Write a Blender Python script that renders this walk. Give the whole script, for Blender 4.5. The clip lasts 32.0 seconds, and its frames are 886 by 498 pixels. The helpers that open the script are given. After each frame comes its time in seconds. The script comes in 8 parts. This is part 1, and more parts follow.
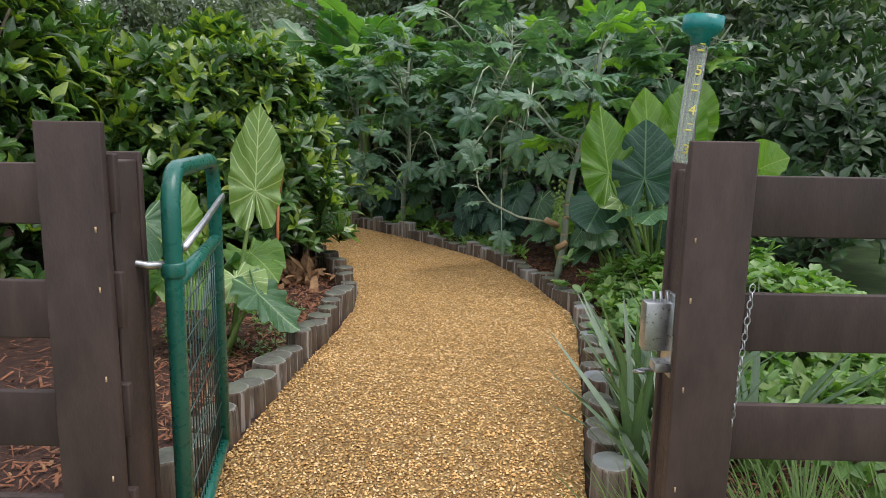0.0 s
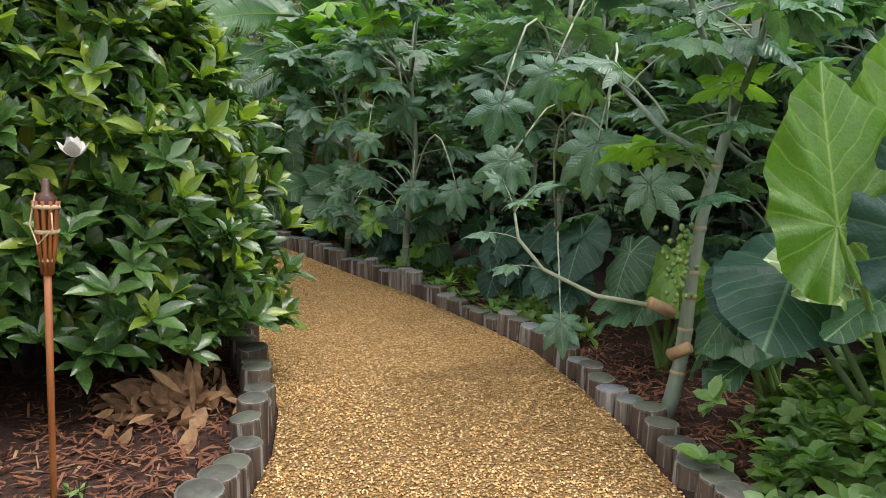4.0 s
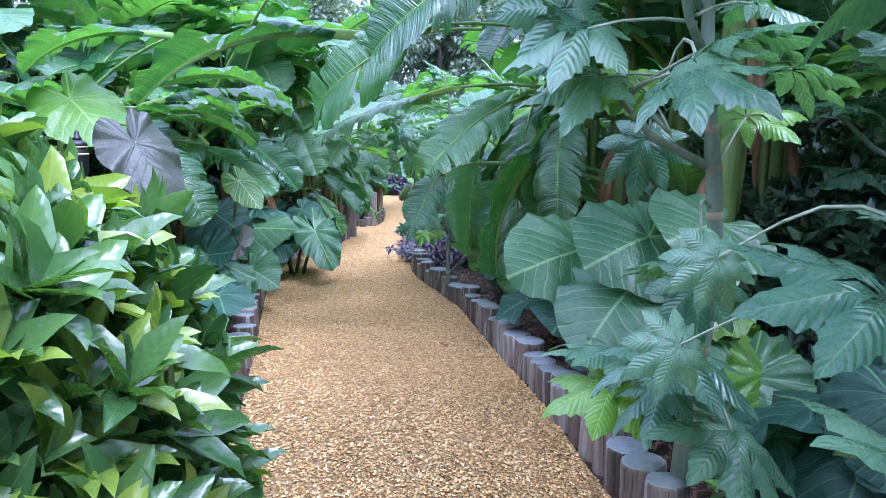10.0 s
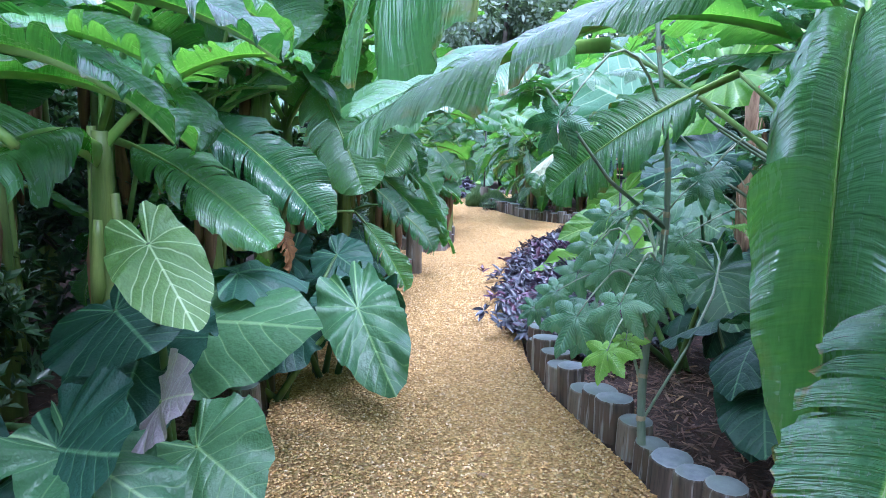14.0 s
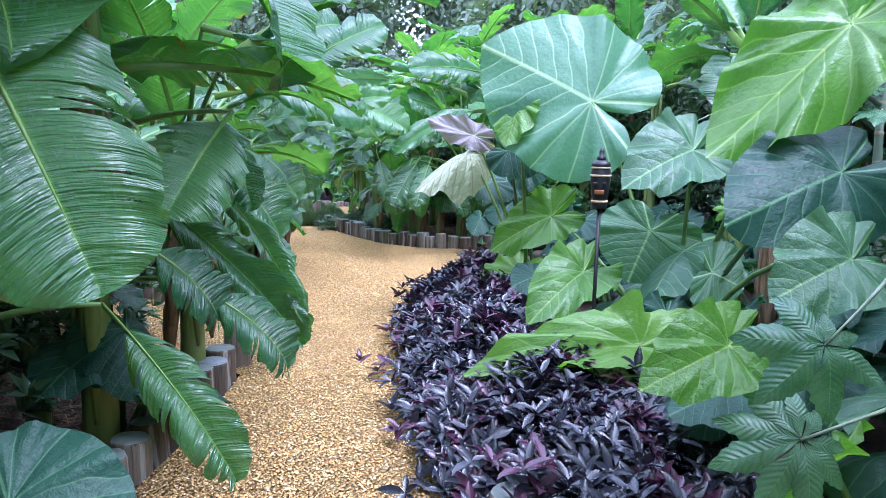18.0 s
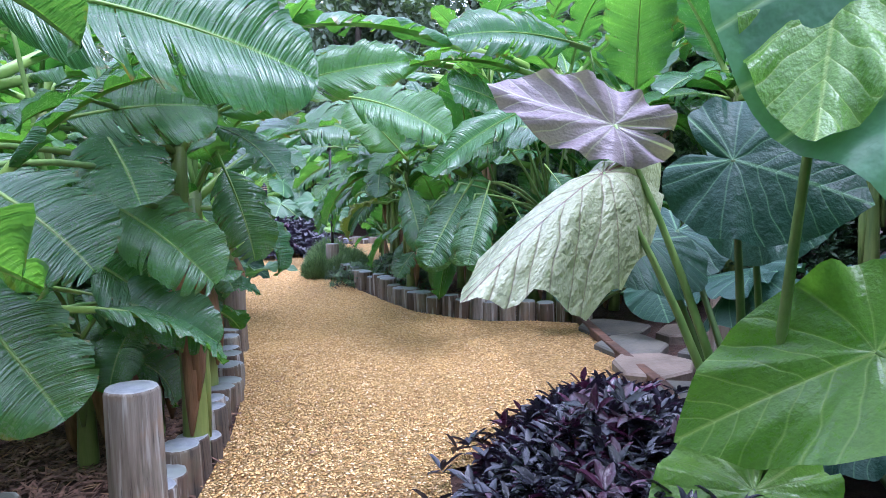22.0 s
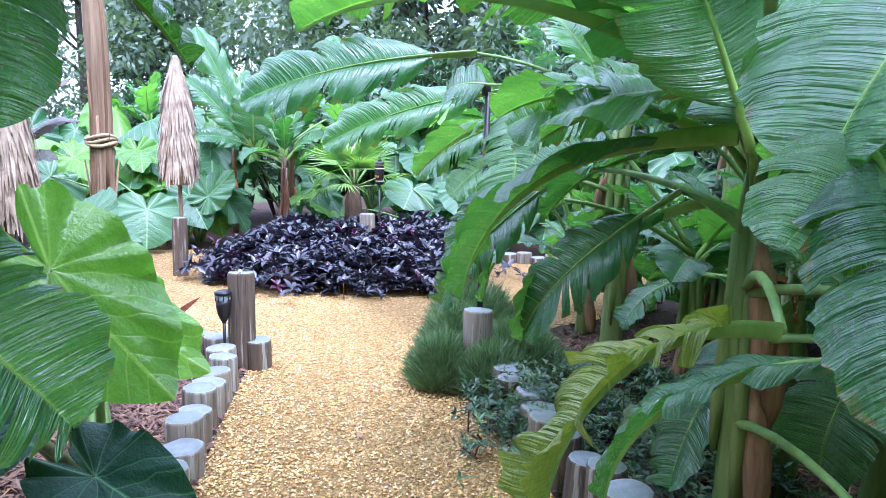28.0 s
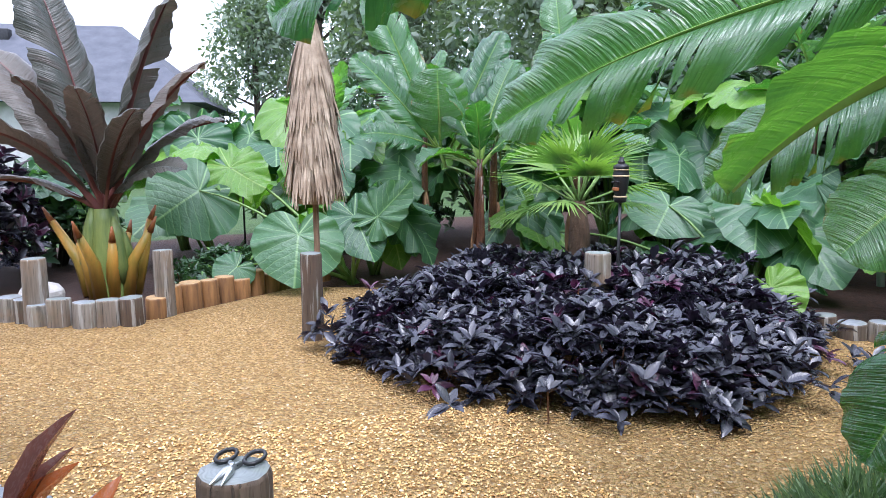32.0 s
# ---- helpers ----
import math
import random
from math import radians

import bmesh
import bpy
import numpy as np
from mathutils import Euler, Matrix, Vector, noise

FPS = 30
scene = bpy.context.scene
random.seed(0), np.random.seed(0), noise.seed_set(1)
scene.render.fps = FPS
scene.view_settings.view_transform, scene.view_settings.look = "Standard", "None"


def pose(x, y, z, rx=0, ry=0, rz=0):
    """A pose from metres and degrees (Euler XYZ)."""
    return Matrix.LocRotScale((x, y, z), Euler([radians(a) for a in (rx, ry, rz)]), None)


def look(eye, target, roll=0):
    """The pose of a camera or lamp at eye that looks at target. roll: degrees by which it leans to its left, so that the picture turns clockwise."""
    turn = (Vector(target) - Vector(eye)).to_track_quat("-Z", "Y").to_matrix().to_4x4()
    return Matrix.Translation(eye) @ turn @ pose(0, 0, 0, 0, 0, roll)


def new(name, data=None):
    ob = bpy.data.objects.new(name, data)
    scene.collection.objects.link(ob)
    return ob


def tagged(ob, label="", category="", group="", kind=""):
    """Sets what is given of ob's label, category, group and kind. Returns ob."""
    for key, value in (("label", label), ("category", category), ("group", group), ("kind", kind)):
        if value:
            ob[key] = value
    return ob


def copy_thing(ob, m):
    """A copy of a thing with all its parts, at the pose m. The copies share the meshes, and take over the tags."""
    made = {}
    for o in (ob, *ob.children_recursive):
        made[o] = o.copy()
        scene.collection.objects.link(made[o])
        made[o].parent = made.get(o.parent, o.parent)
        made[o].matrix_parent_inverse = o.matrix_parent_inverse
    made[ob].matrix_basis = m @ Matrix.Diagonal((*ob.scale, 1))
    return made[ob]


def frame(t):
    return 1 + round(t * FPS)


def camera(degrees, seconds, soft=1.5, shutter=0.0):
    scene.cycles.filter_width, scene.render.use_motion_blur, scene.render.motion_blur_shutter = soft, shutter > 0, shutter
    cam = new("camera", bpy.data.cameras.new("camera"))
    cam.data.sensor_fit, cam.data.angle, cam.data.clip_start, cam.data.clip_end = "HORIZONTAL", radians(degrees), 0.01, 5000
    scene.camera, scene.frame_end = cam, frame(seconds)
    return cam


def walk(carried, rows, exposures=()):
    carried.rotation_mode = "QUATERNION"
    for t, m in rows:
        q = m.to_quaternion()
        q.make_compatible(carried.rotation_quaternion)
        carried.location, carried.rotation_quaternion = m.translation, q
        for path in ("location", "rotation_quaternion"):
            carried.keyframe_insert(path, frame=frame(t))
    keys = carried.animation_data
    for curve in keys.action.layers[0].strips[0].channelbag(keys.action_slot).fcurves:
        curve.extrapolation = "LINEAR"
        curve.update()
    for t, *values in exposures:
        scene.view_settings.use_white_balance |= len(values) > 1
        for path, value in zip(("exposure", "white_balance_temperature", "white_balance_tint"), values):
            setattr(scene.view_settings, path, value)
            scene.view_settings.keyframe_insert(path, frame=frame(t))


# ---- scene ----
cam = camera(67.1, 32.0, soft=0.7)
PATH = [
    (0.0, 0.000, 0.000, 1.348, 80.31, -1.00, 0.31),
    (0.5, 0.027, 0.320, 1.335, 80.35, -0.99, 0.52),
    (1.0, 0.066, 0.657, 1.342, 80.30, -1.23, 0.69),
    (1.5, 0.082, 0.991, 1.322, 80.32, -1.45, 1.00),
    (2.0, 0.072, 1.364, 1.314, 80.22, -1.05, 1.10),
    (2.5, 0.102, 1.825, 1.311, 80.40, -0.56, 1.77),
    (3.0, 0.128, 2.187, 1.325, 80.87, -0.63, 2.48),
    (3.5, 0.120, 2.586, 1.324, 80.85, -0.84, 2.97),
    (5.5, 0.186, 4.097, 1.307, 82.10, 0.10, 9.76),
    (6.0, 0.196, 4.520, 1.312, 82.20, 0.16, 14.27),
    (6.5, 0.148, 4.929, 1.297, 82.06, -0.15, 16.89),
    (7.0, 0.051, 5.337, 1.311, 81.98, -0.20, 18.99),
    (7.5, -0.055, 5.753, 1.325, 82.15, -0.91, 21.19),
    (8.0, -0.248, 6.144, 1.292, 81.93, -1.04, 22.05),
    (8.5, -0.414, 6.516, 1.280, 82.00, -0.60, 22.89),
    (9.0, -0.563, 6.919, 1.290, 81.98, -0.72, 25.22),
    (9.5, -0.784, 7.293, 1.281, 81.80, -0.87, 26.86),
    (10.0, -0.985, 7.644, 1.269, 81.80, -0.87, 28.81),
    (10.5, -1.182, 8.060, 1.311, 81.48, -1.23, 30.85),
    (11.0, -1.438, 8.337, 1.315, 81.19, -1.49, 31.28),
    (11.5, -1.727, 8.650, 1.296, 81.33, -1.50, 31.53),
    (12.0, -2.013, 8.976, 1.308, 81.49, -1.31, 32.12),
    (12.5, -2.304, 9.251, 1.312, 81.38, -1.03, 32.83),
    (13.0, -2.598, 9.558, 1.315, 81.30, -0.55, 32.96),
    (13.5, -2.848, 9.909, 1.322, 81.12, -0.87, 33.13),
    (15.5, -3.572, 10.763, 1.289, 81.30, -1.37, 31.15),
    (16.0, -3.841, 11.065, 1.276, 81.32, -1.34, 28.51),
    (16.5, -4.080, 11.372, 1.244, 81.14, -1.14, 27.20),
    (17.0, -4.290, 11.651, 1.238, 81.14, -1.49, 24.52),
    (17.5, -4.503, 11.933, 1.269, 81.35, -1.30, 19.11),
    (18.0, -4.621, 12.280, 1.322, 81.70, -1.24, 17.20),
    (18.5, -4.700, 12.648, 1.378, 82.42, -0.89, 17.28),
    (19.0, -4.803, 13.038, 1.375, 83.15, -1.69, 17.75),
    (19.5, -4.925, 13.427, 1.354, 83.56, -1.85, 18.66),
    (20.0, -5.059, 13.857, 1.365, 83.57, -1.83, 19.49),
    (20.5, -5.234, 14.278, 1.344, 83.42, -1.33, 20.11),
    (21.0, -5.402, 14.651, 1.349, 83.19, -0.09, 20.54),
    (21.5, -5.545, 15.020, 1.362, 83.17, 0.81, 21.10),
    (22.0, -5.710, 15.400, 1.325, 83.33, 1.05, 21.47),
    (22.5, -5.888, 15.802, 1.314, 83.61, 0.90, 21.98),
    (23.0, -6.058, 16.188, 1.321, 83.96, 0.05, 23.48),
    (23.5, -6.255, 16.519, 1.315, 84.18, -0.88, 25.00),
    (24.0, -6.487, 16.824, 1.281, 84.37, -1.28, 25.29),
    (24.5, -6.704, 17.123, 1.257, 84.76, -1.57, 25.64),
    (26.5, -7.620, 18.734, 1.336, 81.31, 0.14, 27.47),
    (27.0, -7.845, 19.053, 1.322, 81.11, 0.00, 29.53),
    (27.5, -8.038, 19.408, 1.332, 81.17, -0.49, 33.01),
    (28.0, -8.243, 19.699, 1.322, 81.14, -1.26, 35.23),
    (28.5, -8.469, 19.981, 1.311, 81.30, -1.70, 37.29),
    (29.0, -8.704, 20.259, 1.308, 81.67, -1.56, 41.20),
    (29.5, -8.955, 20.498, 1.279, 81.83, -1.27, 43.76),
    (30.0, -9.223, 20.723, 1.252, 81.82, -0.94, 44.67),
    (30.5, -9.484, 20.998, 1.224, 82.05, -0.35, 47.21),
    (31.0, -9.670, 21.202, 1.218, 81.89, -0.19, 49.38),
    (31.5, -9.877, 21.451, 1.221, 81.64, 0.05, 51.96),
    (32.0, -10.048, 21.739, 1.228, 81.55, 0.27, 54.82),
]
walk(cam, [(r[0], pose(*r[1:])) for r in PATH],
     [(0.0, 0.51, 6600, 17), (3.5, 0.75, 6700, 18), (6.0, 1.7, 6200, 23), (8.0, 2.25, 5150, 28), (10.0, 2.12, 4850, 30), (12.0, 2.12, 4800, 29), (13.5, 2.25, 4850, 27), (16.0, 2.38, 4900, 22), (17.0, 2.2, 4900, 24), (20.0, 2.05, 5150, 28), (24.0, 1.75, 5100, 30), (26.5, 2.4, 4850, 20), (27.2, 2.45, 4850, 20), (28.5, 2.18, 5050, 27), (30.0, 1.84, 5050, 28), (32.0, 1.53, 5650, 19)])

# ---- sky, sun, exposure ----
world = bpy.data.worlds.new("overcast_sky")
scene.world = world
world.use_nodes = True
wn, wl = world.node_tree.nodes, world.node_tree.links
sky = wn.new("ShaderNodeTexSky")
sky.sky_type, sky.sun_disc = "NISHITA", False
sky.sun_elevation, sky.sun_rotation = radians(58), radians(200)
sky.air_density, sky.dust_density, sky.ozone_density = 1.0, 4.0, 1.5
cloud_mix = wn.new("ShaderNodeMixRGB")
cloud_mix.inputs[0].default_value = 0.72
cloud_noise = wn.new("ShaderNodeTexNoise")
cloud_noise.inputs["Scale"].default_value = 2.2
cloud_noise.inputs["Detail"].default_value = 5.0
cloud_ramp = wn.new("ShaderNodeValToRGB")
cloud_ramp.color_ramp.elements[0].position, cloud_ramp.color_ramp.elements[0].color = 0.3, (7.6, 8.3, 9.4, 1)
cloud_ramp.color_ramp.elements[1].position, cloud_ramp.color_ramp.elements[1].color = 0.7, (10.2, 10.6, 11.2, 1)
wl.new(cloud_noise.outputs[0], cloud_ramp.inputs[0])
wl.new(sky.outputs[0], cloud_mix.inputs[1])
wl.new(cloud_ramp.outputs[0], cloud_mix.inputs[2])
wl.new(cloud_mix.outputs[0], wn["Background"].inputs[0])
wn["Background"].inputs[1].default_value = 0.11
sun_data = bpy.data.lights.new("sun", "SUN")
sun_data.energy, sun_data.angle, sun_data.color = 1.5, radians(35), (1.0, 0.97, 0.92)
sun = new("sun", sun_data)
sun.matrix_world = look((0, 0, 0), (-0.5, 0.12, -1.0))

# ---- materials ----


class Nodes:
    """Short hand for building a node tree."""

    def __init__(self, name):
        self.m = bpy.data.materials.new(name)
        self.m.use_nodes = True
        self.n, self.l = self.m.node_tree.nodes, self.m.node_tree.links
        self.b = self.n["Principled BSDF"]

    def put(self, slot, v):
        if hasattr(v, "is_linked"):
            self.l.new(v, slot)
        elif isinstance(v, (tuple, list)) and len(v) == 3 and slot.type == "RGBA":
            slot.default_value = (*v, 1)
        else:
            slot.default_value = v

    def math(self, op, a, b=0.0, c=None):
        q = self.n.new("ShaderNodeMath")
        q.operation = op
        self.put(q.inputs[0], a)
        self.put(q.inputs[1], b)
        if c is not None:
            self.put(q.inputs[2], c)
        return q.outputs[0]

    def mix(self, fac, a, b, kind="MIX"):
        q = self.n.new("ShaderNodeMixRGB")
        q.blend_type = kind
        for i, v in enumerate((fac, a, b)):
            self.put(q.inputs[i], v)
        return q.outputs[0]

    def noise(self, scale, detail=4.0, rough=0.55, coords="Object", stretch=None):
        tc = self.n.new("ShaderNodeTexCoord")
        v = tc.outputs[coords]
        if stretch:
            mp = self.n.new("ShaderNodeMapping")
            mp.inputs["Scale"].default_value = stretch
            self.l.new(v, mp.inputs[0])
            v = mp.outputs[0]
        q = self.n.new("ShaderNodeTexNoise")
        self.l.new(v, q.inputs["Vector"])
        q.inputs["Scale"].default_value, q.inputs["Detail"].default_value, q.inputs["Roughness"].default_value = scale, detail, rough
        return q.outputs[0]

    def remap(self, v, a, b, c=0.0, d=1.0):
        q = self.n.new("ShaderNodeMapRange")
        self.put(q.inputs[0], v)
        for i, x in enumerate((a, b, c, d)):
            q.inputs[i + 1].default_value = x
        return q.outputs[0]

    def bump(self, height, strength=0.3, distance=0.01):
        q = self.n.new("ShaderNodeBump")
        q.inputs["Strength"].default_value, q.inputs["Distance"].default_value = strength, distance
        self.l.new(height, q.inputs["Height"])
        self.l.new(q.outputs[0], self.b.inputs["Normal"])
        return q.outputs[0]

    def uv(self):
        q = self.n.new("ShaderNodeUVMap")
        s = self.n.new("ShaderNodeSeparateXYZ")
        self.l.new(q.outputs[0], s.inputs[0])
        return s.outputs[0], s.outputs[1]

    def streaks(self, v, side, across, along):
        """Uneven bands that run out from the midrib of a leaf."""
        q = self.n.new("ShaderNodeCombineXYZ")
        self.put(q.inputs[0], self.math("MULTIPLY", v, across))
        self.put(q.inputs[1], self.math("MULTIPLY", side, along))
        self.put(q.inputs[2], self.math("MULTIPLY", self.rand(), 40.0))
        t = self.n.new("ShaderNodeTexNoise")
        self.l.new(q.outputs[0], t.inputs["Vector"])
        t.inputs["Scale"].default_value, t.inputs["Detail"].default_value = 1.0, 2.0
        return t.outputs[0]

    def rand(self, island=False):
        if island:
            return self.n.new("ShaderNodeNewGeometry").outputs["Random Per Island"]
        return self.n.new("ShaderNodeObjectInfo").outputs["Random"]


def simple(name, c1, c2, scale, rough=0.6, metal=0.0, bump=0.2, stretch=None, dist=0.005, fine=None, island=False, detail=5.0):
    """A surface of two colours mixed by noise, with a finer grain on top and relief."""
    k = Nodes(name)
    a = k.noise(scale, detail, 0.6, stretch=stretch)
    f = k.noise(fine or scale * 6, 3.0, 0.6, stretch=stretch)
    mixed = k.mix(k.remap(a, 0.3, 0.7), c1, c2)
    r = k.rand(island)
    shade = k.math("ADD", k.math("MULTIPLY", f, 0.5), k.math("MULTIPLY", r, 0.35))
    k.l.new(k.mix(1.0, mixed, k.mix(k.remap(shade, 0.2, 0.75), (0.72, 0.72, 0.72), (1.2, 1.2, 1.2)), "MULTIPLY"), k.b.inputs["Base Color"])
    k.put(k.b.inputs["Roughness"], k.remap(f, 0.3, 0.7, max(0.02, rough - 0.1), min(1, rough + 0.12)))
    k.b.inputs["Metallic"].default_value = metal
    k.bump(k.math("ADD", a, k.math("MULTIPLY", f, 0.6)), bump, dist)
    return k.m


def leaf_material(name, dark, light, vein, kind, rough=0.32, glow=0.3, under=None, island=False, young=None, spots=0.0):
    """A leaf: veins from its own length and width, blotches, a glossy skin and light that comes through."""
    k = Nodes(name)
    u, v = k.uv()
    side = k.math("MULTIPLY", k.math("ABSOLUTE", k.math("SUBTRACT", u, 0.5)), 2.0)
    mid = k.remap(side, 0.0, 0.05, 1.0, 0.0)
    if kind == "banana":
        broad = k.streaks(v, side, 34.0, 0.9)
        thin = k.streaks(v, side, 120.0, 1.5)
        height = k.math("ADD", k.math("MULTIPLY", broad, 2.6), k.math("ADD", k.math("MULTIPLY", thin, 1.5), k.math("MULTIPLY", k.noise(5.0, 2.0), 1.6)))
        line = k.math("ADD", k.math("MULTIPLY", k.remap(broad, 0.52, 0.72, 0.0, 0.18), k.remap(k.noise(5.0), 0.35, 0.65)), k.remap(thin, 0.55, 0.7, 0.0, 0.12))
    elif kind == "ear":
        ax = side
        ay = k.math("MULTIPLY", k.math("SUBTRACT", v, 0.5), 2.0)
        wob = k.math("MULTIPLY", k.math("SUBTRACT", k.noise(2.2, 1.0), 0.5), 0.22)
        along = k.math("SUBTRACT", k.math("ADD", ay, wob), k.math("MULTIPLY", ax, 0.80))
        near = k.math("ADD", k.math("MULTIPLY", k.math("ABSOLUTE", k.math("SINE", k.math("MULTIPLY", along, 19.5))), 0.05), k.remap(along, -0.05, -0.02, 1.0, 0.0))
        for turn in (76, 106, 138):
            c, z = math.cos(radians(turn)), math.sin(radians(turn))
            off = k.math("ABSOLUTE", k.math("ADD", k.math("SUBTRACT", k.math("MULTIPLY", ax, c), k.math("MULTIPLY", ay, z)), k.math("MULTIPLY", wob, 0.3)))
            ahead = k.math("ADD", k.math("MULTIPLY", ax, z), k.math("MULTIPLY", ay, c))
            near = k.math("MINIMUM", near, k.math("ADD", off, k.remap(ahead, -0.02, 0.0, 1.0, 0.0)))
        front = k.remap(ay, -0.04, 0.0)
        rib = k.math("MULTIPLY", k.remap(ax, 0.006, 0.020, 1.0, 0.0), front)
        back = k.math("ABSOLUTE", k.math("ADD", k.math("MULTIPLY", ax, 0.91), k.math("MULTIPLY", ay, 0.42)))
        basal = k.math("MULTIPLY", k.remap(back, 0.005, 0.016, 1.0, 0.0), k.remap(ay, -0.04, 0.0, 1.0, 0.0))
        near = k.math("MINIMUM", near, k.math("ADD", back, k.remap(ay, -0.04, 0.0, 0.0, 1.0)))
        line = k.remap(near, 0.002, 0.014, 0.95, 0.0) if name.startswith("soft") else k.remap(near, 0.002, 0.011, 0.62, 0.0)
        net = k.noise(9.0, 3.0)
        swell = k.math("POWER", k.math("MINIMUM", k.math("MULTIPLY", near, 18.0), 1.0), 0.5)
        height = k.math("ADD", k.math("MULTIPLY", swell, 0.5), k.math("ADD", k.math("MULTIPLY", net, 1.3), k.math("MULTIPLY", k.noise(30.0, 2.0), 0.3)))
        mid = k.math("MAXIMUM", rib, basal)
    elif kind == "lobed":
        wave = k.math("SINE", k.math("MULTIPLY", k.math("SUBTRACT", v, k.math("MULTIPLY", side, 0.14)), 75.0))
        line = k.remap(wave, 0.8, 1.0, 0.0, 0.16)
        height = k.math("MULTIPLY", wave, -0.5)
    else:
        wave = k.math("SINE", k.math("MULTIPLY", k.math("SUBTRACT", v, k.math("MULTIPLY", side, 0.2)), 45.0))
        line = k.remap(wave, 0.85, 1.0, 0.0, 0.06)
        height = k.math("MULTIPLY", wave, 0.12)
    blot = k.noise(3.0, 4.0)
    fine = k.noise(40.0, 2.0)
    tint = k.math("ADD", k.math("MULTIPLY", k.rand(island), 0.75), k.math("MULTIPLY", k.remap(blot, 0.3, 0.7), 0.35))
    base = k.mix(k.remap(tint, 0.1, 0.95), dark, light)
    if young:
        base = k.mix(k.remap(k.rand(island), 0.8, 0.86), base, young)
    base = k.mix(k.remap(fine, 0.35, 0.75, 0.0, 0.22), base, (0.012, 0.03, 0.012))
    if spots:
        edge = k.math("MULTIPLY", k.remap(side, 0.8, 1.0), k.remap(k.noise(7.0), 0.56, 0.66, 0.0, spots))
        base = k.mix(edge, base, (0.20, 0.11, 0.03))
    base = k.mix(k.math("MINIMUM", k.math("ADD", k.math("MULTIPLY", line, 0.75), k.math("MULTIPLY", mid, 0.8)), 1.0), base, vein)
    k.l.new(base, k.b.inputs["Base Color"])
    k.b.inputs["Specular IOR Level"].default_value = 0.35 if name.startswith("red") else 0.3 if name.startswith("dark") else 0.5 if kind == "ear" else 0.95 if kind == "banana" else 0.7
    k.put(k.b.inputs["Roughness"], k.remap(k.math("ADD", k.math("MULTIPLY", blot, 0.5), k.math("MULTIPLY", fine, 0.5)), 0.35, 0.65, rough - 0.14, rough + 0.08))
    nrm = k.bump(k.math("ADD", height, k.math("MULTIPLY", fine, 0.3)), (0.7 if "pale" in name else 0.38) if kind == "ear" else 0.75 if kind == "banana" else 0.3 if kind == "lobed" else 0.2, (0.026 if "pale" in name else 0.016) if kind == "ear" else 0.006)
    through_leaf = k.n.new("ShaderNodeBsdfTranslucent")
    k.l.new(k.mix(1.0, base, under or (2.1, 2.5, 0.8), "MULTIPLY"), through_leaf.inputs["Color"])
    k.l.new(nrm, through_leaf.inputs["Normal"])
    both = k.n.new("ShaderNodeMixShader")
    both.inputs[0].default_value = glow * 0.8
    k.l.new(k.b.outputs[0], both.inputs[1])
    k.l.new(through_leaf.outputs[0], both.inputs[2])
    k.l.new(both.outputs[0], k.n["Material Output"].inputs["Surface"])
    return k.m


def gravel_material(name, island):
    k = Nodes(name)
    tc = k.n.new("ShaderNodeTexCoord")
    cell = k.n.new("ShaderNodeTexVoronoi")
    cell.inputs["Scale"].default_value = 62.0
    k.l.new(tc.outputs["Object"], cell.inputs["Vector"])
    bw = k.n.new("ShaderNodeRGBToBW")
    k.l.new(cell.outputs["Color"], bw.inputs[0])
    r = k.rand(True) if island else bw.outputs[0]
    ramp = k.n.new("ShaderNodeValToRGB")
    e = ramp.color_ramp.elements
    e[0].position, e[0].color = 0.0, (0.34, 0.195, 0.08, 1)
    e[1].position, e[1].color = 1.0, (0.80, 0.62, 0.39, 1)
    for p, c in ((0.2, (0.50, 0.295, 0.105, 1)), (0.5, (0.68, 0.44, 0.172, 1)), (0.8, (0.78, 0.545, 0.245, 1))):
        x = e.new(p)
        x.color = c
    k.l.new(r, ramp.inputs[0])
    patch = k.noise(0.55, 4.0)
    tone = k.mix(1.0, ramp.outputs[0], k.mix(k.remap(patch, 0.3, 0.7), (0.96, 0.94, 0.90), (1.18, 1.16, 1.12)), "MULTIPLY")
    if not island:
        # Shade in the gaps between stones is put into the bed's colour.
        tone = k.mix(k.remap(cell.outputs["Distance"], 0.40, 0.78, 0.0, 0.45), tone, (0.31, 0.165, 0.065))
    k.l.new(tone, k.b.inputs["Base Color"])
    k.b.inputs["Roughness"].default_value = 0.85
    k.b.inputs["Specular IOR Level"].default_value = 0.25
    if island:
        k.bump(k.noise(300.0, 2.0), 0.2, 0.002)
    else:
        k.bump(k.math("SUBTRACT", 1.0, k.math("MULTIPLY", cell.outputs["Distance"], 60.0)), 0.8, 0.0064)
    return k.m


M_GRAVEL = gravel_material("gravel_bed", False)
M_STONE = gravel_material("gravel_stones", True)
M_MULCH = simple("bark_mulch", (0.026, 0.012, 0.008), (0.075, 0.034, 0.021), 22, 0.85, 0, 0.9, dist=0.02, fine=90)
M_CHIP = simple("bark_chip", (0.05, 0.026, 0.019), (0.27, 0.155, 0.105), 14, 0.8, 0, 0.6, island=True, dist=0.006)
M_CHIPRED = simple("red_bark_chip", (0.085, 0.032, 0.017), (0.34, 0.145, 0.07), 14, 0.8, 0, 0.6, island=True, dist=0.006)
M_DRY = simple("dry_leaf", (0.20, 0.10, 0.045), (0.42, 0.26, 0.13), 18, 0.75, 0, 0.6, dist=0.01, island=True)
M_GRASS_SOIL = simple("lawn", (0.03, 0.07, 0.018), (0.07, 0.13, 0.03), 5, 0.9, 0, 0.9, dist=0.03, fine=120)


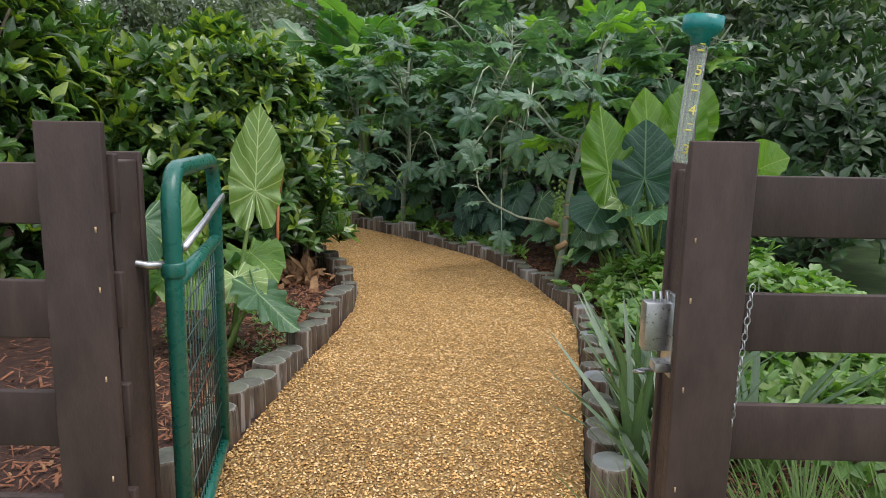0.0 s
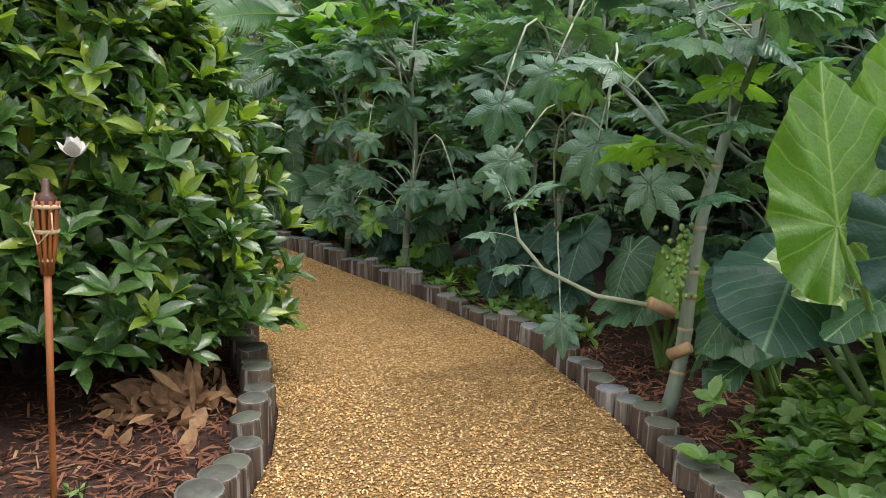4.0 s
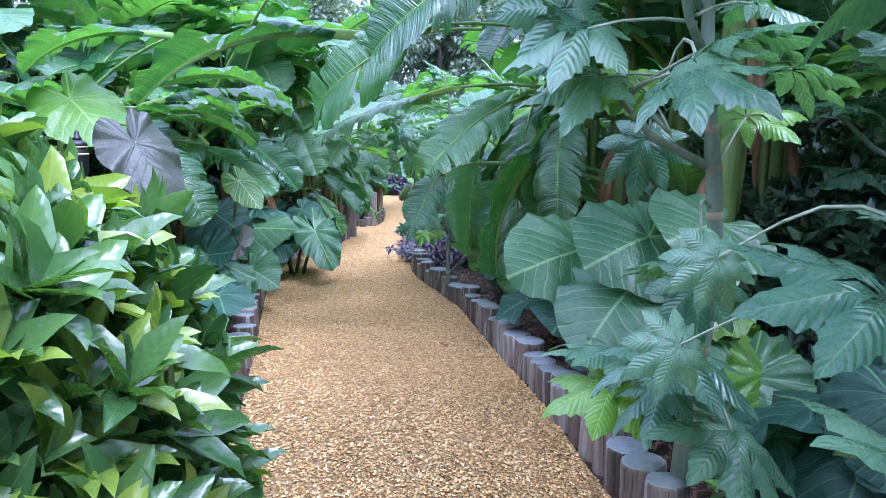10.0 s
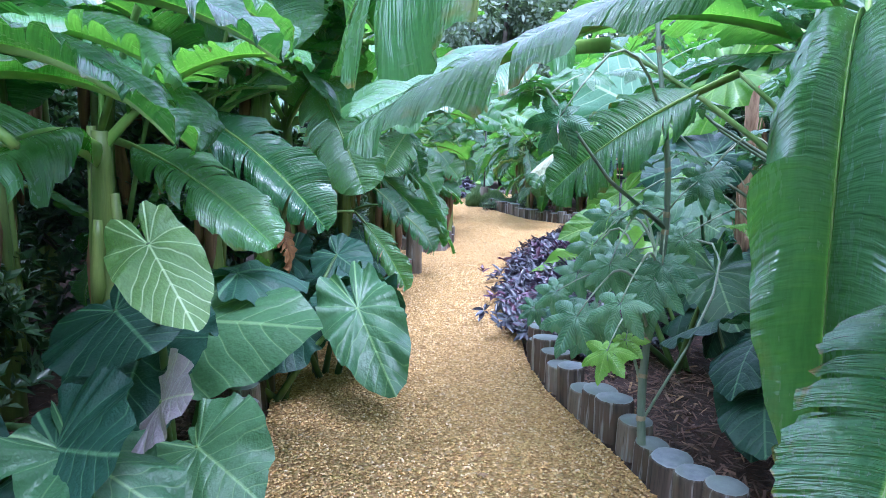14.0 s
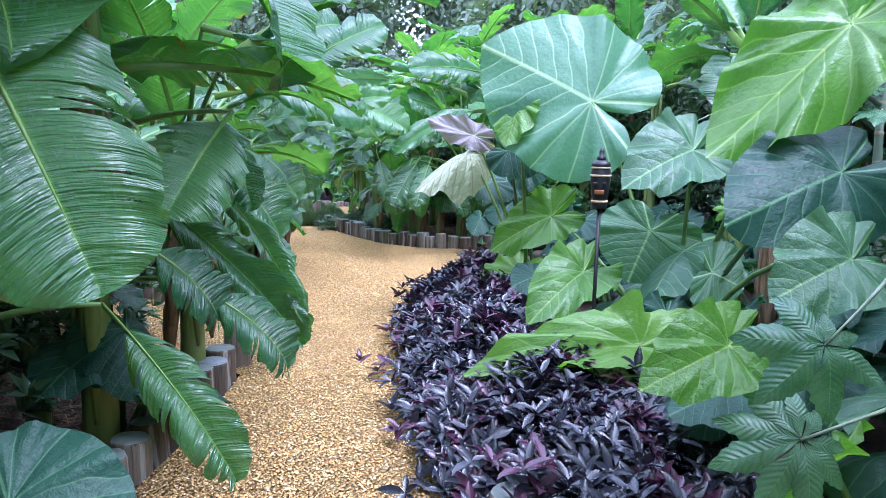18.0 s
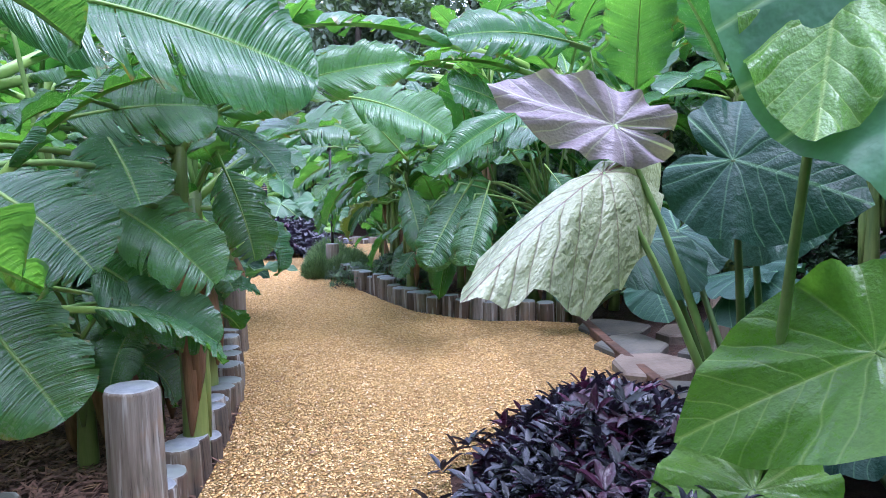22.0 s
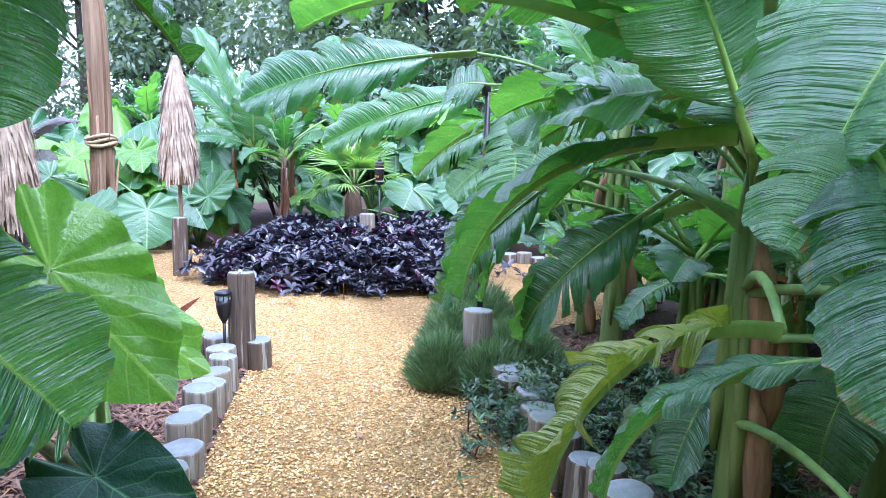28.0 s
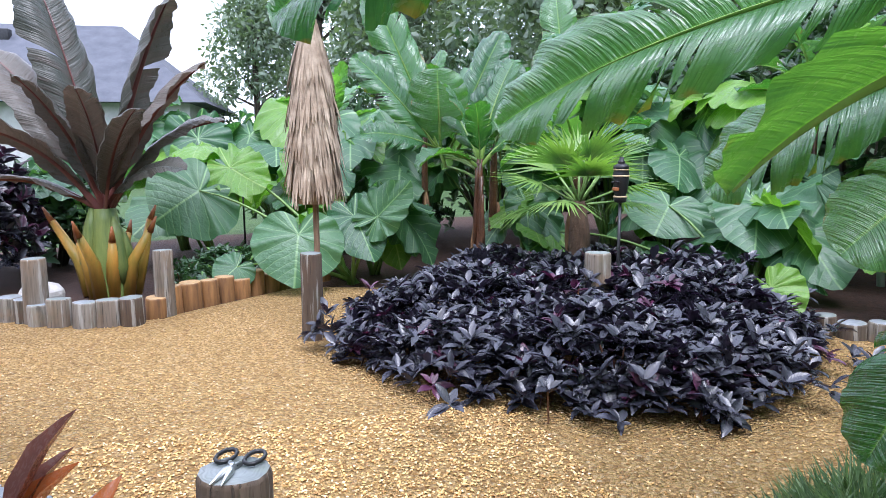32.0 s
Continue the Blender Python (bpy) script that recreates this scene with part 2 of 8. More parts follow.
def log_side(name, pale, dark, rust):
    """Weathered bark-free log: long grey and tan streaks, dark checks and damp feet."""
    k = Nodes(name)
    streak = k.noise(10.0, 5.0, 0.6, stretch=(4, 4, 0.22))
    blot = k.noise(5.0, 3.0)
    check = k.noise(26.0, 3.0, 0.6, stretch=(5, 5, 0.12))
    base = k.mix(k.remap(streak, 0.35, 0.65), dark, pale)
    base = k.mix(k.remap(blot, 0.48, 0.66, 0.0, 0.75), base, rust)
    base = k.mix(k.math("MULTIPLY", k.rand(), 0.6), base, k.mix(0.5, rust, dark))
    drip = k.noise(16.0, 3.0, 0.6, stretch=(2.2, 2.2, 0.15))
    base = k.mix(k.remap(drip, 0.57, 0.66, 0.0, 0.55), base, (0.42, 0.41, 0.37))
    base = k.mix(k.remap(k.noise(3.5, 3.0), 0.5, 0.7, 0.0, 0.5), base, (0.10, 0.115, 0.06))
    base = k.mix(k.remap(check, 0.60, 0.68, 0.0, 0.8), base, (0.02, 0.016, 0.012))
    k.l.new(base, k.b.inputs["Base Color"])
    k.b.inputs["Roughness"].default_value = 0.82
    k.bump(k.math("SUBTRACT", streak, k.math("MULTIPLY", k.remap(check, 0.58, 0.68), 0.8)), 0.7, 0.006)
    return k.m


M_LOG = log_side("weathered_log_side", (0.27, 0.245, 0.205), (0.085, 0.073, 0.058), (0.24, 0.15, 0.08))
M_LOGDARK = log_side("damp_log_side", (0.13, 0.10, 0.07), (0.035, 0.027, 0.02), (0.12, 0.062, 0.03))
M_LOGNEW = simple("new_log_side", (0.11, 0.05, 0.018), (0.36, 0.18, 0.06), 8, 0.75, 0, 0.5, stretch=(3, 3, 0.35), fine=60)
M_FENCE = simple("brown_fence_stain", (0.030, 0.019, 0.015), (0.075, 0.050, 0.041), 5, 0.62, 0, 0.5, stretch=(2, 2, 0.7), dist=0.004, fine=70)
M_GATE = simple("green_gate_paint", (0.006, 0.105, 0.078), (0.010, 0.135, 0.100), 6, 0.3, 0.0, 0.08, dist=0.002)
M_ZINC = simple("zinc_steel", (0.45, 0.47, 0.48), (0.62, 0.64, 0.65), 20, 0.35, 0.9, 0.1, dist=0.001)
M_WIRE = simple("dark_wire", (0.05, 0.09, 0.08), (0.10, 0.16, 0.14), 20, 0.4, 0.6, 0.1, dist=0.001)
M_TEAL = simple("teal_plastic", (0.0, 0.20, 0.19), (0.005, 0.25, 0.235), 8, 0.3, 0, 0.05)
M_YELLOW = simple("yellow_print", (0.75, 0.68, 0.10), (0.85, 0.78, 0.16), 30, 0.5, 0, 0.05)
M_BLACK = simple("black_metal", (0.012, 0.012, 0.013), (0.03, 0.03, 0.032), 12, 0.4, 0.3, 0.15, dist=0.002)
M_BAMBOO = simple("bamboo_cane", (0.20, 0.06, 0.018), (0.36, 0.13, 0.035), 9, 0.45, 0, 0.25, stretch=(2, 2, 0.4), dist=0.003)
M_TIKI = simple("tiki_brown_glaze", (0.05, 0.02, 0.012), (0.16, 0.07, 0.035), 12, 0.35, 0, 0.5, dist=0.006)
M_ROPE = simple("raffia_tie", (0.42, 0.30, 0.17), (0.60, 0.46, 0.28), 40, 0.85, 0, 0.4)
M_THATCH = simple("dry_thatch", (0.24, 0.165, 0.105), (0.54, 0.43, 0.31), 9, 0.9, 0, 0.7, island=True, fine=60)
M_POLE = simple("stripped_pole", (0.16, 0.085, 0.045), (0.46, 0.31, 0.19), 9, 0.8, 0, 0.9, stretch=(4, 4, 0.2), fine=60)
M_SLATE = simple("flagstone", (0.065, 0.068, 0.06), (0.15, 0.135, 0.105), 4, 0.7, 0, 0.5, dist=0.01, fine=40)
M_ROCK = simple("pale_rock", (0.42, 0.40, 0.37), (0.66, 0.64, 0.60), 6, 0.8, 0, 0.6, dist=0.02)
M_ROOF = simple("grey_roof_shingle", (0.06, 0.065, 0.08), (0.10, 0.105, 0.125), 2, 0.85, 0, 0.5, dist=0.02, fine=25)
M_SIDING = simple("pale_siding", (0.55, 0.55, 0.53), (0.65, 0.65, 0.62), 1, 0.7, 0, 0.1)
M_STEMG = simple("banana_sheath", (0.075, 0.14, 0.03), (0.24, 0.29, 0.075), 4, 0.5, 0, 0.4, stretch=(4, 4, 0.3), fine=40)
M_SHEATH = simple("dry_sheath", (0.10, 0.05, 0.025), (0.32, 0.18, 0.085), 7, 0.85, 0, 0.7, stretch=(4, 4, 0.4), fine=50)
M_STALK = simple("pale_green_stalk", (0.10, 0.20, 0.045), (0.22, 0.34, 0.09), 5, 0.45, 0, 0.2, stretch=(3, 3, 0.4))
M_STALKD = simple("dark_green_stalk", (0.045, 0.10, 0.025), (0.10, 0.17, 0.045), 5, 0.45, 0, 0.2, stretch=(3, 3, 0.4))
M_RIB = simple("banana_midrib", (0.16, 0.30, 0.05), (0.30, 0.44, 0.10), 5, 0.4, 0, 0.15)
M_CANE = simple("grey_green_cane", (0.12, 0.18, 0.12), (0.28, 0.34, 0.25), 6, 0.6, 0, 0.35, stretch=(3, 3, 0.5), fine=30)
M_CASTEM = simple("pale_leaf_stalk", (0.24, 0.30, 0.19), (0.42, 0.47, 0.34), 6, 0.5, 0, 0.1)
M_BARK = simple("bark", (0.045, 0.036, 0.028), (0.12, 0.095, 0.07), 5, 0.9, 0, 0.8, stretch=(3, 3, 0.4), dist=0.02)
M_PALMBARK = simple("palm_fibre", (0.06, 0.035, 0.02), (0.17, 0.10, 0.06), 14, 0.9, 0, 0.9, stretch=(2, 2, 0.6), dist=0.02)

L_BANANA = leaf_material("banana_leaf", (0.026, 0.098, 0.042), (0.098, 0.230, 0.086), (0.18, 0.35, 0.10), "banana", 0.26, 0.42, (2.5, 2.7, 0.55), spots=0.7)
L_BANANAY = leaf_material("banana_leaf_yellowing", (0.16, 0.22, 0.03), (0.36, 0.33, 0.05), (0.45, 0.42, 0.10), "banana", 0.4, 0.3, spots=1.0)
L_REDBAN = leaf_material("red_banana_leaf", (0.045, 0.055, 0.044), (0.155, 0.135, 0.115), (0.18, 0.06, 0.06), "banana", 0.38, 0.2, (2.2, 1.6, 1.4))
L_EAR = leaf_material("elephant_ear_leaf", (0.036, 0.106, 0.050), (0.084, 0.188, 0.085), (0.22, 0.36, 0.17), "ear", 0.42, 0.3)
L_EARDARK = leaf_material("dark_elephant_ear_leaf", (0.015, 0.053, 0.037), (0.033, 0.090, 0.059), (0.11, 0.22, 0.12), "ear", 0.5, 0.2)
# Lime tone also carries backlight, put into the leaf colour.
L_EARLIME = leaf_material("lime_elephant_ear_leaf", (0.075, 0.19, 0.025), (0.16, 0.31, 0.045), (0.26, 0.38, 0.11), "ear", 0.36, 0.4)
# Pale leaf back; the light from behind is put into its colour.
L_EARSOFT = leaf_material("soft_backlit_leaf_back", (0.13, 0.24, 0.07), (0.22, 0.34, 0.11), (0.52, 0.62, 0.38), "ear", 0.45, 0.3)
L_EARBLUE = leaf_material("blue_green_giant_leaf", (0.062, 0.165, 0.095), (0.10, 0.225, 0.125), (0.33, 0.45, 0.27), "ear", 0.42, 0.3)
L_EARPALE = leaf_material("pale_leaf_back", (0.26, 0.30, 0.17), (0.37, 0.40, 0.26), (0.12, 0.06, 0.045), "ear", 0.42, 0.2)
L_EARPURPLE = leaf_material("mauve_leaf_back", (0.21, 0.17, 0.20), (0.30, 0.25, 0.29), (0.42, 0.42, 0.33), "ear", 0.45, 0.25)
L_EARSMOKE = leaf_material("smoky_leaf_back", (0.026, 0.042, 0.022), (0.060, 0.066, 0.046), (0.02, 0.03, 0.018), "ear", 0.45, 0.25)
L_CASTOR = leaf_material("castor_leaf", (0.052, 0.140, 0.082), (0.135, 0.262, 0.148), (0.22, 0.33, 0.17), "lobed", 0.32, 0.25)
L_CASTORY = leaf_material("young_castor_leaf", (0.12, 0.28, 0.03), (0.22, 0.40, 0.06), (0.34, 0.46, 0.14), "lobed", 0.38, 0.35)
L_MAG = leaf_material("glossy_shrub_leaf", (0.030, 0.088, 0.026), (0.100, 0.205, 0.050), (0.15, 0.23, 0.06), "plain", 0.28, 0.2, island=True)
L_MAGY = leaf_material("young_lit_shrub_leaf", (0.12, 0.22, 0.030), (0.27, 0.36, 0.048), (0.36, 0.38, 0.10), "plain", 0.3, 0.28, island=True)
L_BLACK = leaf_material("black_purple_leaf", (0.013, 0.013, 0.020), (0.044, 0.043, 0.064), (0.07, 0.065, 0.09), "plain", 0.34, 0.1, (1.6, 0.8, 1.4), island=True)
L_PURPLE = leaf_material("purple_leaf", (0.032, 0.011, 0.024), (0.105, 0.028, 0.070), (0.13, 0.05, 0.10), "plain", 0.35, 0.15, (1.8, 0.8, 1.4), island=True)
L_HERB = leaf_material("herb_leaf", (0.065, 0.17, 0.04), (0.19, 0.34, 0.09), (0.2, 0.3, 0.1), "plain", 0.5, 0.3, island=True)
L_SHRUB = leaf_material("small_dark_leaf", (0.02, 0.055, 0.025), (0.05, 0.11, 0.045), (0.08, 0.14, 0.06), "plain", 0.45, 0.2, island=True)
L_NEEDLE = leaf_material("grey_green_needle", (0.035, 0.085, 0.035), (0.19, 0.28, 0.13), (0.15, 0.22, 0.1), "plain", 0.6, 0.2, island=True)
L_ONION = leaf_material("blue_green_blade", (0.06, 0.12, 0.07), (0.14, 0.22, 0.13), (0.16, 0.24, 0.14), "plain", 0.42, 0.2, island=True)
L_GRASS = leaf_material("grass_blade", (0.05, 0.12, 0.02), (0.14, 0.24, 0.04), (0.14, 0.24, 0.05), "plain", 0.6, 0.3, island=True)
# Distance haze is put into both tree leaf colours, most in the far one.
L_TREE = leaf_material("woodland_leaf", (0.045, 0.085, 0.045), (0.12, 0.18, 0.09), (0.05, 0.09, 0.03), "plain", 0.5, 0.2, island=True)
L_TREEHAZE = leaf_material("hazed_far_tree_leaf", (0.085, 0.13, 0.09), (0.17, 0.22, 0.15), (0.12, 0.16, 0.1), "plain", 0.6, 0.25, island=True)
L_BROM = leaf_material("bronze_red_leaf", (0.07, 0.036, 0.034), (0.20, 0.095, 0.075), (0.28, 0.14, 0.09), "plain", 0.3, 0.3, (2.2, 1.1, 0.6), young=(0.32, 0.11, 0.035))
L_PALM = leaf_material("fan_palm_leaf", (0.08, 0.19, 0.04), (0.20, 0.32, 0.07), (0.26, 0.36, 0.12), "plain", 0.42, 0.3, island=True)


def cut_wood(name, c1, c2, green=0.0):
    """End grain with growth rings, cracks and a film of algae."""
    k = Nodes(name)
    tc = k.n.new("ShaderNodeTexCoord")
    ring = k.n.new("ShaderNodeTexWave")
    ring.wave_type, ring.rings_direction = "RINGS", "Z"
    ring.inputs["Scale"].default_value, ring.inputs["Distortion"].default_value = 34.0, 9.0
    k.l.new(tc.outputs["Object"], ring.inputs["Vector"])
    n = k.noise(9.0, 5.0)
    wood = k.mix(k.math("ADD", k.math("MULTIPLY", ring.outputs["Fac"], 0.16), k.remap(k.noise(22.0, 4.0), 0.35, 0.65, 0.0, 0.8)), c1, c2)
    wood = k.mix(k.remap(n, 0.45, 0.7, 0.0, 0.5 + green * 0.4), wood, (0.17, 0.21, 0.15))
    if green:
        wood = k.mix(k.remap(k.rand(), 0.45, 0.6, 0.0, 0.45), wood, k.mix(0.5, c1, (0.20, 0.27, 0.15)))
        at = k.n.new("ShaderNodeSeparateXYZ")
        k.l.new(tc.outputs["Object"], at.inputs[0])
        far = k.math("SQRT", k.math("ADD", k.math("POWER", at.outputs[0], 2.0), k.math("POWER", at.outputs[1], 2.0)))
        wood = k.mix(k.math("MULTIPLY", k.remap(far, 0.064, 0.078), k.remap(k.noise(30.0), 0.35, 0.6, 0.1, 0.6)), wood, (0.46, 0.47, 0.44))
    wood = k.mix(k.math("MULTIPLY", k.rand(), 0.3), wood, (0.10, 0.095, 0.085))
    k.l.new(wood, k.b.inputs["Base Color"])
    k.b.inputs["Roughness"].default_value = 0.75
    k.bump(k.math("ADD", k.math("MULTIPLY", ring.outputs["Fac"], 0.4), n), 0.4, 0.003)
    return k.m


M_CUT = cut_wood("log_end_grain", (0.17, 0.19, 0.215), (0.27, 0.29, 0.30), 0.5)
M_CUTMOSS = cut_wood("mossy_end_grain", (0.06, 0.066, 0.05), (0.11, 0.112, 0.088), 1.0)
M_CUTNEW = cut_wood("fresh_end_grain", (0.32, 0.19, 0.08), (0.45, 0.29, 0.13))

# ---- mesh helpers ----


def mesh_of(name, verts, faces, mats, uvs=None, mat_index=None, smooth=True):
    me = bpy.data.meshes.new(name)
    me.from_pydata([tuple(v) for v in verts], [], [tuple(int(i) for i in q) for q in faces])
    for m in (mats if isinstance(mats, (list, tuple)) else [mats]):
        me.materials.append(m)
    if uvs is not None:
        layer = me.uv_layers.new(name="UVMap")
        idx = np.empty(len(me.loops), dtype=np.int32)
        me.loops.foreach_get("vertex_index", idx)
        layer.data.foreach_set("uv", np.asarray(uvs, dtype=np.float32)[idx].ravel())
    if mat_index is not None:
        me.polygons.foreach_set("material_index", np.asarray(mat_index, dtype=np.int32))
    me.polygons.foreach_set("use_smooth", np.full(len(me.polygons), smooth))
    me.update()
    return me


def many(name, template, transforms, mats, mat_choice=None):
    """One mesh out of many copies of a template (verts, faces, uvs): rows of 3x4 matrices."""
    tv, tf, tu = template
    tv, tf, tu = np.asarray(tv, float), np.asarray(tf, np.int64), np.asarray(tu, float)
    t = np.asarray(transforms, float)
    n, m, f, c = len(t), len(tv), len(tf), tf.shape[1]
    v = np.einsum("nij,mj->nmi", t[:, :, :3], tv) + t[:, None, :, 3]
    faces = (tf[None] + (np.arange(n) * m)[:, None, None]).reshape(-1, c)
    me = bpy.data.meshes.new(name)
    me.vertices.add(n * m)
    me.vertices.foreach_set("co", v.astype(np.float32).ravel())
    me.loops.add(n * f * c)
    me.loops.foreach_set("vertex_index", faces.astype(np.int32).ravel())
    me.polygons.add(n * f)
    me.polygons.foreach_set("loop_start", np.arange(0, n * f * c, c, dtype=np.int32))
    me.polygons.foreach_set("use_smooth", np.full(n * f, True))
    layer = me.uv_layers.new(name="UVMap")
    layer.data.foreach_set("uv", np.tile(tu[tf].reshape(-1, 2), (n, 1)).astype(np.float32).ravel())
    for q in (mats if isinstance(mats, (list, tuple)) else [mats]):
        me.materials.append(q)
    if mat_choice is not None:
        me.polygons.foreach_set("material_index", np.repeat(np.asarray(mat_choice, np.int32), f))
    me.update(calc_edges=True)
    return me


def frames(points, dirs, ups, sx, sy=None, sz=None):
    """3x4 matrices: local y along dirs, local z near ups, scaled."""
    points, d, u = (np.asarray(q, float) for q in (points, dirs, ups))
    d = d / np.linalg.norm(d, axis=1, keepdims=True)
    x = np.cross(d, u)
    x /= np.linalg.norm(x, axis=1, keepdims=True) + 1e-9
    z = np.cross(x, d)
    sx = np.broadcast_to(sx, len(d))
    sy = sx if sy is None else np.broadcast_to(sy, len(d))
    sz = sx if sz is None else np.broadcast_to(sz, len(d))
    return np.stack([x * sx[:, None], d * sy[:, None], z * sz[:, None], points], axis=2)


def tube(points, radii, n=8, cap=True):
    """A round rod along points: verts and quads (caps as fans of quads)."""
    p = np.asarray(points, float)
    r = np.broadcast_to(radii, len(p)) if np.ndim(radii) == 0 else np.asarray(radii, float)
    verts, faces = [], []
    t = np.gradient(p, axis=0)
    ref = np.array([0.0, 0.0, 1.0]) if abs(t[0][2]) < 0.9 * np.linalg.norm(t[0]) else np.array([1.0, 0.0, 0.0])
    for i in range(len(p)):
        d = t[i] / (np.linalg.norm(t[i]) + 1e-12)
        a = np.cross(d, ref)
        a /= np.linalg.norm(a) + 1e-12
        b = np.cross(a, d)
        ref = b
        for j in range(n):
            w = 2 * math.pi * j / n
            verts.append(p[i] + r[i] * (math.cos(w) * a + math.sin(w) * b))
    for i in range(len(p) - 1):
        for j in range(n):
            k = (j + 1) % n
            faces.append((i * n + j, i * n + k, (i + 1) * n + k, (i + 1) * n + j))
    if cap:
        faces.append(tuple(range(n - 1, -1, -1)))
        faces.append(tuple((len(p) - 1) * n + j for j in range(n)))
    return verts, faces


def joined(*pieces):
    verts, faces = [], []
    for v, f in pieces:
        o = len(verts)
        verts += list(v)
        faces += [tuple(i + o for i in q) for q in f]
    return verts, faces


def box(x0, x1, y0, y1, z0, z1, bevel=0.006):
    """A bevelled box as verts and faces."""
    bm = bmesh.new()
    bmesh.ops.create_cube(bm, size=1)
    for v in bm.verts:
        v.co = Vector(((x0 + x1) / 2 + v.co.x * (x1 - x0), (y0 + y1) / 2 + v.co.y * (y1 - y0), (z0 + z1) / 2 + v.co.z * (z1 - z0)))
    if bevel:
        bmesh.ops.bevel(bm, geom=bm.edges[:], offset=bevel, segments=2, affect="EDGES", profile=0.6)
    bm.verts.index_update()
    out = [tuple(v.co) for v in bm.verts], [tuple(v.index for v in f.verts) for f in bm.faces]
    bm.free()
    return out


def lathe(profile, n=16, wob=0.0):
    """Turned shape from (radius, z) rows."""
    verts, faces = [], []
    for i, (r, z) in enumerate(profile):
        for j in range(n):
            w = 2 * math.pi * j / n
            q = r * (1 + wob * math.sin(5 * w + i))
            verts.append((q * math.cos(w), q * math.sin(w), z))
    for i in range(len(profile) - 1):
        for j in range(n):
            k = (j + 1) % n
            faces.append((i * n + j, i * n + k, (i + 1) * n + k, (i + 1) * n + j))
    faces.append(tuple(range(n - 1, -1, -1)))
    faces.append(tuple((len(profile) - 1) * n + j for j in range(n)))
    return verts, faces


def thing(name, x, y, z=0.0, label="", category="", group="", kind="", rz=0.0):
    ob = new(name)
    ob.empty_display_size = 0.1
    ob.matrix_basis = pose(x, y, z, 0, 0, rz)
    return tagged(ob, label, category, group, kind)


def part(name, me, parent, label="", m=None):
    ob = new(name, me)
    ob.parent = parent
    if m is not None:
        ob.matrix_basis = m
    return tagged(ob, label)


def shape(name, vf, mat, parent, label="", m=None, smooth=True):
    return part(name, mesh_of(name, vf[0], vf[1], mat, smooth=smooth), parent, label, m)


def spread(line, step):
    """Points at even steps along a polyline, with the way on."""
    p = np.asarray(line, float)
    seg = np.linalg.norm(np.diff(p, axis=0), axis=1)
    s = np.concatenate([[0], np.cumsum(seg)])
    out = []
    for d in np.arange(0, s[-1], step):
        i = min(np.searchsorted(s, d, side="right") - 1, len(seg) - 1)
        w = (d - s[i]) / seg[i]
        way = (p[i + 1] - p[i]) / seg[i]
        out.append((p[i] * (1 - w) + p[i + 1] * w, way))
    return out


def inside(poly, pts):
    """Which of the points lie in the polygon."""
    q = np.asarray(poly, float)
    x, y = pts[:, 0], pts[:, 1]
    hit = np.zeros(len(pts), bool)
    j = len(q) - 1
    for i in range(len(q)):
        c = (q[i, 1] > y) != (q[j, 1] > y)
        with np.errstate(divide="ignore", invalid="ignore"):
            at = (q[j, 0] - q[i, 0]) * (y - q[i, 1]) / (q[j, 1] - q[i, 1]) + q[i, 0]
        hit ^= c & (x < at)
        j = i
    return hit


rng = np.random.default_rng(7)
rnd = random.Random(11)

# ---- the ground, the gravel walk and its edges ----
from mathutils.geometry import delaunay_2d_cdt

RIGHT_1 = [(0.50, -1.5), (0.52, 1.7), (0.56, 2.39), (0.74, 3.36), (0.95, 4.6), (0.98, 5.04), (0.90, 5.5), (0.82, 6.02), (0.68, 6.56), (0.48, 7.16), (0.20, 7.65),
           (-0.12, 8.13), (-0.51, 8.72), (-1.15, 9.5), (-1.66, 10.16), (-2.07, 10.74), (-2.73, 11.54), (-3.41, 12.4), (-3.85, 12.85), (-4.45, 13.42), (-4.78, 13.85), (-5.1, 14.4)]
MOUND_EDGE = [(-5.3, 14.9), (-5.75, 15.7), (-6.05, 16.3), (-6.45, 17.4), (-6.75, 18.05), (-6.3, 18.5), (-5.7, 18.85)]
TIMBER = [(-5.7, 18.85), (-5.93, 19.44), (-6.35, 20.3), (-6.69, 21.08)]
RIGHT_2 = [(-6.69, 21.08), (-7.1, 21.05), (-7.48, 20.92), (-7.84, 20.97), (-8.25, 21.09), (-8.71, 21.44), (-9.2, 21.87), (-9.5, 22.12), (-10.02, 22.62), (-10.25, 22.85)]
RIGHT_3 = [(-10.55, 23.3), (-10.3, 24.2), (-9.9, 25.2), (-10.4, 26.8), (-11.93, 26.4), (-12.2, 26.2)]
LEFT_FAR = [(-13.6, 26.6), (-15.69, 24.1), (-15.26, 22.92), (-15.17, 22.82), (-15.37, 22.32), (-15.61, 22.13), (-16.21, 21.84), (-19.0, 20.6), (-17.5, 18.5)]
LEFT_3 = [(-14.4, 20.3), (-12.7, 21.5), (-11.95, 21.95), (-11.68, 22.07), (-11.3, 22.1)]
LEFT_2 = [(-7.55, 17.1), (-7.6, 17.39), (-7.93, 18.03), (-8.4, 18.75), (-8.93, 19.41), (-9.5, 20.06), (-9.82, 20.5), (-10.22, 20.96), (-10.8, 21.55), (-11.3, 22.1)]
SIDE_PATH = [(-8.6, 17.05), (-10.4, 17.3), (-10.3, 16.2), (-8.4, 15.8)]
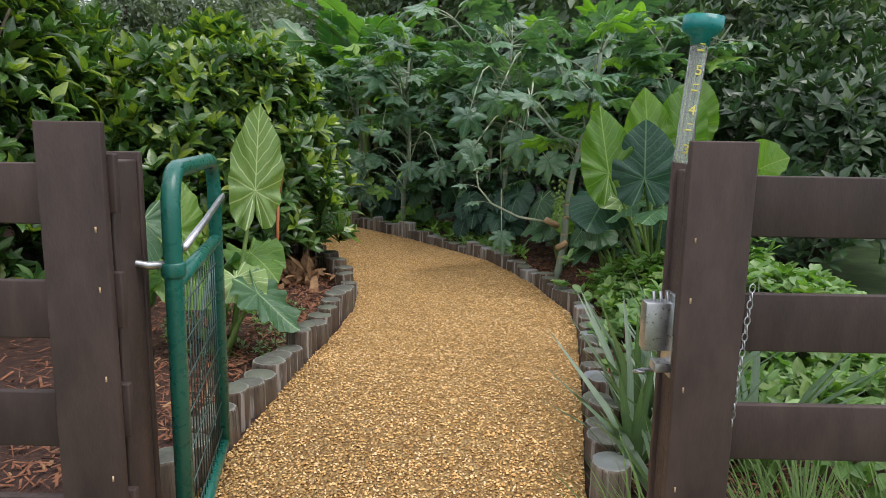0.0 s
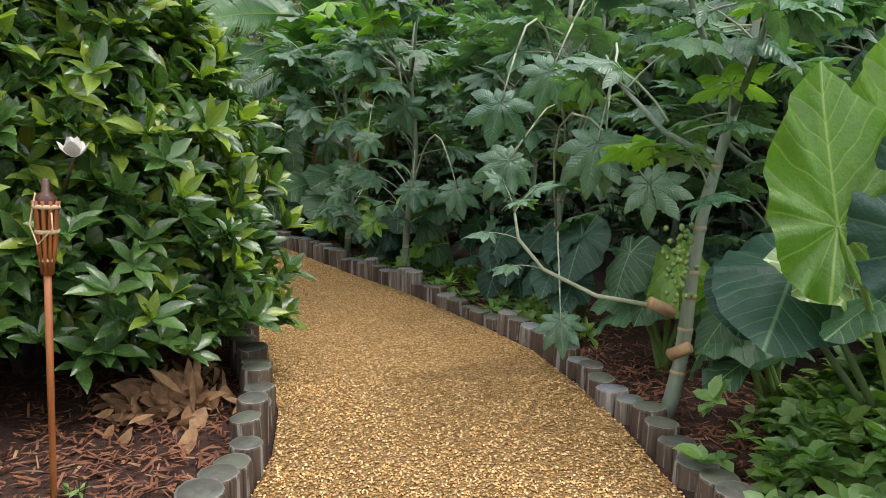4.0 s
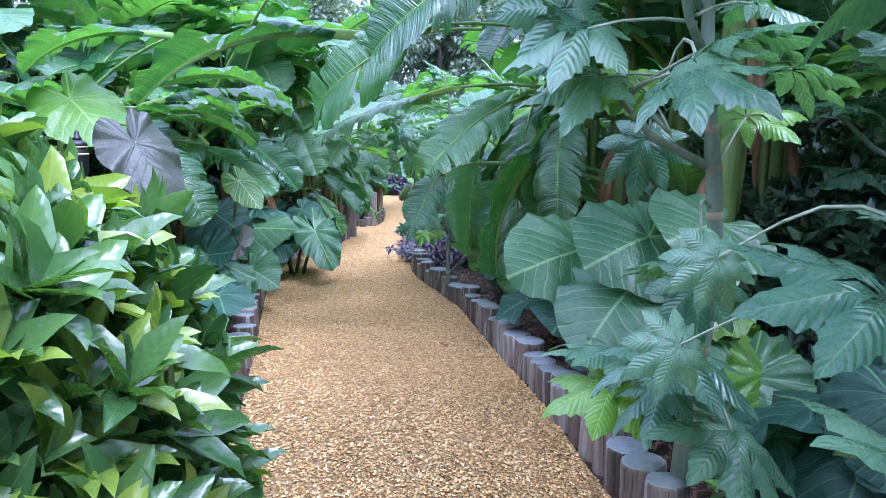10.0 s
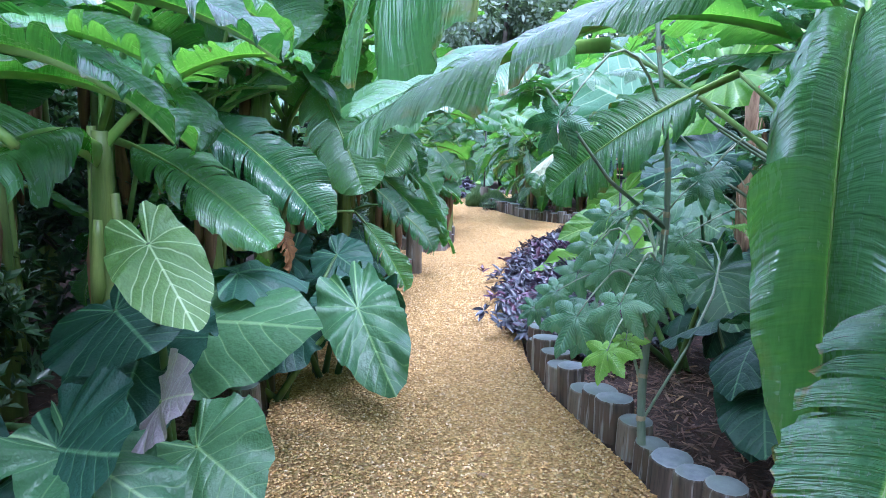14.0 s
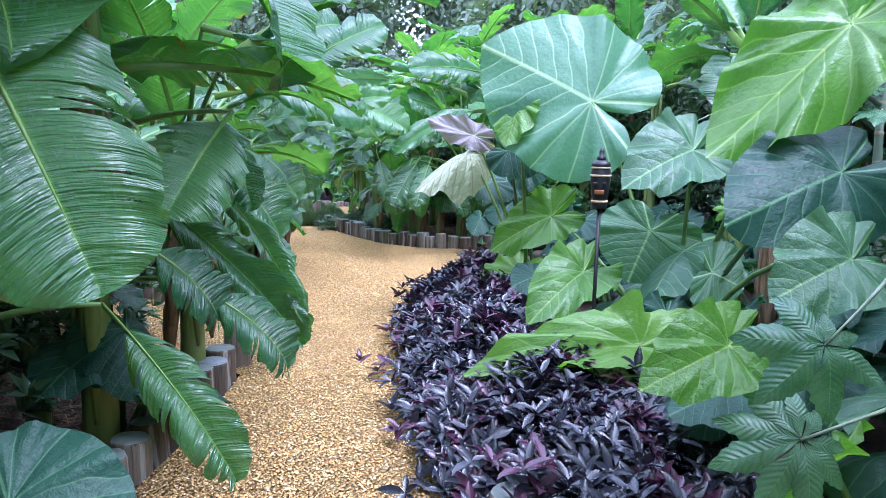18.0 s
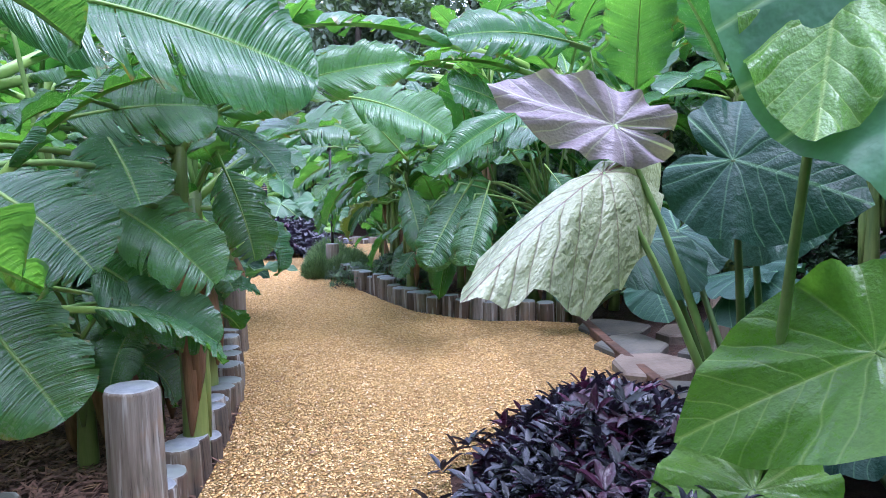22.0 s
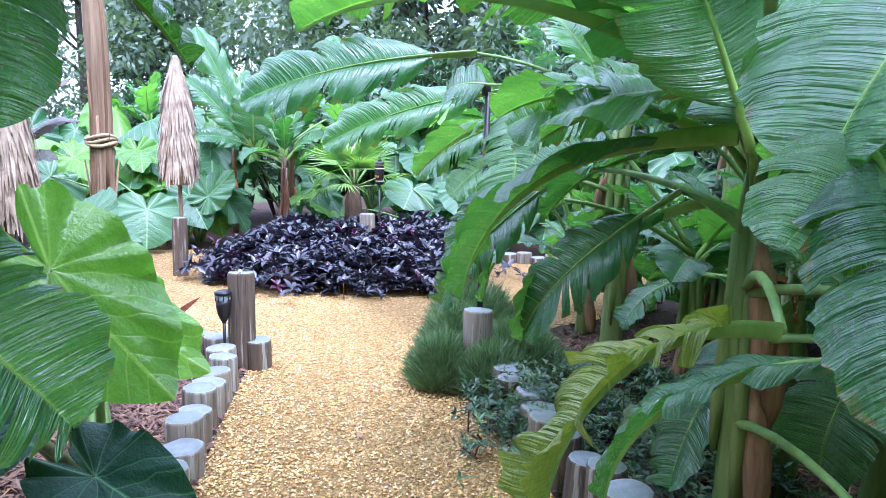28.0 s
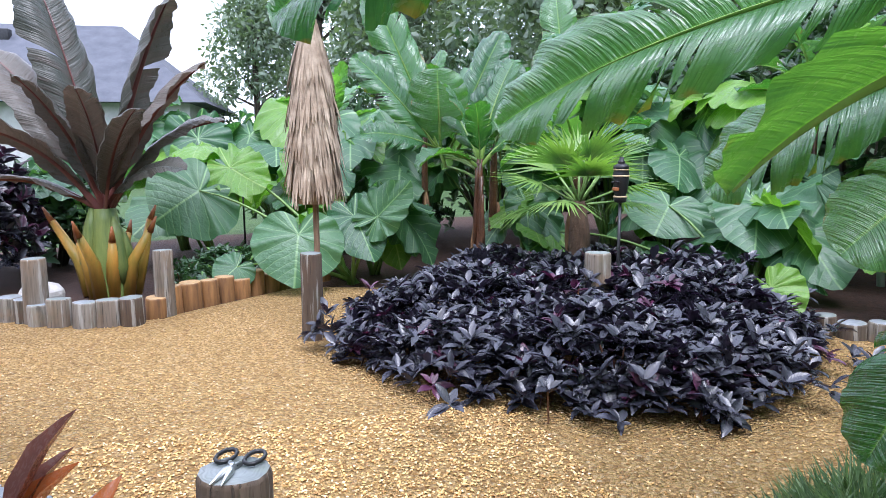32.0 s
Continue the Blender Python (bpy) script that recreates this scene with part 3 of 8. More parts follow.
LEFT_1 = [(-0.94, -1.5), (-0.93, 1.7), (-0.92, 2.3), (-0.89, 2.82), (-0.84, 3.5), (-0.73, 4.47), (-0.70, 5.1), (-0.74, 5.59), (-0.85, 6.04), (-1.09, 6.62), (-1.45, 7.3), (-2.0, 8.1),
          (-2.75, 9.2), (-3.36, 9.93), (-4.05, 10.74), (-4.6, 11.36), (-5.44, 12.33), (-5.93, 12.85), (-6.35, 13.8), (-6.6, 14.87), (-6.85, 15.55)]
WALK = RIGHT_1 + MOUND_EDGE + TIMBER[1:] + RIGHT_2[1:] + RIGHT_3 + LEFT_FAR + LEFT_3 + LEFT_2[::-1][1:] + SIDE_PATH + LEFT_1[::-1]


def sheet(name, outline, z, mat, label, category):
    n = len(outline)
    pts, _, faces, *_ = delaunay_2d_cdt([Vector(p) for p in outline], [(i, (i + 1) % n) for i in range(n)], [], 1, 1e-4)
    me = mesh_of(name, [(p.x, p.y, z) for p in pts], faces, mat, smooth=False)
    return tagged(new(name, me), label, category, kind="structure")


def ground_sheet():
    """One uneven sheet of mulch and lawn out to the horizon."""
    xs = np.concatenate([np.linspace(-900, -40, 10), np.linspace(-34, 22, 113), np.linspace(30, 900, 10)])
    ys = np.concatenate([np.linspace(-900, -24, 10), np.linspace(-18, 46, 129), np.linspace(54, 900, 10)])
    gx, gy = np.meshgrid(xs, ys)
    pts = np.stack([gx.ravel(), gy.ravel()], 1)
    on = inside(WALK, pts)
    z = np.where(on, -0.03, 0.012 * np.sin(pts[:, 0] * 5.1) * np.sin(pts[:, 1] * 4.3) - 0.012)
    nx, ny = len(xs), len(ys)
    idx = np.arange(nx * ny).reshape(ny, nx)
    faces = np.stack([idx[:-1, :-1], idx[:-1, 1:], idx[1:, 1:], idx[1:, :-1]], 2).reshape(-1, 4)
    mid = pts[faces].mean(axis=1)
    lawn = ~((mid[:, 0] > -20) & (mid[:, 0] < 3.2) & (mid[:, 1] > 1.9) & (mid[:, 1] < 32)) | ((mid[:, 0] > 2.0) & (mid[:, 1] < 5))
    me = mesh_of("ground", np.column_stack([pts, z]), faces, [M_MULCH, M_GRASS_SOIL], mat_index=lawn.astype(int))
    tagged(new("ground", me), "dark bark mulch beds with lawn beyond them", "ground", kind="structure")


ground_sheet()
sheet("gravel_walk", WALK, 0.0, M_GRAVEL, "golden tan pea gravel garden walk", "path")


def gravel_stones():
    """Loose stones on the walk, thicker where one passes close."""
    n = 260000
    pts = np.column_stack([rng.uniform(-16, 1.2, n), rng.uniform(0.5, 26.5, n)])
    line = np.asarray([(0.1, 0), (0.15, 4), (-0.4, 6.5), (-2.8, 9.9), (-4.6, 12.5), (-5.5, 15), (-6.7, 17.2), (-8.2, 19.8), (-10, 21.8), (-12.8, 22.8)])
    d = np.full(n, 9.0)
    for a, b in zip(line[:-1], line[1:]):
        t = np.clip(((pts - a) @ (b - a)) / ((b - a) @ (b - a)), 0, 1)
        d = np.minimum(d, np.linalg.norm(pts - (a + t[:, None] * (b - a)), axis=1))
    keep = inside(WALK, pts) & (d < 2.4)
    pts = pts[keep]
    extra = []
    for a, b in zip(line[:-1], line[1:]):
        k = int(3200 * 1.9 * np.linalg.norm(b - a))
        t = rng.uniform(0, 1, k)[:, None]
        side = np.array([-(b - a)[1], (b - a)[0]]) / np.linalg.norm(b - a)
        extra.append(a + t * (b - a) + rng.uniform(-1.1, 1.1, k)[:, None] * side)
    extra = np.concatenate(extra)
    pts = np.concatenate([pts, extra[inside(WALK, extra)]])
    n = len(pts)
    octa = ([(1, 0, 0), (0, 1, 0), (-1, 0, 0), (0, -1, 0), (0.1, 0.1, 0.8), (0, 0, -0.5)],
            [(0, 1, 4), (1, 2, 4), (2, 3, 4), (3, 0, 4), (1, 0, 5), (0, 3, 5)], [(0.5, 0.5)] * 6)
    yaw = rng.uniform(0, 6.28, n)
    dirs = np.column_stack([np.cos(yaw), np.sin(yaw), rng.normal(0, 0.25, n)])
    ups = np.column_stack([rng.normal(0, 0.25, n), rng.normal(0, 0.25, n), np.ones(n)])
    s = rng.uniform(0.0040, 0.0095, n)
    m = frames(np.column_stack([pts, rng.uniform(0.002, 0.007, n)]), dirs, ups, s * rng.uniform(0.5, 0.85, n), s * 1.15, s * 0.8)
    tagged(new("gravel", many("gravel", octa, m, M_STONE)), "loose golden and cream gravel stones on the walk", "gravel", kind="stuff")


gravel_stones()


def log_mesh(seed, side, cut, r=0.082, h=0.30):
    """A short upright log: uneven round, chamfered cut top, checks in the side."""
    q = random.Random(seed)
    ph, am = q.uniform(0, 6), q.uniform(0.02, 0.06)
    n, tilt = 14, q.uniform(-0.05, 0.05)
    verts, faces, mi = [], [], []
    rows = [(1.06, 0.0), (1.02, 0.1), (1.0, h * 0.55), (0.985, h - 0.012), (0.93, h)]
    for k, z in rows:
        for j in range(n):
            w = 2 * math.pi * j / n
            rr = r * k * (1 + am * math.sin(2 * w + ph) + 0.03 * math.sin(5 * w + ph * 2))
            verts.append((rr * math.cos(w), rr * math.sin(w), z + (tilt * rr * math.cos(w) if z > h * 0.8 else 0)))
    for i in range(len(rows) - 1):
        for j in range(n):
            faces.append((i * n + j, i * n + (j + 1) % n, (i + 1) * n + (j + 1) % n, (i + 1) * n + j))
            mi.append(0)
    verts.append((0, 0, h + 0.002))
    for j in range(n):
        faces.append(((len(rows) - 1) * n + j, (len(rows) - 1) * n + (j + 1) % n, len(verts) - 1))
        mi.append(1)
    me = mesh_of("log", verts, faces, [side, cut], mat_index=mi)
    return me


LOGS = [log_mesh(i, M_LOG if i % 2 else M_LOGDARK, M_CUT) for i in range(8)]
LOGS_DARK = [log_mesh(40 + i, M_LOGDARK, M_CUTMOSS) for i in range(6)]
LOGS_NEW = [log_mesh(20 + i, M_LOGNEW, M_CUTNEW) for i in range(3)]


def log_row(name, line, sign, label, meshes=LOGS, low=0.11, high=0.20, skip=0.0, size=1.0):
    """Upright logs set side by side along a line; sign: the side of the line they stand on."""
    row = thing(name, line[0][0], line[0][1], 0, label, "log edging", kind="structure")
    for p, way in spread(line, 0.158 * size):
        if rnd.random() < skip:
            continue
        side = np.array([-way[1], way[0]]) * sign * (0.085 + rnd.uniform(-0.015, 0.02))
        top = rnd.uniform(low, high)
        k = rnd.uniform(0.88, 1.1) * size
        m = pose(p[0] + side[0] - line[0][0], p[1] + side[1] - line[0][1], top - 0.30, rnd.uniform(-2.5, 2.5), rnd.uniform(-2.5, 2.5), rnd.uniform(0, 360)) @ Matrix.Diagonal((k, k, 1, 1))
        part("log", rnd.choice(meshes), row, m=m)


log_row("log_edging_entry", RIGHT_1[2:13], -1, "dark damp upright log edging along the gravel walk", LOGS_DARK + LOGS[:2], low=0.06, high=0.14)
log_row("log_edging_east", RIGHT_1[12:], -1, "weathered grey upright log edging along the gravel walk")
log_row("log_edging_shrubs", LEFT_1[2:13], 1, "dark mossy upright log edging beside the shrubs", LOGS_DARK)
log_row("log_edging_west", LEFT_1[12:], 1, "weathered grey-brown upright log edging along the gravel walk")
log_row("log_edging_middle", LEFT_2, 1, "weathered grey log edging beside the banana bed")
log_row("log_edging_side", [(-7.62, 17.0), (-8.7, 17.08), (-10.4, 17.35)], 1, "short damp log edging along the side path", LOGS_DARK, low=0.12, high=0.18)
log_row("log_edging_bananas", RIGHT_2, -1, "pale weathered log edging in front of the bananas", low=0.15, high=0.22)
log_row("log_edging_corner", LEFT_3[::-1], -1, "grey log edging of the corner bed", low=0.10, high=0.17)
log_row("log_edging_bed", [(-16.0, 21.9), (-15.61, 22.13), (-15.37, 22.32), (-15.2, 22.75)], -1, "grey log edging round the red banana", low=0.13, high=0.2)
log_row("log_edging_new", [(-15.2, 22.85), (-15.3, 23.0), (-15.69, 24.1), (-15.9, 24.6)], 1, "newer orange-brown log edging behind the plaza", LOGS_NEW, low=0.15, high=0.22)
log_row("log_edging_far", [(-12.1, 26.25), (-11.3, 26.5), (-10.4, 26.8)], 1, "low grey log edging at the back of the plaza", low=0.08, high=0.13)


def post(x, y, h, r, label, side=M_LOG):
    p = thing("wooden_post", x, y, 0, label, "post", "upright wooden posts")
    q = log_mesh(int(abs(x * 37 + y * 11)) % 97, side, M_CUT, r, h)
    part("shaft", q, p, m=pose(0, 0, 0, rnd.uniform(-1, 1), rnd.uniform(-1, 1), rnd.uniform(0, 360)))


post(-6.98, 15.72, 0.56, 0.085, "round weathered wooden post beside the side path")
post(-7.60, 17.13, 0.58, 0.095, "round grey-brown wooden post at the end of the log edging")
post(-10.13, 22.75, 0.43, 0.08, "round wooden post with a pale cut top in the herb bed")
post(-11.37, 22.13, 0.57, 0.075, "dark weathered wooden post with scissors on top", M_LOGDARK)
post(-14.04, 23.5, 0.57, 0.07, "dark brown wooden post beside the closed thatched umbrella", M_LOGDARK)
post(-12.72, 24.75, 0.62, 0.08, "pale wooden post standing among black-purple foliage")
post(-15.62, 22.05, 0.47, 0.08, "weathered wooden post at the corner of the red banana bed")
post(-15.28, 22.86, 0.5, 0.07, "weathered wooden post where grey and new logs meet")
post(-5.60, 19.85, 0.62, 0.085, "grey wooden post beside the flagstones")
post(-9.0, 19.42, 0.5, 0.085, "grey wooden post among banana leaves")

M_RUSTY = simple("rusty_edging", (0.05, 0.026, 0.017), (0.14, 0.07, 0.04), 9, 0.8, 0, 0.6)
timber = thing("landscape_timber", -5.7, 18.85, 0, "rusty brown timber edge beside the flagstones", "timber edge", kind="structure")
for (ax, ay), (bx, by) in zip(TIMBER[:-1], TIMBER[1:]):
    l = math.hypot(bx - ax, by - ay)
    shape("beam", box(0, l, -0.035, 0.035, -0.03, 0.065, 0.01), M_RUSTY, timber, m=pose(ax + 5.7, ay - 18.85, 0, 0, 0, math.degrees(math.atan2(by - ay, bx - ax))))

slabs = thing("flagstone_paving", -5.9, 20.2, 0, "grey-green flagstone slabs beside the walk", "paving", kind="structure")
M_SANDSTONE = simple("brown_sandstone", (0.13, 0.10, 0.075), (0.24, 0.19, 0.145), 5, 0.8, 0, 0.8, dist=0.015, fine=45)
for i in range(4):
    for j in range(3):
        cx, cy = 0.07 + j * 0.58 - i * 0.19, -0.9 + i * 0.52
        n = rnd.randint(6, 8)
        rim = [(0.29 * rnd.uniform(0.84, 1.12) * math.cos(6.283 * (a + rnd.uniform(-0.2, 0.2)) / n), 0.27 * rnd.uniform(0.84, 1.12) * math.sin(6.283 * (a + rnd.uniform(-0.2, 0.2)) / n)) for a in range(n)]
        top = 0.03 + rnd.uniform(0, 0.035)
        vs = [(x, y, -0.03) for x, y in rim] + [(x * 1.01, y * 1.01, top - 0.014) for x, y in rim] + [(x * 0.95, y * 0.95, top + rnd.uniform(-0.004, 0.004)) for x, y in rim] + [(0, 0, top + 0.004)]
        fs = [(k + n * q, (k + 1) % n + n * q, (k + 1) % n + n * (q + 1), k + n * (q + 1)) for q in range(2) for k in range(n)] + [(2 * n + k, 2 * n + (k + 1) % n, 3 * n) for k in range(n)]
        shape("slab", (vs, fs), M_SANDSTONE if (i + 2 * j) % 4 == 1 else M_SLATE, slabs, m=pose(cx, cy, 0, rnd.uniform(-1.5, 1.5), rnd.uniform(-1.5, 1.5), 22 + rnd.uniform(-9, 9)), smooth=False)


def mulch_chips():
    """Bark chips strewn over the beds beside the walk."""
    out = []
    for line, sign in ((RIGHT_1[2:], -1), (LEFT_1[2:], 1), (LEFT_2, 1), (RIGHT_2, -1), (LEFT_3[::-1], -1)):
        for p, way in spread(line, 0.012):
            side = np.array([-way[1], way[0]]) * sign
            out += [p + side * (0.15 + abs(rnd.gauss(0, 0.75))) for _ in range(10)]
    for x, y, r, k in ((-11.4, 21.4, 1.2, 9000), (-10.0, 20.7, 0.9, 4500), (-9.6, 23.3, 1.0, 7000), (-8.6, 22.8, 0.9, 5000), (-8.4, 17.7, 0.7, 2500)):
        out += list(rng.normal(0, r * 0.6, (k, 2)) + (x, y))
    pts = np.asarray(out)
    pts = pts[~inside(WALK, pts)]
    n = len(pts)
    chip = ([(-0.5, -1, 0), (0.5, -0.8, 0.1), (0.4, 1, 0), (-0.45, 0.85, 0.12), (0, 0, 0.3)], [(0, 1, 4), (1, 2, 4), (2, 3, 4), (3, 0, 4)], [(0.5, 0.5)] * 5)
    yaw = rng.uniform(0, 6.28, n)
    m = frames(np.column_stack([pts, rng.uniform(0.0, 0.02, n)]), np.column_stack([np.cos(yaw), np.sin(yaw), rng.normal(0, 0.3, n)]),
               np.column_stack([rng.normal(0, 0.4, n), rng.normal(0, 0.4, n), np.ones(n)]), rng.uniform(0.004, 0.015, n), rng.uniform(0.012, 0.05, n), 0.016)
    tagged(new("mulch_chips", many("mulch_chips", chip, m, [M_CHIP, M_DRY, M_CHIPRED], np.where(rng.uniform(0, 1, n) < 0.07, 1, np.where(pts[:, 1] + rng.normal(0, 0.8, n) < 8.5, 2, 0)))), "reddish brown shredded bark chips and dead leaves", "mulch", kind="stuff")


mulch_chips()

# ---- leaves ----


def banana_leaf(droop, seed, ragged=4, ripple=0.02, stalk=0.2):
    """A banana leaf, one long: a channelled stalk, an arching midrib and two halves that hang from it, torn between the veins."""
    q = random.Random(seed)
    n = 40
    s = np.linspace(0, 1 + stalk, 60)
    ang = np.radians(-droop) * np.clip(s / (1 + stalk), 0, 1) ** 1.5
    ds = s[1] - s[0]
    cy = np.concatenate([[0], np.cumsum(np.cos(ang[:-1]) * ds)])
    cz = np.concatenate([[0], np.cumsum(np.sin(ang[:-1]) * ds)])
    at = lambda v: (np.interp(v + stalk, s, cy), np.interp(v + stalk, s, cz), np.interp(v + stalk, s, ang))
    width = lambda v: 0.5 * (max(0.0, 1 - (2 * (min(v, 0.5)) - 1) ** 4)) ** 0.5 if v < 0.5 else 0.5 * max(0.0, 1 - ((v - 0.5) / 0.5) ** 2.6) ** 0.75
    verts, faces, uvs, mi = [], [], [], []
    for sgn in (-1, 1):
        cuts = sorted(q.uniform(0.12, 0.95) for _ in range(q.randint(max(1 if ragged > 1 else 0, ragged - 2), ragged + 3 if ragged > 1 else 1)))
        edges = [0.0] + cuts + [1.0]
        hang0 = q.uniform(0.02, 0.42)
        for a, b in zip(edges[:-1], edges[1:]):
            if b - a < 0.02:
                continue
            rows = max(2, int(round((b - a) * n)) + 1)
            hang = hang0 + q.uniform(-0.12, 0.2)
            trim, tear = q.uniform(0.90, 1.03), q.uniform(0.015, 0.075)
            start = len(verts)
            us = (0.0, 0.16, 0.36, 0.58, 0.8, 1.0)
            for i in range(rows):
                v = a + (b - a) * i / (rows - 1)
                yy, zz, an = at(v)
                w = width(v) * trim
                for u in us:
                    pinch = (0.5 - i / (rows - 1)) * tear * u ** 2 * (1 if len(edges) > 2 else 0)
                    wv = w * (1 - (0.05 * (i in (0, rows - 1)) + 0.025 * abs(math.sin(v * 37 + seed)) + 0.02 * math.sin(v * 91 + seed)) * (u == 1.0))
                    bend = hang * u ** 1.4
                    x = sgn * wv * (math.sin(u * 1.45) / math.sin(1.45) * 0.2 + 0.8 * u) * math.cos(bend * 0.8)
                    drop = 0.42 * wv * math.sin(bend) * u - 0.05 * wv * math.sin(u * math.pi) + ripple * u ** 2 * (math.sin(v * 17 + seed) + 0.7 * math.sin(v * 41 + seed * 2) + 0.2 * math.sin(v * 97 + seed))
                    fy = yy + pinch + 0.27 * u ** 1.3 * w
                    verts.append((x, fy + math.sin(an) * drop, zz - math.cos(an) * drop))
                    uvs.append((0.5 + 0.5 * sgn * u, v))
            k = len(us)
            for i in range(rows - 1):
                for j in range(k - 1):
                    f = (start + i * k + j, start + i * k + j + 1, start + (i + 1) * k + j + 1, start + (i + 1) * k + j)
                    faces.append(f if sgn > 0 else f[::-1])
                    mi.append(0)
    rib = [(0, np.interp(x, s, cy), np.interp(x, s, cz) - 0.006) for x in np.linspace(0, 1 + stalk - 0.02, 16)]
    rv, rf = tube(rib, np.linspace(0.030, 0.003, 16), 7)
    o = len(verts)
    verts += rv
    uvs += [(0.5, 0.5)] * len(rv)
    faces += [tuple(i + o for i in f) for f in rf]
    mi += [1] * len(rf)
    return verts, faces, uvs, mi, (0.0, float(cy[-1]), float(cz[-1]))


def banana_meshes(leaf, rib, name="banana_leaf"):
    out = []
    for i, (droop, ragged) in enumerate(((18, 2), (38, 4), (58, 5), (80, 5), (104, 6), (48, 8), (70, 9), (28, 3))):
        v, f, u, mi, tip = banana_leaf(droop, 31 + i * 7, ragged)
        out.append((mesh_of(name, v, f, [leaf, rib], u, mi), Vector(tip)))
    return out


M_DRYLEAF = simple("rust_dry_leaf", (0.16, 0.06, 0.02), (0.42, 0.20, 0.06), 6, 0.7, 0, 0.5, dist=0.01)
BAN = banana_meshes(L_BANANA, M_RIB)
BAN_Y = [(lambda r: (mesh_of("banana_leaf", r[0], r[1], [L_BANANAY, M_RIB], r[2], r[3]), Vector(r[4])))(banana_leaf(130, 5, 9, 0.04))]
BAN_D = [(lambda r: (mesh_of("dry_leaf", r[0], r[1], [M_DRYLEAF, M_SHEATH], r[2], r[3]), Vector(r[4])))(banana_leaf(60, 8, 5, 0.035))]
M_RIBRED = simple("red_banana_midrib", (0.10, 0.03, 0.03), (0.20, 0.07, 0.05), 5, 0.4, 0, 0.15)
BAN_RED = [(lambda r: (mesh_of("red_banana_leaf", r[0], r[1], [L_REDBAN, M_RIBRED], r[2], r[3]), Vector(r[4])))(banana_leaf(d, 77 + d, 1, 0.012)) for d in (15, 35, 60)]


def between(tip_local, base, tip, width, roll=0.0, face=None):
    """The matrix that lays a leaf from base to tip, its width given, its face up unless rolled."""
    base, tip = Vector(base), Vector(tip)
    c = tip_local.normalized()
    d = (tip - base)
    s = d.length / tip_local.length
    d.normalize()
    up = Vector((0, 0, 1)) if abs(d.z) < 0.97 else Vector((-d.x, -d.y, 0.02)).normalized()
    if face is not None:
        up = Vector(face)
        up = (up - up.dot(d) * d).normalized()
    x = d.cross(up).normalized()
    n = x.cross(d)
    turn = Matrix.Rotation(radians(roll), 3, d)
    world_basis = turn @ Matrix((x, d, n)).transposed()
    xl = Vector((1, 0, 0))
    local_basis = Matrix((xl, c, xl.cross(c))).transposed()
    m = (world_basis @ local_basis.transposed()).to_4x4() @ Matrix.Diagonal((width, s, s, 1))
    m.translation = base
    return m


CLUMPS = []


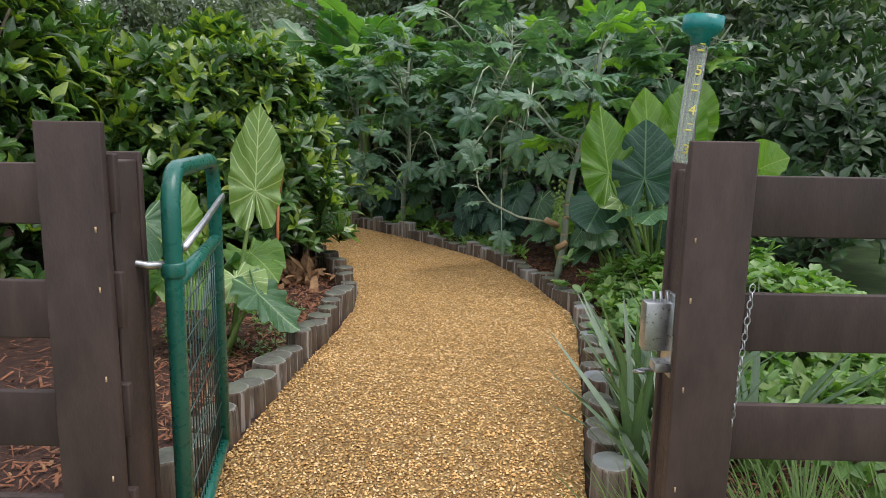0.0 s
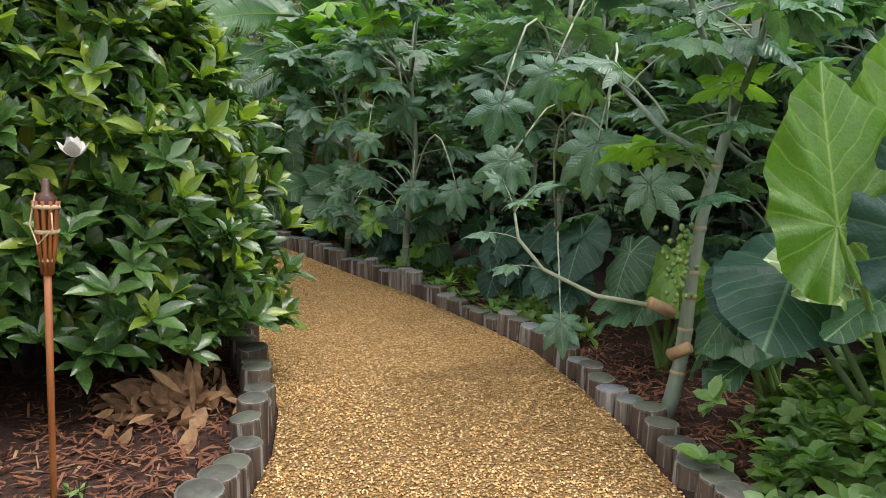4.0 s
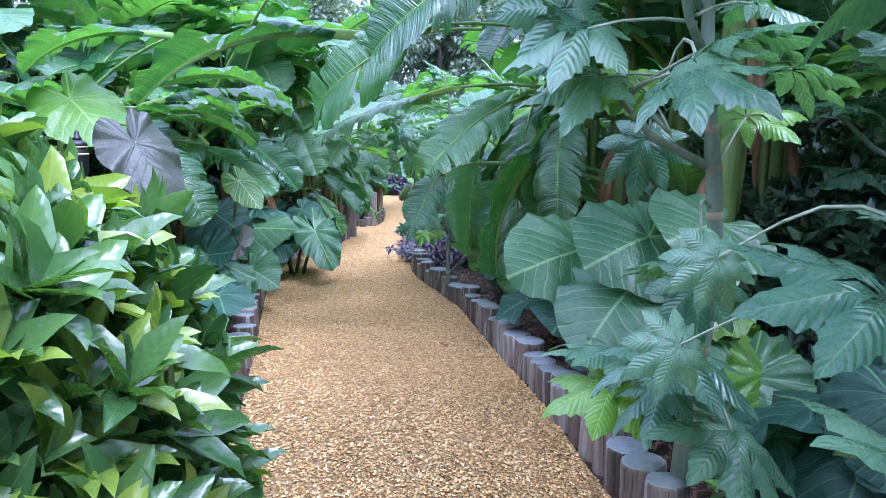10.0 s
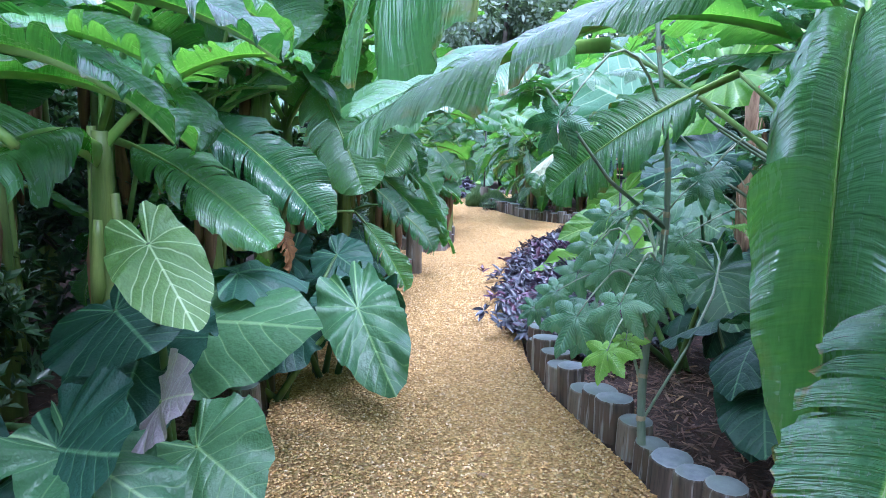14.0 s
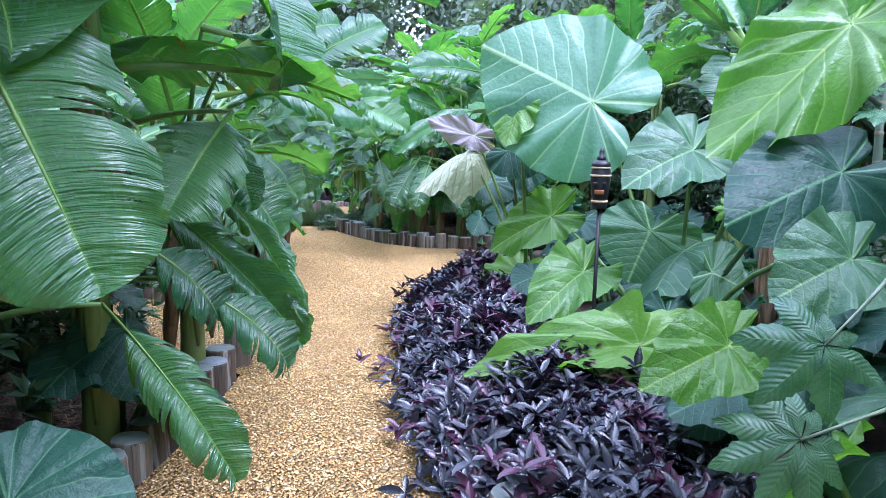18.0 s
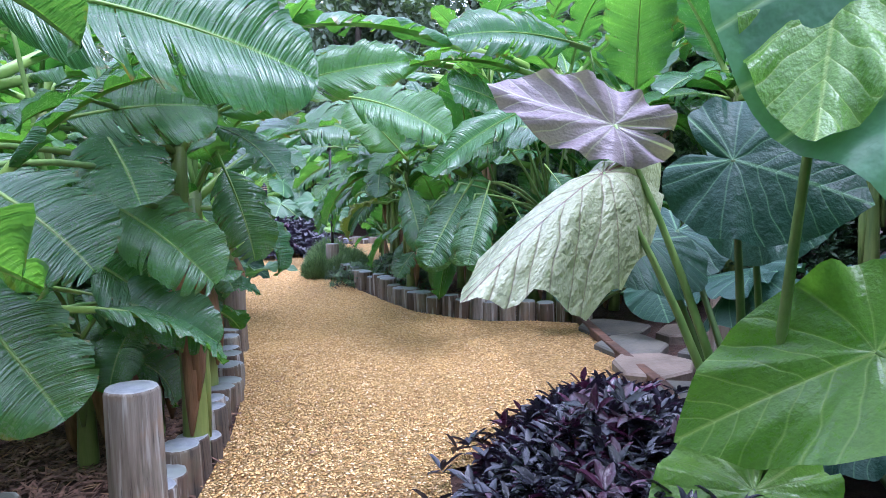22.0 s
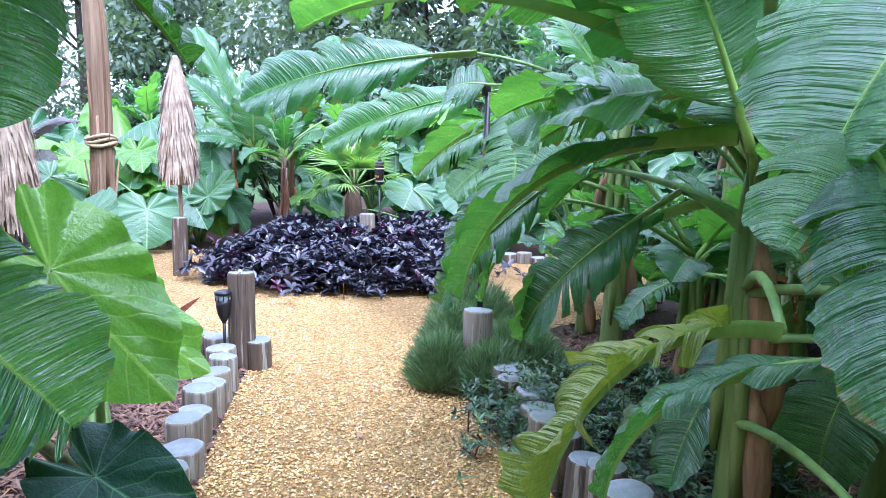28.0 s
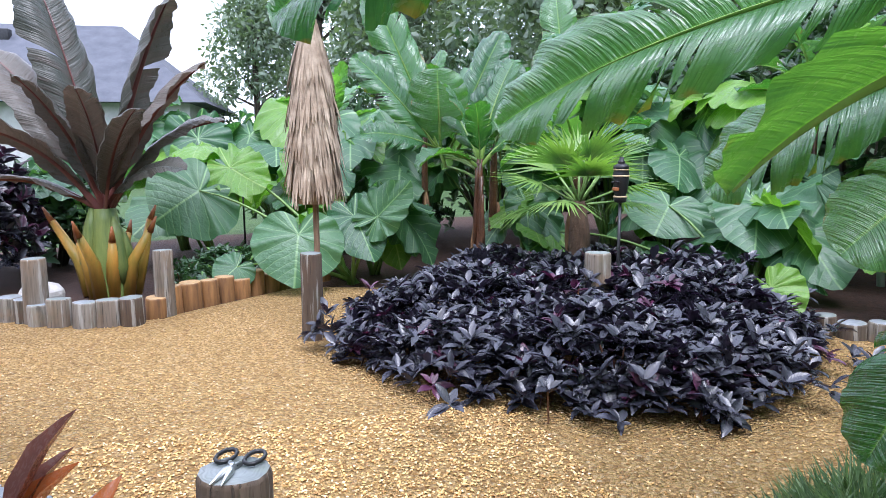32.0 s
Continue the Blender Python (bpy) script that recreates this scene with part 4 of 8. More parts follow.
def banana(x, y, h, tips=(), n=0, seed=0, reach=(1.1, 1.6), label="tall green banana plant with arching torn leaves", set_of=None, stem=M_STEMG, r=0.06, name="banana_plant", lean=(0, 0), dead=3, rise=(5, 70), wide=(0.40, 0.56)):
    """A banana: a sheathed stem with hanging dry sheaths and a crown of leaves; tips: rows of tip x, y, z, width, kind, roll."""
    q = random.Random(seed + int(x * 100) + int(y * 77))
    p = thing(name, x, y, 0, label, "banana plant", "banana plants")
    CLUMPS.append((p, x, y, h))
    zs = np.linspace(-0.05, h, 9)
    line = [(lean[0] * (max(z, 0) / h) ** 1.5 + 0.01 * math.sin(z * 5), lean[1] * (max(z, 0) / h) ** 1.5, z) for z in zs]
    shape("stem", tube(line, [r * (1.25 - 0.6 * (i / 8)) for i in range(9)], 10), stem, p)
    for i in range(4):
        w = q.uniform(0, 6.28)
        z0, z1 = q.uniform(0.1, h * 0.5), h * q.uniform(0.7, 1.02)
        pts = [(math.cos(w) * r * (1.2 - 0.45 * k) + lean[0] * ((z0 + (z1 - z0) * k) / h) ** 1.5, math.sin(w) * r * (1.2 - 0.45 * k) + lean[1] * ((z0 + (z1 - z0) * k) / h) ** 1.5, z0 + (z1 - z0) * k) for k in np.linspace(0, 1, 5)]
        shape("sheath", tube(pts, [0.01, r * 0.55, r * 0.5, r * 0.4, 0.02], 6), stem, p)
    for i in range(dead):
        w, l = q.uniform(0, 6.28), q.uniform(0.35, 0.7)
        z1 = q.uniform(0.45, 0.8) * h
        pts = [(math.cos(w) * (r + 0.05 * k + 0.03 * math.sin(3 * k)), math.sin(w) * (r + 0.05 * k), max(0.02, z1 - l * k)) for k in np.linspace(0, 1, 6)]
        shape("dry_sheath", tube(pts, [0.015, 0.035, 0.045, 0.04, 0.03, 0.008], 5), M_SHEATH, p)
    top = Vector((lean[0], lean[1], h))
    source = set_of or BAN
    for row in tips:
        tx, ty, tz, w = row[:4]
        me, tl = (BAN_Y[0] if len(row) > 4 and row[4] == "y" else source[row[4] % len(source)] if len(row) > 4 else q.choice(source))
        b = top + Vector((q.uniform(-0.02, 0.02), q.uniform(-0.02, 0.02), q.uniform(-0.12, 0.02)))
        part("leaf", me, p, m=between(tl, b, (tx - x, ty - y, tz), w, row[5] if len(row) > 5 else q.uniform(-18, 18)))
    a0 = q.uniform(0, 360)
    for i in range(n):
        az = radians(a0 + i * 137.5 + q.uniform(-15, 15))
        el = radians(rise[0] + (rise[1] - rise[0]) * (i + 0.5) / n + q.uniform(-8, 8))
        l = q.uniform(*reach)
        low = 1 - (i / max(1, n))
        k = q.choice((2, 3, 4, 6) if low > 0.6 else (1, 2, 5, 3) if low > 0.3 else (0, 1, 7))
        me, tl = source[k % len(source)]
        cut = 0.72 if k in (3, 4) else 0.85 if k in (2, 6) else 0.95
        dr = radians((18, 38, 58, 80, 104, 48, 70, 28)[k % 8] * 0.5) if source is BAN else radians(12)
        e2 = el - dr
        tip = top + Vector((math.cos(az) * math.cos(e2), math.sin(az) * math.cos(e2), math.sin(e2))) * l * cut
        tip.z = max(tip.z, 0.15)
        part("leaf", me, p, m=between(tl, top + Vector((0, 0, -0.1 * low)), tip, l * q.uniform(wide[0] * 0.85, wide[1] * 0.85), q.uniform(-20, 20)))
    return p


def ear_blade(seed, dome=0.25, droop=0.25, ruffle=0.03, cup=0.0):
    """A heart-shaped blade; the stalk joins at the origin, the tip lies at y = 1."""
    q = random.Random(seed)
    ang = np.radians([0, 8, 20, 38, 60, 85, 110, 135, 155, 170, 180])
    rad = np.array([1.0, 0.93, 0.85, 0.755, 0.66, 0.60, 0.575, 0.56, 0.50, 0.32, 0.10])
    n, rings = 72, (0.0, 0.18, 0.38, 0.56, 0.72, 0.86, 0.95, 1.0)
    verts, faces, uvs = [(0, 0, 0)], [], [(0.5, 0.5)]
    ph = q.uniform(0, 6)
    for s in rings[1:]:
        for j in range(n + 1):
            a = 2 * math.pi * j / n
            b = a if a <= math.pi else 2 * math.pi - a
            r = np.interp(b, ang, rad) * s
            x, y = r * math.sin(a), r * math.cos(a)
            z = -dome * (x * x) - droop * max(0, y) ** 2 - 0.3 * dome * min(0, y) ** 2 + cup * abs(x)
            z += ruffle * 1.25 * s ** 3 * (math.sin(11 * a + ph) + 0.6 * math.sin(17 * a + 2 * ph) + 0.25 * math.sin(29 * a + ph)) + 0.05 * s * s * math.sin(2 * a + ph) + 0.04 * s * math.sin(5 * a + 2 * ph) + 0.018 * s * s * math.sin(8 * a + 5 * s + ph)
            z += 0.10 * min(abs(x), 0.18)
            verts.append((x, y, z))
            uvs.append((0.5 + 0.5 * x, 0.5 + 0.5 * y))
    for j in range(n):
        faces.append((0, 1 + j + 1, 1 + j))
    for i in range(len(rings) - 2):
        for j in range(n):
            a, b = 1 + i * (n + 1) + j, 1 + (i + 1) * (n + 1) + j
            faces.append((a, a + 1, b + 1, b))
    tip = (0.0, 1.0, -droop)
    return verts, faces, uvs, tip


def ear_meshes(mat):
    out = []
    for i, (dome, droop, ruf, cup) in enumerate(((0.25, 0.22, 0.025, 0.0), (0.1, 0.1, 0.05, 0.12), (0.5, 0.5, 0.035, 0.0), (0.15, 0.35, 0.045, 0.2), (1.1, 0.3, 0.03, 0.0))):
        v, f, u, t = ear_blade(i * 3 + 1, dome, droop, ruf, cup)
        out.append((mesh_of("blade", v, f, mat, u), Vector(t)))
    return out


EARS = {"green": ear_meshes(L_EAR), "dark": ear_meshes(L_EARDARK), "lime": ear_meshes(L_EARLIME), "soft": ear_meshes(L_EARSOFT), "blue": ear_meshes(L_EARBLUE), "pale": ear_meshes(L_EARPALE), "mauve": ear_meshes(L_EARPURPLE), "smoke": ear_meshes(L_EARSMOKE)}


def ear_leaf(p, ox, oy, at, tip, width, tone="green", kind=None, roll=0.0, q=rnd, thick=0.014, foot=None):
    """One leaf of an elephant ear: its blade from the stalk's end to the tip, and the stalk down to the foot."""
    me, tl = EARS[tone][q.randrange(len(EARS[tone])) if kind is None else kind]
    a = Vector(at) - Vector((ox, oy, 0))
    b = Vector(tip) - Vector((ox, oy, 0))
    face = None
    if isinstance(roll, tuple):
        face, roll = (Vector(roll) - Vector(at)).normalized() + Vector((0, 0, 0.5)), 0.0
    leaf = part("leaf", me, p, m=between(tl, a, b, width, roll, face))
    f = Vector(foot) - Vector((ox, oy, 0)) if foot else Vector((q.uniform(-0.06, 0.06), q.uniform(-0.06, 0.06), -0.02))
    flat = abs(b.z - a.z) < 0.25 * (b - a).length
    mid = f.lerp(a, 0.55) + Vector((0, 0, (0.02 if flat else 0.16) * (a - f).length))
    pts = [f * (1 - t) ** 2 + mid * 2 * t * (1 - t) + a * t * t for t in np.linspace(0, 1, 8)]
    shape("stalk", tube([tuple(v) for v in pts], np.linspace(thick * 1.5, thick * 0.5, 8), 7), M_STALKD if tone == "dark" else M_STALK, p)
    return leaf


def elephant_ear(x, y, n, height, size, seed=0, tone="green", label="clump of big heart-shaped elephant ear leaves", heroes=(), facing=None, spreadout=0.5):
    """A clump of elephant ears; heroes: rows of at x, y, z, tip x, y, z, width, tone, kind, roll."""
    q = random.Random(seed * 13 + int(x * 50) + int(y * 31))
    p = thing("elephant_ear_plant", x, y, 0, label, "elephant ear", "elephant ear plants")
    for row in heroes:
        ear_leaf(p, x, y, row[0:3], row[3:6], row[6], row[7] if len(row) > 7 else tone, row[8] if len(row) > 8 else None, row[9] if len(row) > 9 else 0.0, q)
    a0 = q.uniform(0, 360) if facing is None else facing
    for i in range(n):
        az = radians(a0 + (i * 137.5 if facing is None else q.uniform(-75, 75)))
        h = height * q.uniform(0.45, 1.0)
        out = spreadout * q.uniform(0.4, 1.0) * (1.2 - 0.5 * h / height)
        at = Vector((x + math.cos(az) * out, y + math.sin(az) * out, h))
        s = size * q.uniform(0.75, 1.1)
        down = radians(q.uniform(15, 75))
        az2 = az + q.uniform(-0.5, 0.5)
        tip = at + Vector((math.cos(az2) * math.cos(down), math.sin(az2) * math.cos(down), -math.sin(down))) * s
        tip.z = max(tip.z, 0.06)
        t = q.choice(("lime", tone, tone, tone, tone)) if tone == "green" else tone
        ear_leaf(p, x, y, at, tip, s * q.uniform(0.8, 1.0), t, None, q.uniform(-25, 25), q)
    return p


def castor_leaf(seed, lobes=9):
    """A hand-shaped leaf on its stalk, whose foot lies at the origin: toothed, folded lobes grown together round the stalk's end."""
    q = random.Random(seed)
    verts, faces, uvs, mi = [], [], [], []
    c = Vector((0, 1.25, 0.12))
    half = lobes // 2
    gap = radians(152 / half)
    rows = 15
    for i in range(-half, half + 1):
        a = i * gap + q.uniform(-0.05, 0.05)
        l = (1.0, 0.95, 0.84, 0.66, 0.46)[min(abs(i) * 4 // half, 4)] * q.uniform(0.93, 1.06)
        d = Vector((math.sin(a), math.cos(a), 0))
        w = Vector((math.cos(a), -math.sin(a), 0))
        o = len(verts)
        dr, twist = q.uniform(0.18, 0.55), q.uniform(-0.25, 0.25)
        for k in range(rows):
            v = k / (rows - 1)
            blade = (0.205 if lobes > 7 else 0.235) * l * max(0.0, math.sin(math.pi * v ** 0.8)) ** 0.75
            wid = min(v * l * math.tan(gap / 2) * 1.03, blade) if v < 0.4 else blade
            tooth = 1.0 + (0.10 if k % 2 else -0.06) * (v > 0.3)
            base = c + d * (v * l) + Vector((0, 0, -dr * v ** 2.2 * l + 0.02 * math.sin(v * 9 + i)))
            for u in (-1, -0.5, 0, 0.5, 1):
                x = wid * u * (tooth if abs(u) == 1 else 1.0)
                lift = 0.34 * abs(x) - 0.9 * x * x / 0.2 * (v > 0.25) + twist * x * v
                verts.append(tuple(base + w * x + d * (0.018 * abs(u)) + Vector((0, 0, lift))))
                uvs.append((0.5 + 0.5 * u, v))
        for k in range(rows - 1):
            for j in range(4):
                faces.append((o + k * 5 + j, o + k * 5 + j + 1, o + (k + 1) * 5 + j + 1, o + (k + 1) * 5 + j))
                mi.append(0)
    sv, sf = tube([(0, 0, 0), (0, 0.4, 0.1), (0, 0.85, 0.14), tuple(c + Vector((0, 0, -0.01)))], [0.028, 0.022, 0.018, 0.016], 6)
    o = len(verts)
    verts += sv
    uvs += [(0.5, 0.5)] * len(sv)
    faces += [tuple(i + o for i in f) for f in sf]
    mi += [1] * len(sf)
    return verts, faces, uvs, mi


M_NODE = simple("pale_scar_ring", (0.28, 0.22, 0.13), (0.46, 0.38, 0.24), 20, 0.7, 0, 0.3)
CASTOR = [(lambda r: mesh_of("castor_leaf", r[0], r[1], [L_CASTOR, M_CASTEM], r[2], r[3]))(castor_leaf(i, 9 if i % 3 else 7)) for i in range(6)]
CASTOR_Y = [(lambda r: mesh_of("castor_leaf", r[0], r[1], [L_CASTORY, M_CASTEM], r[2], r[3]))(castor_leaf(i + 9, 7)) for i in range(2)]


def put_castor_leaf(p, at, way, size, q, young=False, roll=None):
    d = Vector(way).normalized()
    m = Matrix.Translation(at) @ d.to_track_quat("Y", "Z").to_matrix().to_4x4() @ Matrix.Rotation(radians(q.uniform(-25, 25) if roll is None else roll), 4, "Y") @ Matrix.Diagonal((size, size, size, 1))
    part("leaf", q.choice(CASTOR_Y if young else CASTOR), p, m=m)


def castor(x, y, h, n, seed=0, lean=(0.0, 0.0), size=(0.17, 0.30), branches=4, low=0.35, toward=None, r=0.03, heroes=(), label="tall castor bean plant with big hand-shaped leaves"):
    """A castor bean: a ringed cane with side branches and long-stalked leaves; heroes: rows of blade centre x, y, z, size."""
    q = random.Random(seed * 17 + int(x * 100) + int(y * 10))
    p = thing("castor_bean_plant", x, y, 0, label, "castor bean", "castor bean plants")
    zs = np.linspace(-0.05, h, 14)
    line = np.array([(lean[0] * z / h + 0.03 * math.sin(z * 4 + seed), lean[1] * z / h + 0.03 * math.cos(z * 3.3 + seed), z) for z in zs])
    shape("trunk", tube(line, [r * (1.15 - 0.65 * i / 13) * (1.1 if i % 2 else 1) for i in range(14)], 9), M_CANE, p)
    for i in range(2, 13):
        zz = zs[i] + q.uniform(-0.05, 0.05)
        w = [float(np.interp(zz, zs, line[:, c])) for c in range(3)]
        rr = r * (1.18 - 0.65 * i / 13)
        shape("node_ring", tube([(w[0], w[1], w[2] - 0.014), (w[0], w[1], w[2] - 0.004), (w[0], w[1], w[2] + 0.006), (w[0], w[1], w[2] + 0.012)], [rr * 0.98, rr * 1.14, rr * 1.1, rr * 0.95], 9, False), M_NODE, p)
    spots = [(line[-1], Vector((0, 0, 1)))] * 5
    for k in range(int(n * 0.4)):
        z = h * q.uniform(low, 1.0)
        w = np.array([np.interp(z, zs, line[:, c]) for c in range(3)])
        spots.append((w, None))
    for b in range(branches):
        z = h * q.uniform(0.45, 0.85)
        w = np.array([np.interp(z, zs, line[:, c]) for c in range(3)])
        az = radians(q.uniform(0, 360)) if toward is None else radians(toward + q.uniform(-80, 80))
        l = q.uniform(0.5, 1.0)
        end = w + np.array([math.cos(az) * l * 0.75, math.sin(az) * l * 0.75, l * 0.6])
        mid = (w + end) / 2 + np.array([0, 0, -0.06])
        shape("branch", tube([tuple(w), tuple(mid), tuple(end)], [r * 0.55, r * 0.45, r * 0.3], 7), M_CANE, p)
        for k in range(int(n * 0.6 / max(1, branches))):
            t = q.uniform(0.3, 1.0)
            spots.append((w * (1 - t) + end * t, None))
    for at, way in spots:
        az = radians(q.uniform(0, 360)) if toward is None or q.random() < 0.4 else radians(toward + q.uniform(-90, 90))
        el = radians(q.uniform(-15, 45) if way is None else q.uniform(25, 65))
        put_castor_leaf(p, Vector(at), (math.cos(az) * math.cos(el), math.sin(az) * math.cos(el), math.sin(el)), q.uniform(*size), q, q.random() < 0.07)
    for row in heroes:
        c = Vector(row[:3]) - Vector((x, y, 0))
        z = min(h, max(0.2, c.z - 0.05))
        at = Vector([np.interp(z, zs, line[:, k]) for k in range(3)])
        d = c - at
        size2 = row[3]
        eye = Vector(row[4]) - Vector((x, y, 0))
        z_ax = ((eye - c).normalized() + Vector((0, 0, 0.35))).normalized()
        y_ax = Vector((d.x, d.y, -0.45)).normalized() + Vector((q.uniform(-0.3, 0.3), q.uniform(-0.3, 0.3), -0.3))
        y_ax = (y_ax - y_ax.dot(z_ax) * z_ax).normalized()
        x_ax = y_ax.cross(z_ax)
        end = c - y_ax * (1.25 * size2) - z_ax * (0.12 * size2)
        z = min(h, max(0.2, end.z - 0.5 * math.hypot(end.x, end.y)))
        at = Vector([np.interp(z, zs, line[:, k]) for k in range(3)])
        mid = end - y_ax * (0.5 * (end - at).length)
        bow = [at * (1 - s) ** 2 + mid * 2 * s * (1 - s) + end * s * s for s in np.linspace(0, 1, 7)]
        shape("leaf_stalk", tube([tuple(v) for v in bow], np.linspace(0.0075, 0.028 * size2, 7), 6), M_CASTEM, p)
        m = Matrix((x_ax, y_ax, z_ax)).transposed().to_4x4() @ Matrix.Diagonal((size2, size2, size2, 1)) @ Matrix.Translation((0, -1.25, -0.12))
        part("leaf", q.choice(CASTOR_Y if len(row) > 5 else CASTOR), p, m=Matrix.Translation(c) @ m)
    return p

# ---- the fence and the gate ----


def fence(x_post, sign, label):
    """A four-board fence that runs off to one side from its gate post."""
    p = thing("board_fence", x_post, 1.62, 0, label, "fence", "fence on both sides of the gate")
    shape("post", box(-0.075 + (0.03 if sign > 0 else 0), 0.075, 0.03, 0.17, -0.1, 1.27), M_FENCE, p)
    shape("face_board", box(-0.08, 0.08, -0.022, 0.004, 0.0, 1.345 if sign > 0 else 1.365, 0.004), M_FENCE, p)
    for k in range(1, 4):
        shape("post", box(sign * 2.35 * k - 0.06, sign * 2.35 * k + 0.06, 0.03, 0.15, -0.1, 1.25), M_FENCE, p)
    for i in range(4):
        z = 0.235 + i * 0.293
        a, b = sorted((sign * 0.02, sign * 7.2))
        shape("rail", box(a, b, 0.008, 0.03, z, z + 0.15, 0.004), M_FENCE, p)
        shape("rail_end", box(-0.045 - 0.03 * sign, 0.045 - 0.05 * sign, 0.006, 0.03, z + 0.03, z + 0.175, 0.004), M_FENCE, p)
    e = 0.055 if sign > 0 else 0.0
    shape("back_board", box(-0.075 - sign * 0.035 + e, 0.045 - sign * 0.035 + e, 0.172, 0.195, 0.0, 1.29, 0.004), M_FENCE, p)
    for z in (0.45, 0.72, 0.95, 1.1):
        shape("paint_chip", box(-0.055 * sign - 0.002, -0.055 * sign + 0.002, -0.0245, -0.0225, z, z + 0.014, 0), M_ROPE, p)
    return p


fence(0.66, 1, "dark brown stained board fence with a gate post")
fence(-0.90, -1, "dark brown stained board fence beside the open gate")

gate = thing("garden_gate", -0.745, 1.80, 0, "open green tubular steel gate with wire mesh", "gate", rz=101)
gl, gh, gr = 0.80, 1.24, 0.026


def arc_frame(z_low):
    pts = [(0, 0, z_low)]
    for a in np.linspace(180, 90, 6):
        pts.append((0.11 + 0.11 * math.cos(radians(a)), 0, gh - 0.11 + 0.11 * math.sin(radians(a))))
    for a in np.linspace(90, 0, 6):
        pts.append((gl - 0.11 + 0.11 * math.cos(radians(a)), 0, gh - 0.11 + 0.11 * math.sin(radians(a))))
    pts.append((gl, 0, z_low))
    return pts


shape("frame", tube(arc_frame(0.07), gr, 12), M_GATE, gate)
shape("bottom_rail", tube([(0, 0, 0.08), (gl / 2, 0, 0.08), (gl, 0, 0.08)], gr * 0.9, 10), M_GATE, gate)
shape("middle_rail", tube([(0, 0, 0.93), (gl / 2, 0, 0.93), (gl, 0, 0.93)], gr * 0.9, 10), M_GATE, gate)
shape("latch_bar", tube([(0.0, -0.03, 1.03), (gl / 2, -0.03, 1.06), (gl, -0.03, 1.10)], 0.011, 8), M_ZINC, gate, "zinc latch bar")
shape("hook", tube([(0.0, 0.0, 0.985), (-0.02, 0.06, 0.985), (-0.03, 0.09, 0.995), (-0.03, 0.10, 1.0)], [0.012, 0.011, 0.01, 0.006], 8), M_ZINC, gate, "zinc hook")
shape("clamp", lathe([(0.031, 0.95), (0.033, 0.955), (0.033, 0.985), (0.031, 0.99)], 14), M_GATE, gate)
for i in range(7):
    z = 0.15 + i * 0.115
    shape("mesh_wire", tube([(0, 0, z), (gl, 0, z)], 0.0028, 5), M_WIRE, gate)
for i in range(15):
    x = 0.05 + i * 0.05
    shape("mesh_wire", tube([(x, 0.004, 0.08), (x, 0.004, 0.93)], 0.0024, 5), M_WIRE, gate)

latch = thing("gate_latch", 0.585, 1.70, 0.80, "galvanised steel gate latch box on the post", "latch")
shape("box", box(-0.06, 0.012, -0.02, 0.03, 0.0, 0.13, 0.004), M_ZINC, latch)
shape("plate", box(0.008, 0.02, -0.03, 0.05, -0.07, 0.15, 0.002), M_ZINC, latch)
shape("lip", box(-0.03, 0.012, -0.03, 0.02, -0.055, -0.03, 0.002), M_ZINC, latch)
shape("loop", tube([(-0.05, -0.01, -0.062), (-0.075, 0.0, -0.062), (-0.05, 0.015, -0.062), (0.0, 0.01, -0.062)], 0.005, 7), M_ZINC, latch)
for i in range(3):
    shape("fork", tube([(-0.035 + 0.018 * i, 0.0, 0.12), (-0.035 + 0.018 * i, 0.006, 0.155)], 0.005, 7), M_ZINC, latch)

chain = thing("chain", 0.755, 1.60, 0.62, "thin steel chain hanging beside the fence post", "chain")
for i in range(18):
    pts = [(0.007 * math.cos(w), 0, 0.012 * math.sin(w)) for w in np.linspace(0, 2 * math.pi, 9)]
    shape("link", tube(pts, 0.0019, 5, False), M_ZINC, chain, m=pose(-0.0012 * i, 0, 0.37 - i * 0.0205, 0, 4, 90 * (i % 2)))

gauge = thing("rain_gauge", 0.578, 1.665, 1.29, "clear tube rain gauge with a teal funnel on the fence post", "rain gauge")
k = Nodes("clear_plastic")
k.b.inputs["Transmission Weight"].default_value, k.b.inputs["Roughness"].default_value, k.b.inputs["IOR"].default_value = 0.85, 0.1, 1.12
k.put(k.b.inputs["Base Color"], k.mix(k.remap(k.noise(60.0), 0.4, 0.7), (0.92, 0.95, 0.94), (0.78, 0.83, 0.81)))
k.bump(k.noise(90.0, 2.0), 0.3, 0.002)
gt = pose(0, 0, 0, 0, 5, 0) @ Matrix.Diagonal((0.86, 0.86, 0.78, 1))
clear = shape("tube", lathe([(0.019, 0.0), (0.021, 0.01), (0.0245, 0.36)], 18), k.m, gauge, "clear plastic tube with droplets", gt)
clear.visible_shadow = False
shape("funnel", lathe([(0.026, 0.36), (0.028, 0.385), (0.05, 0.40), (0.055, 0.412), (0.056, 0.445), (0.052, 0.445), (0.048, 0.41), (0.02, 0.395)], 22), M_TEAL, gauge, "teal plastic funnel", gt)
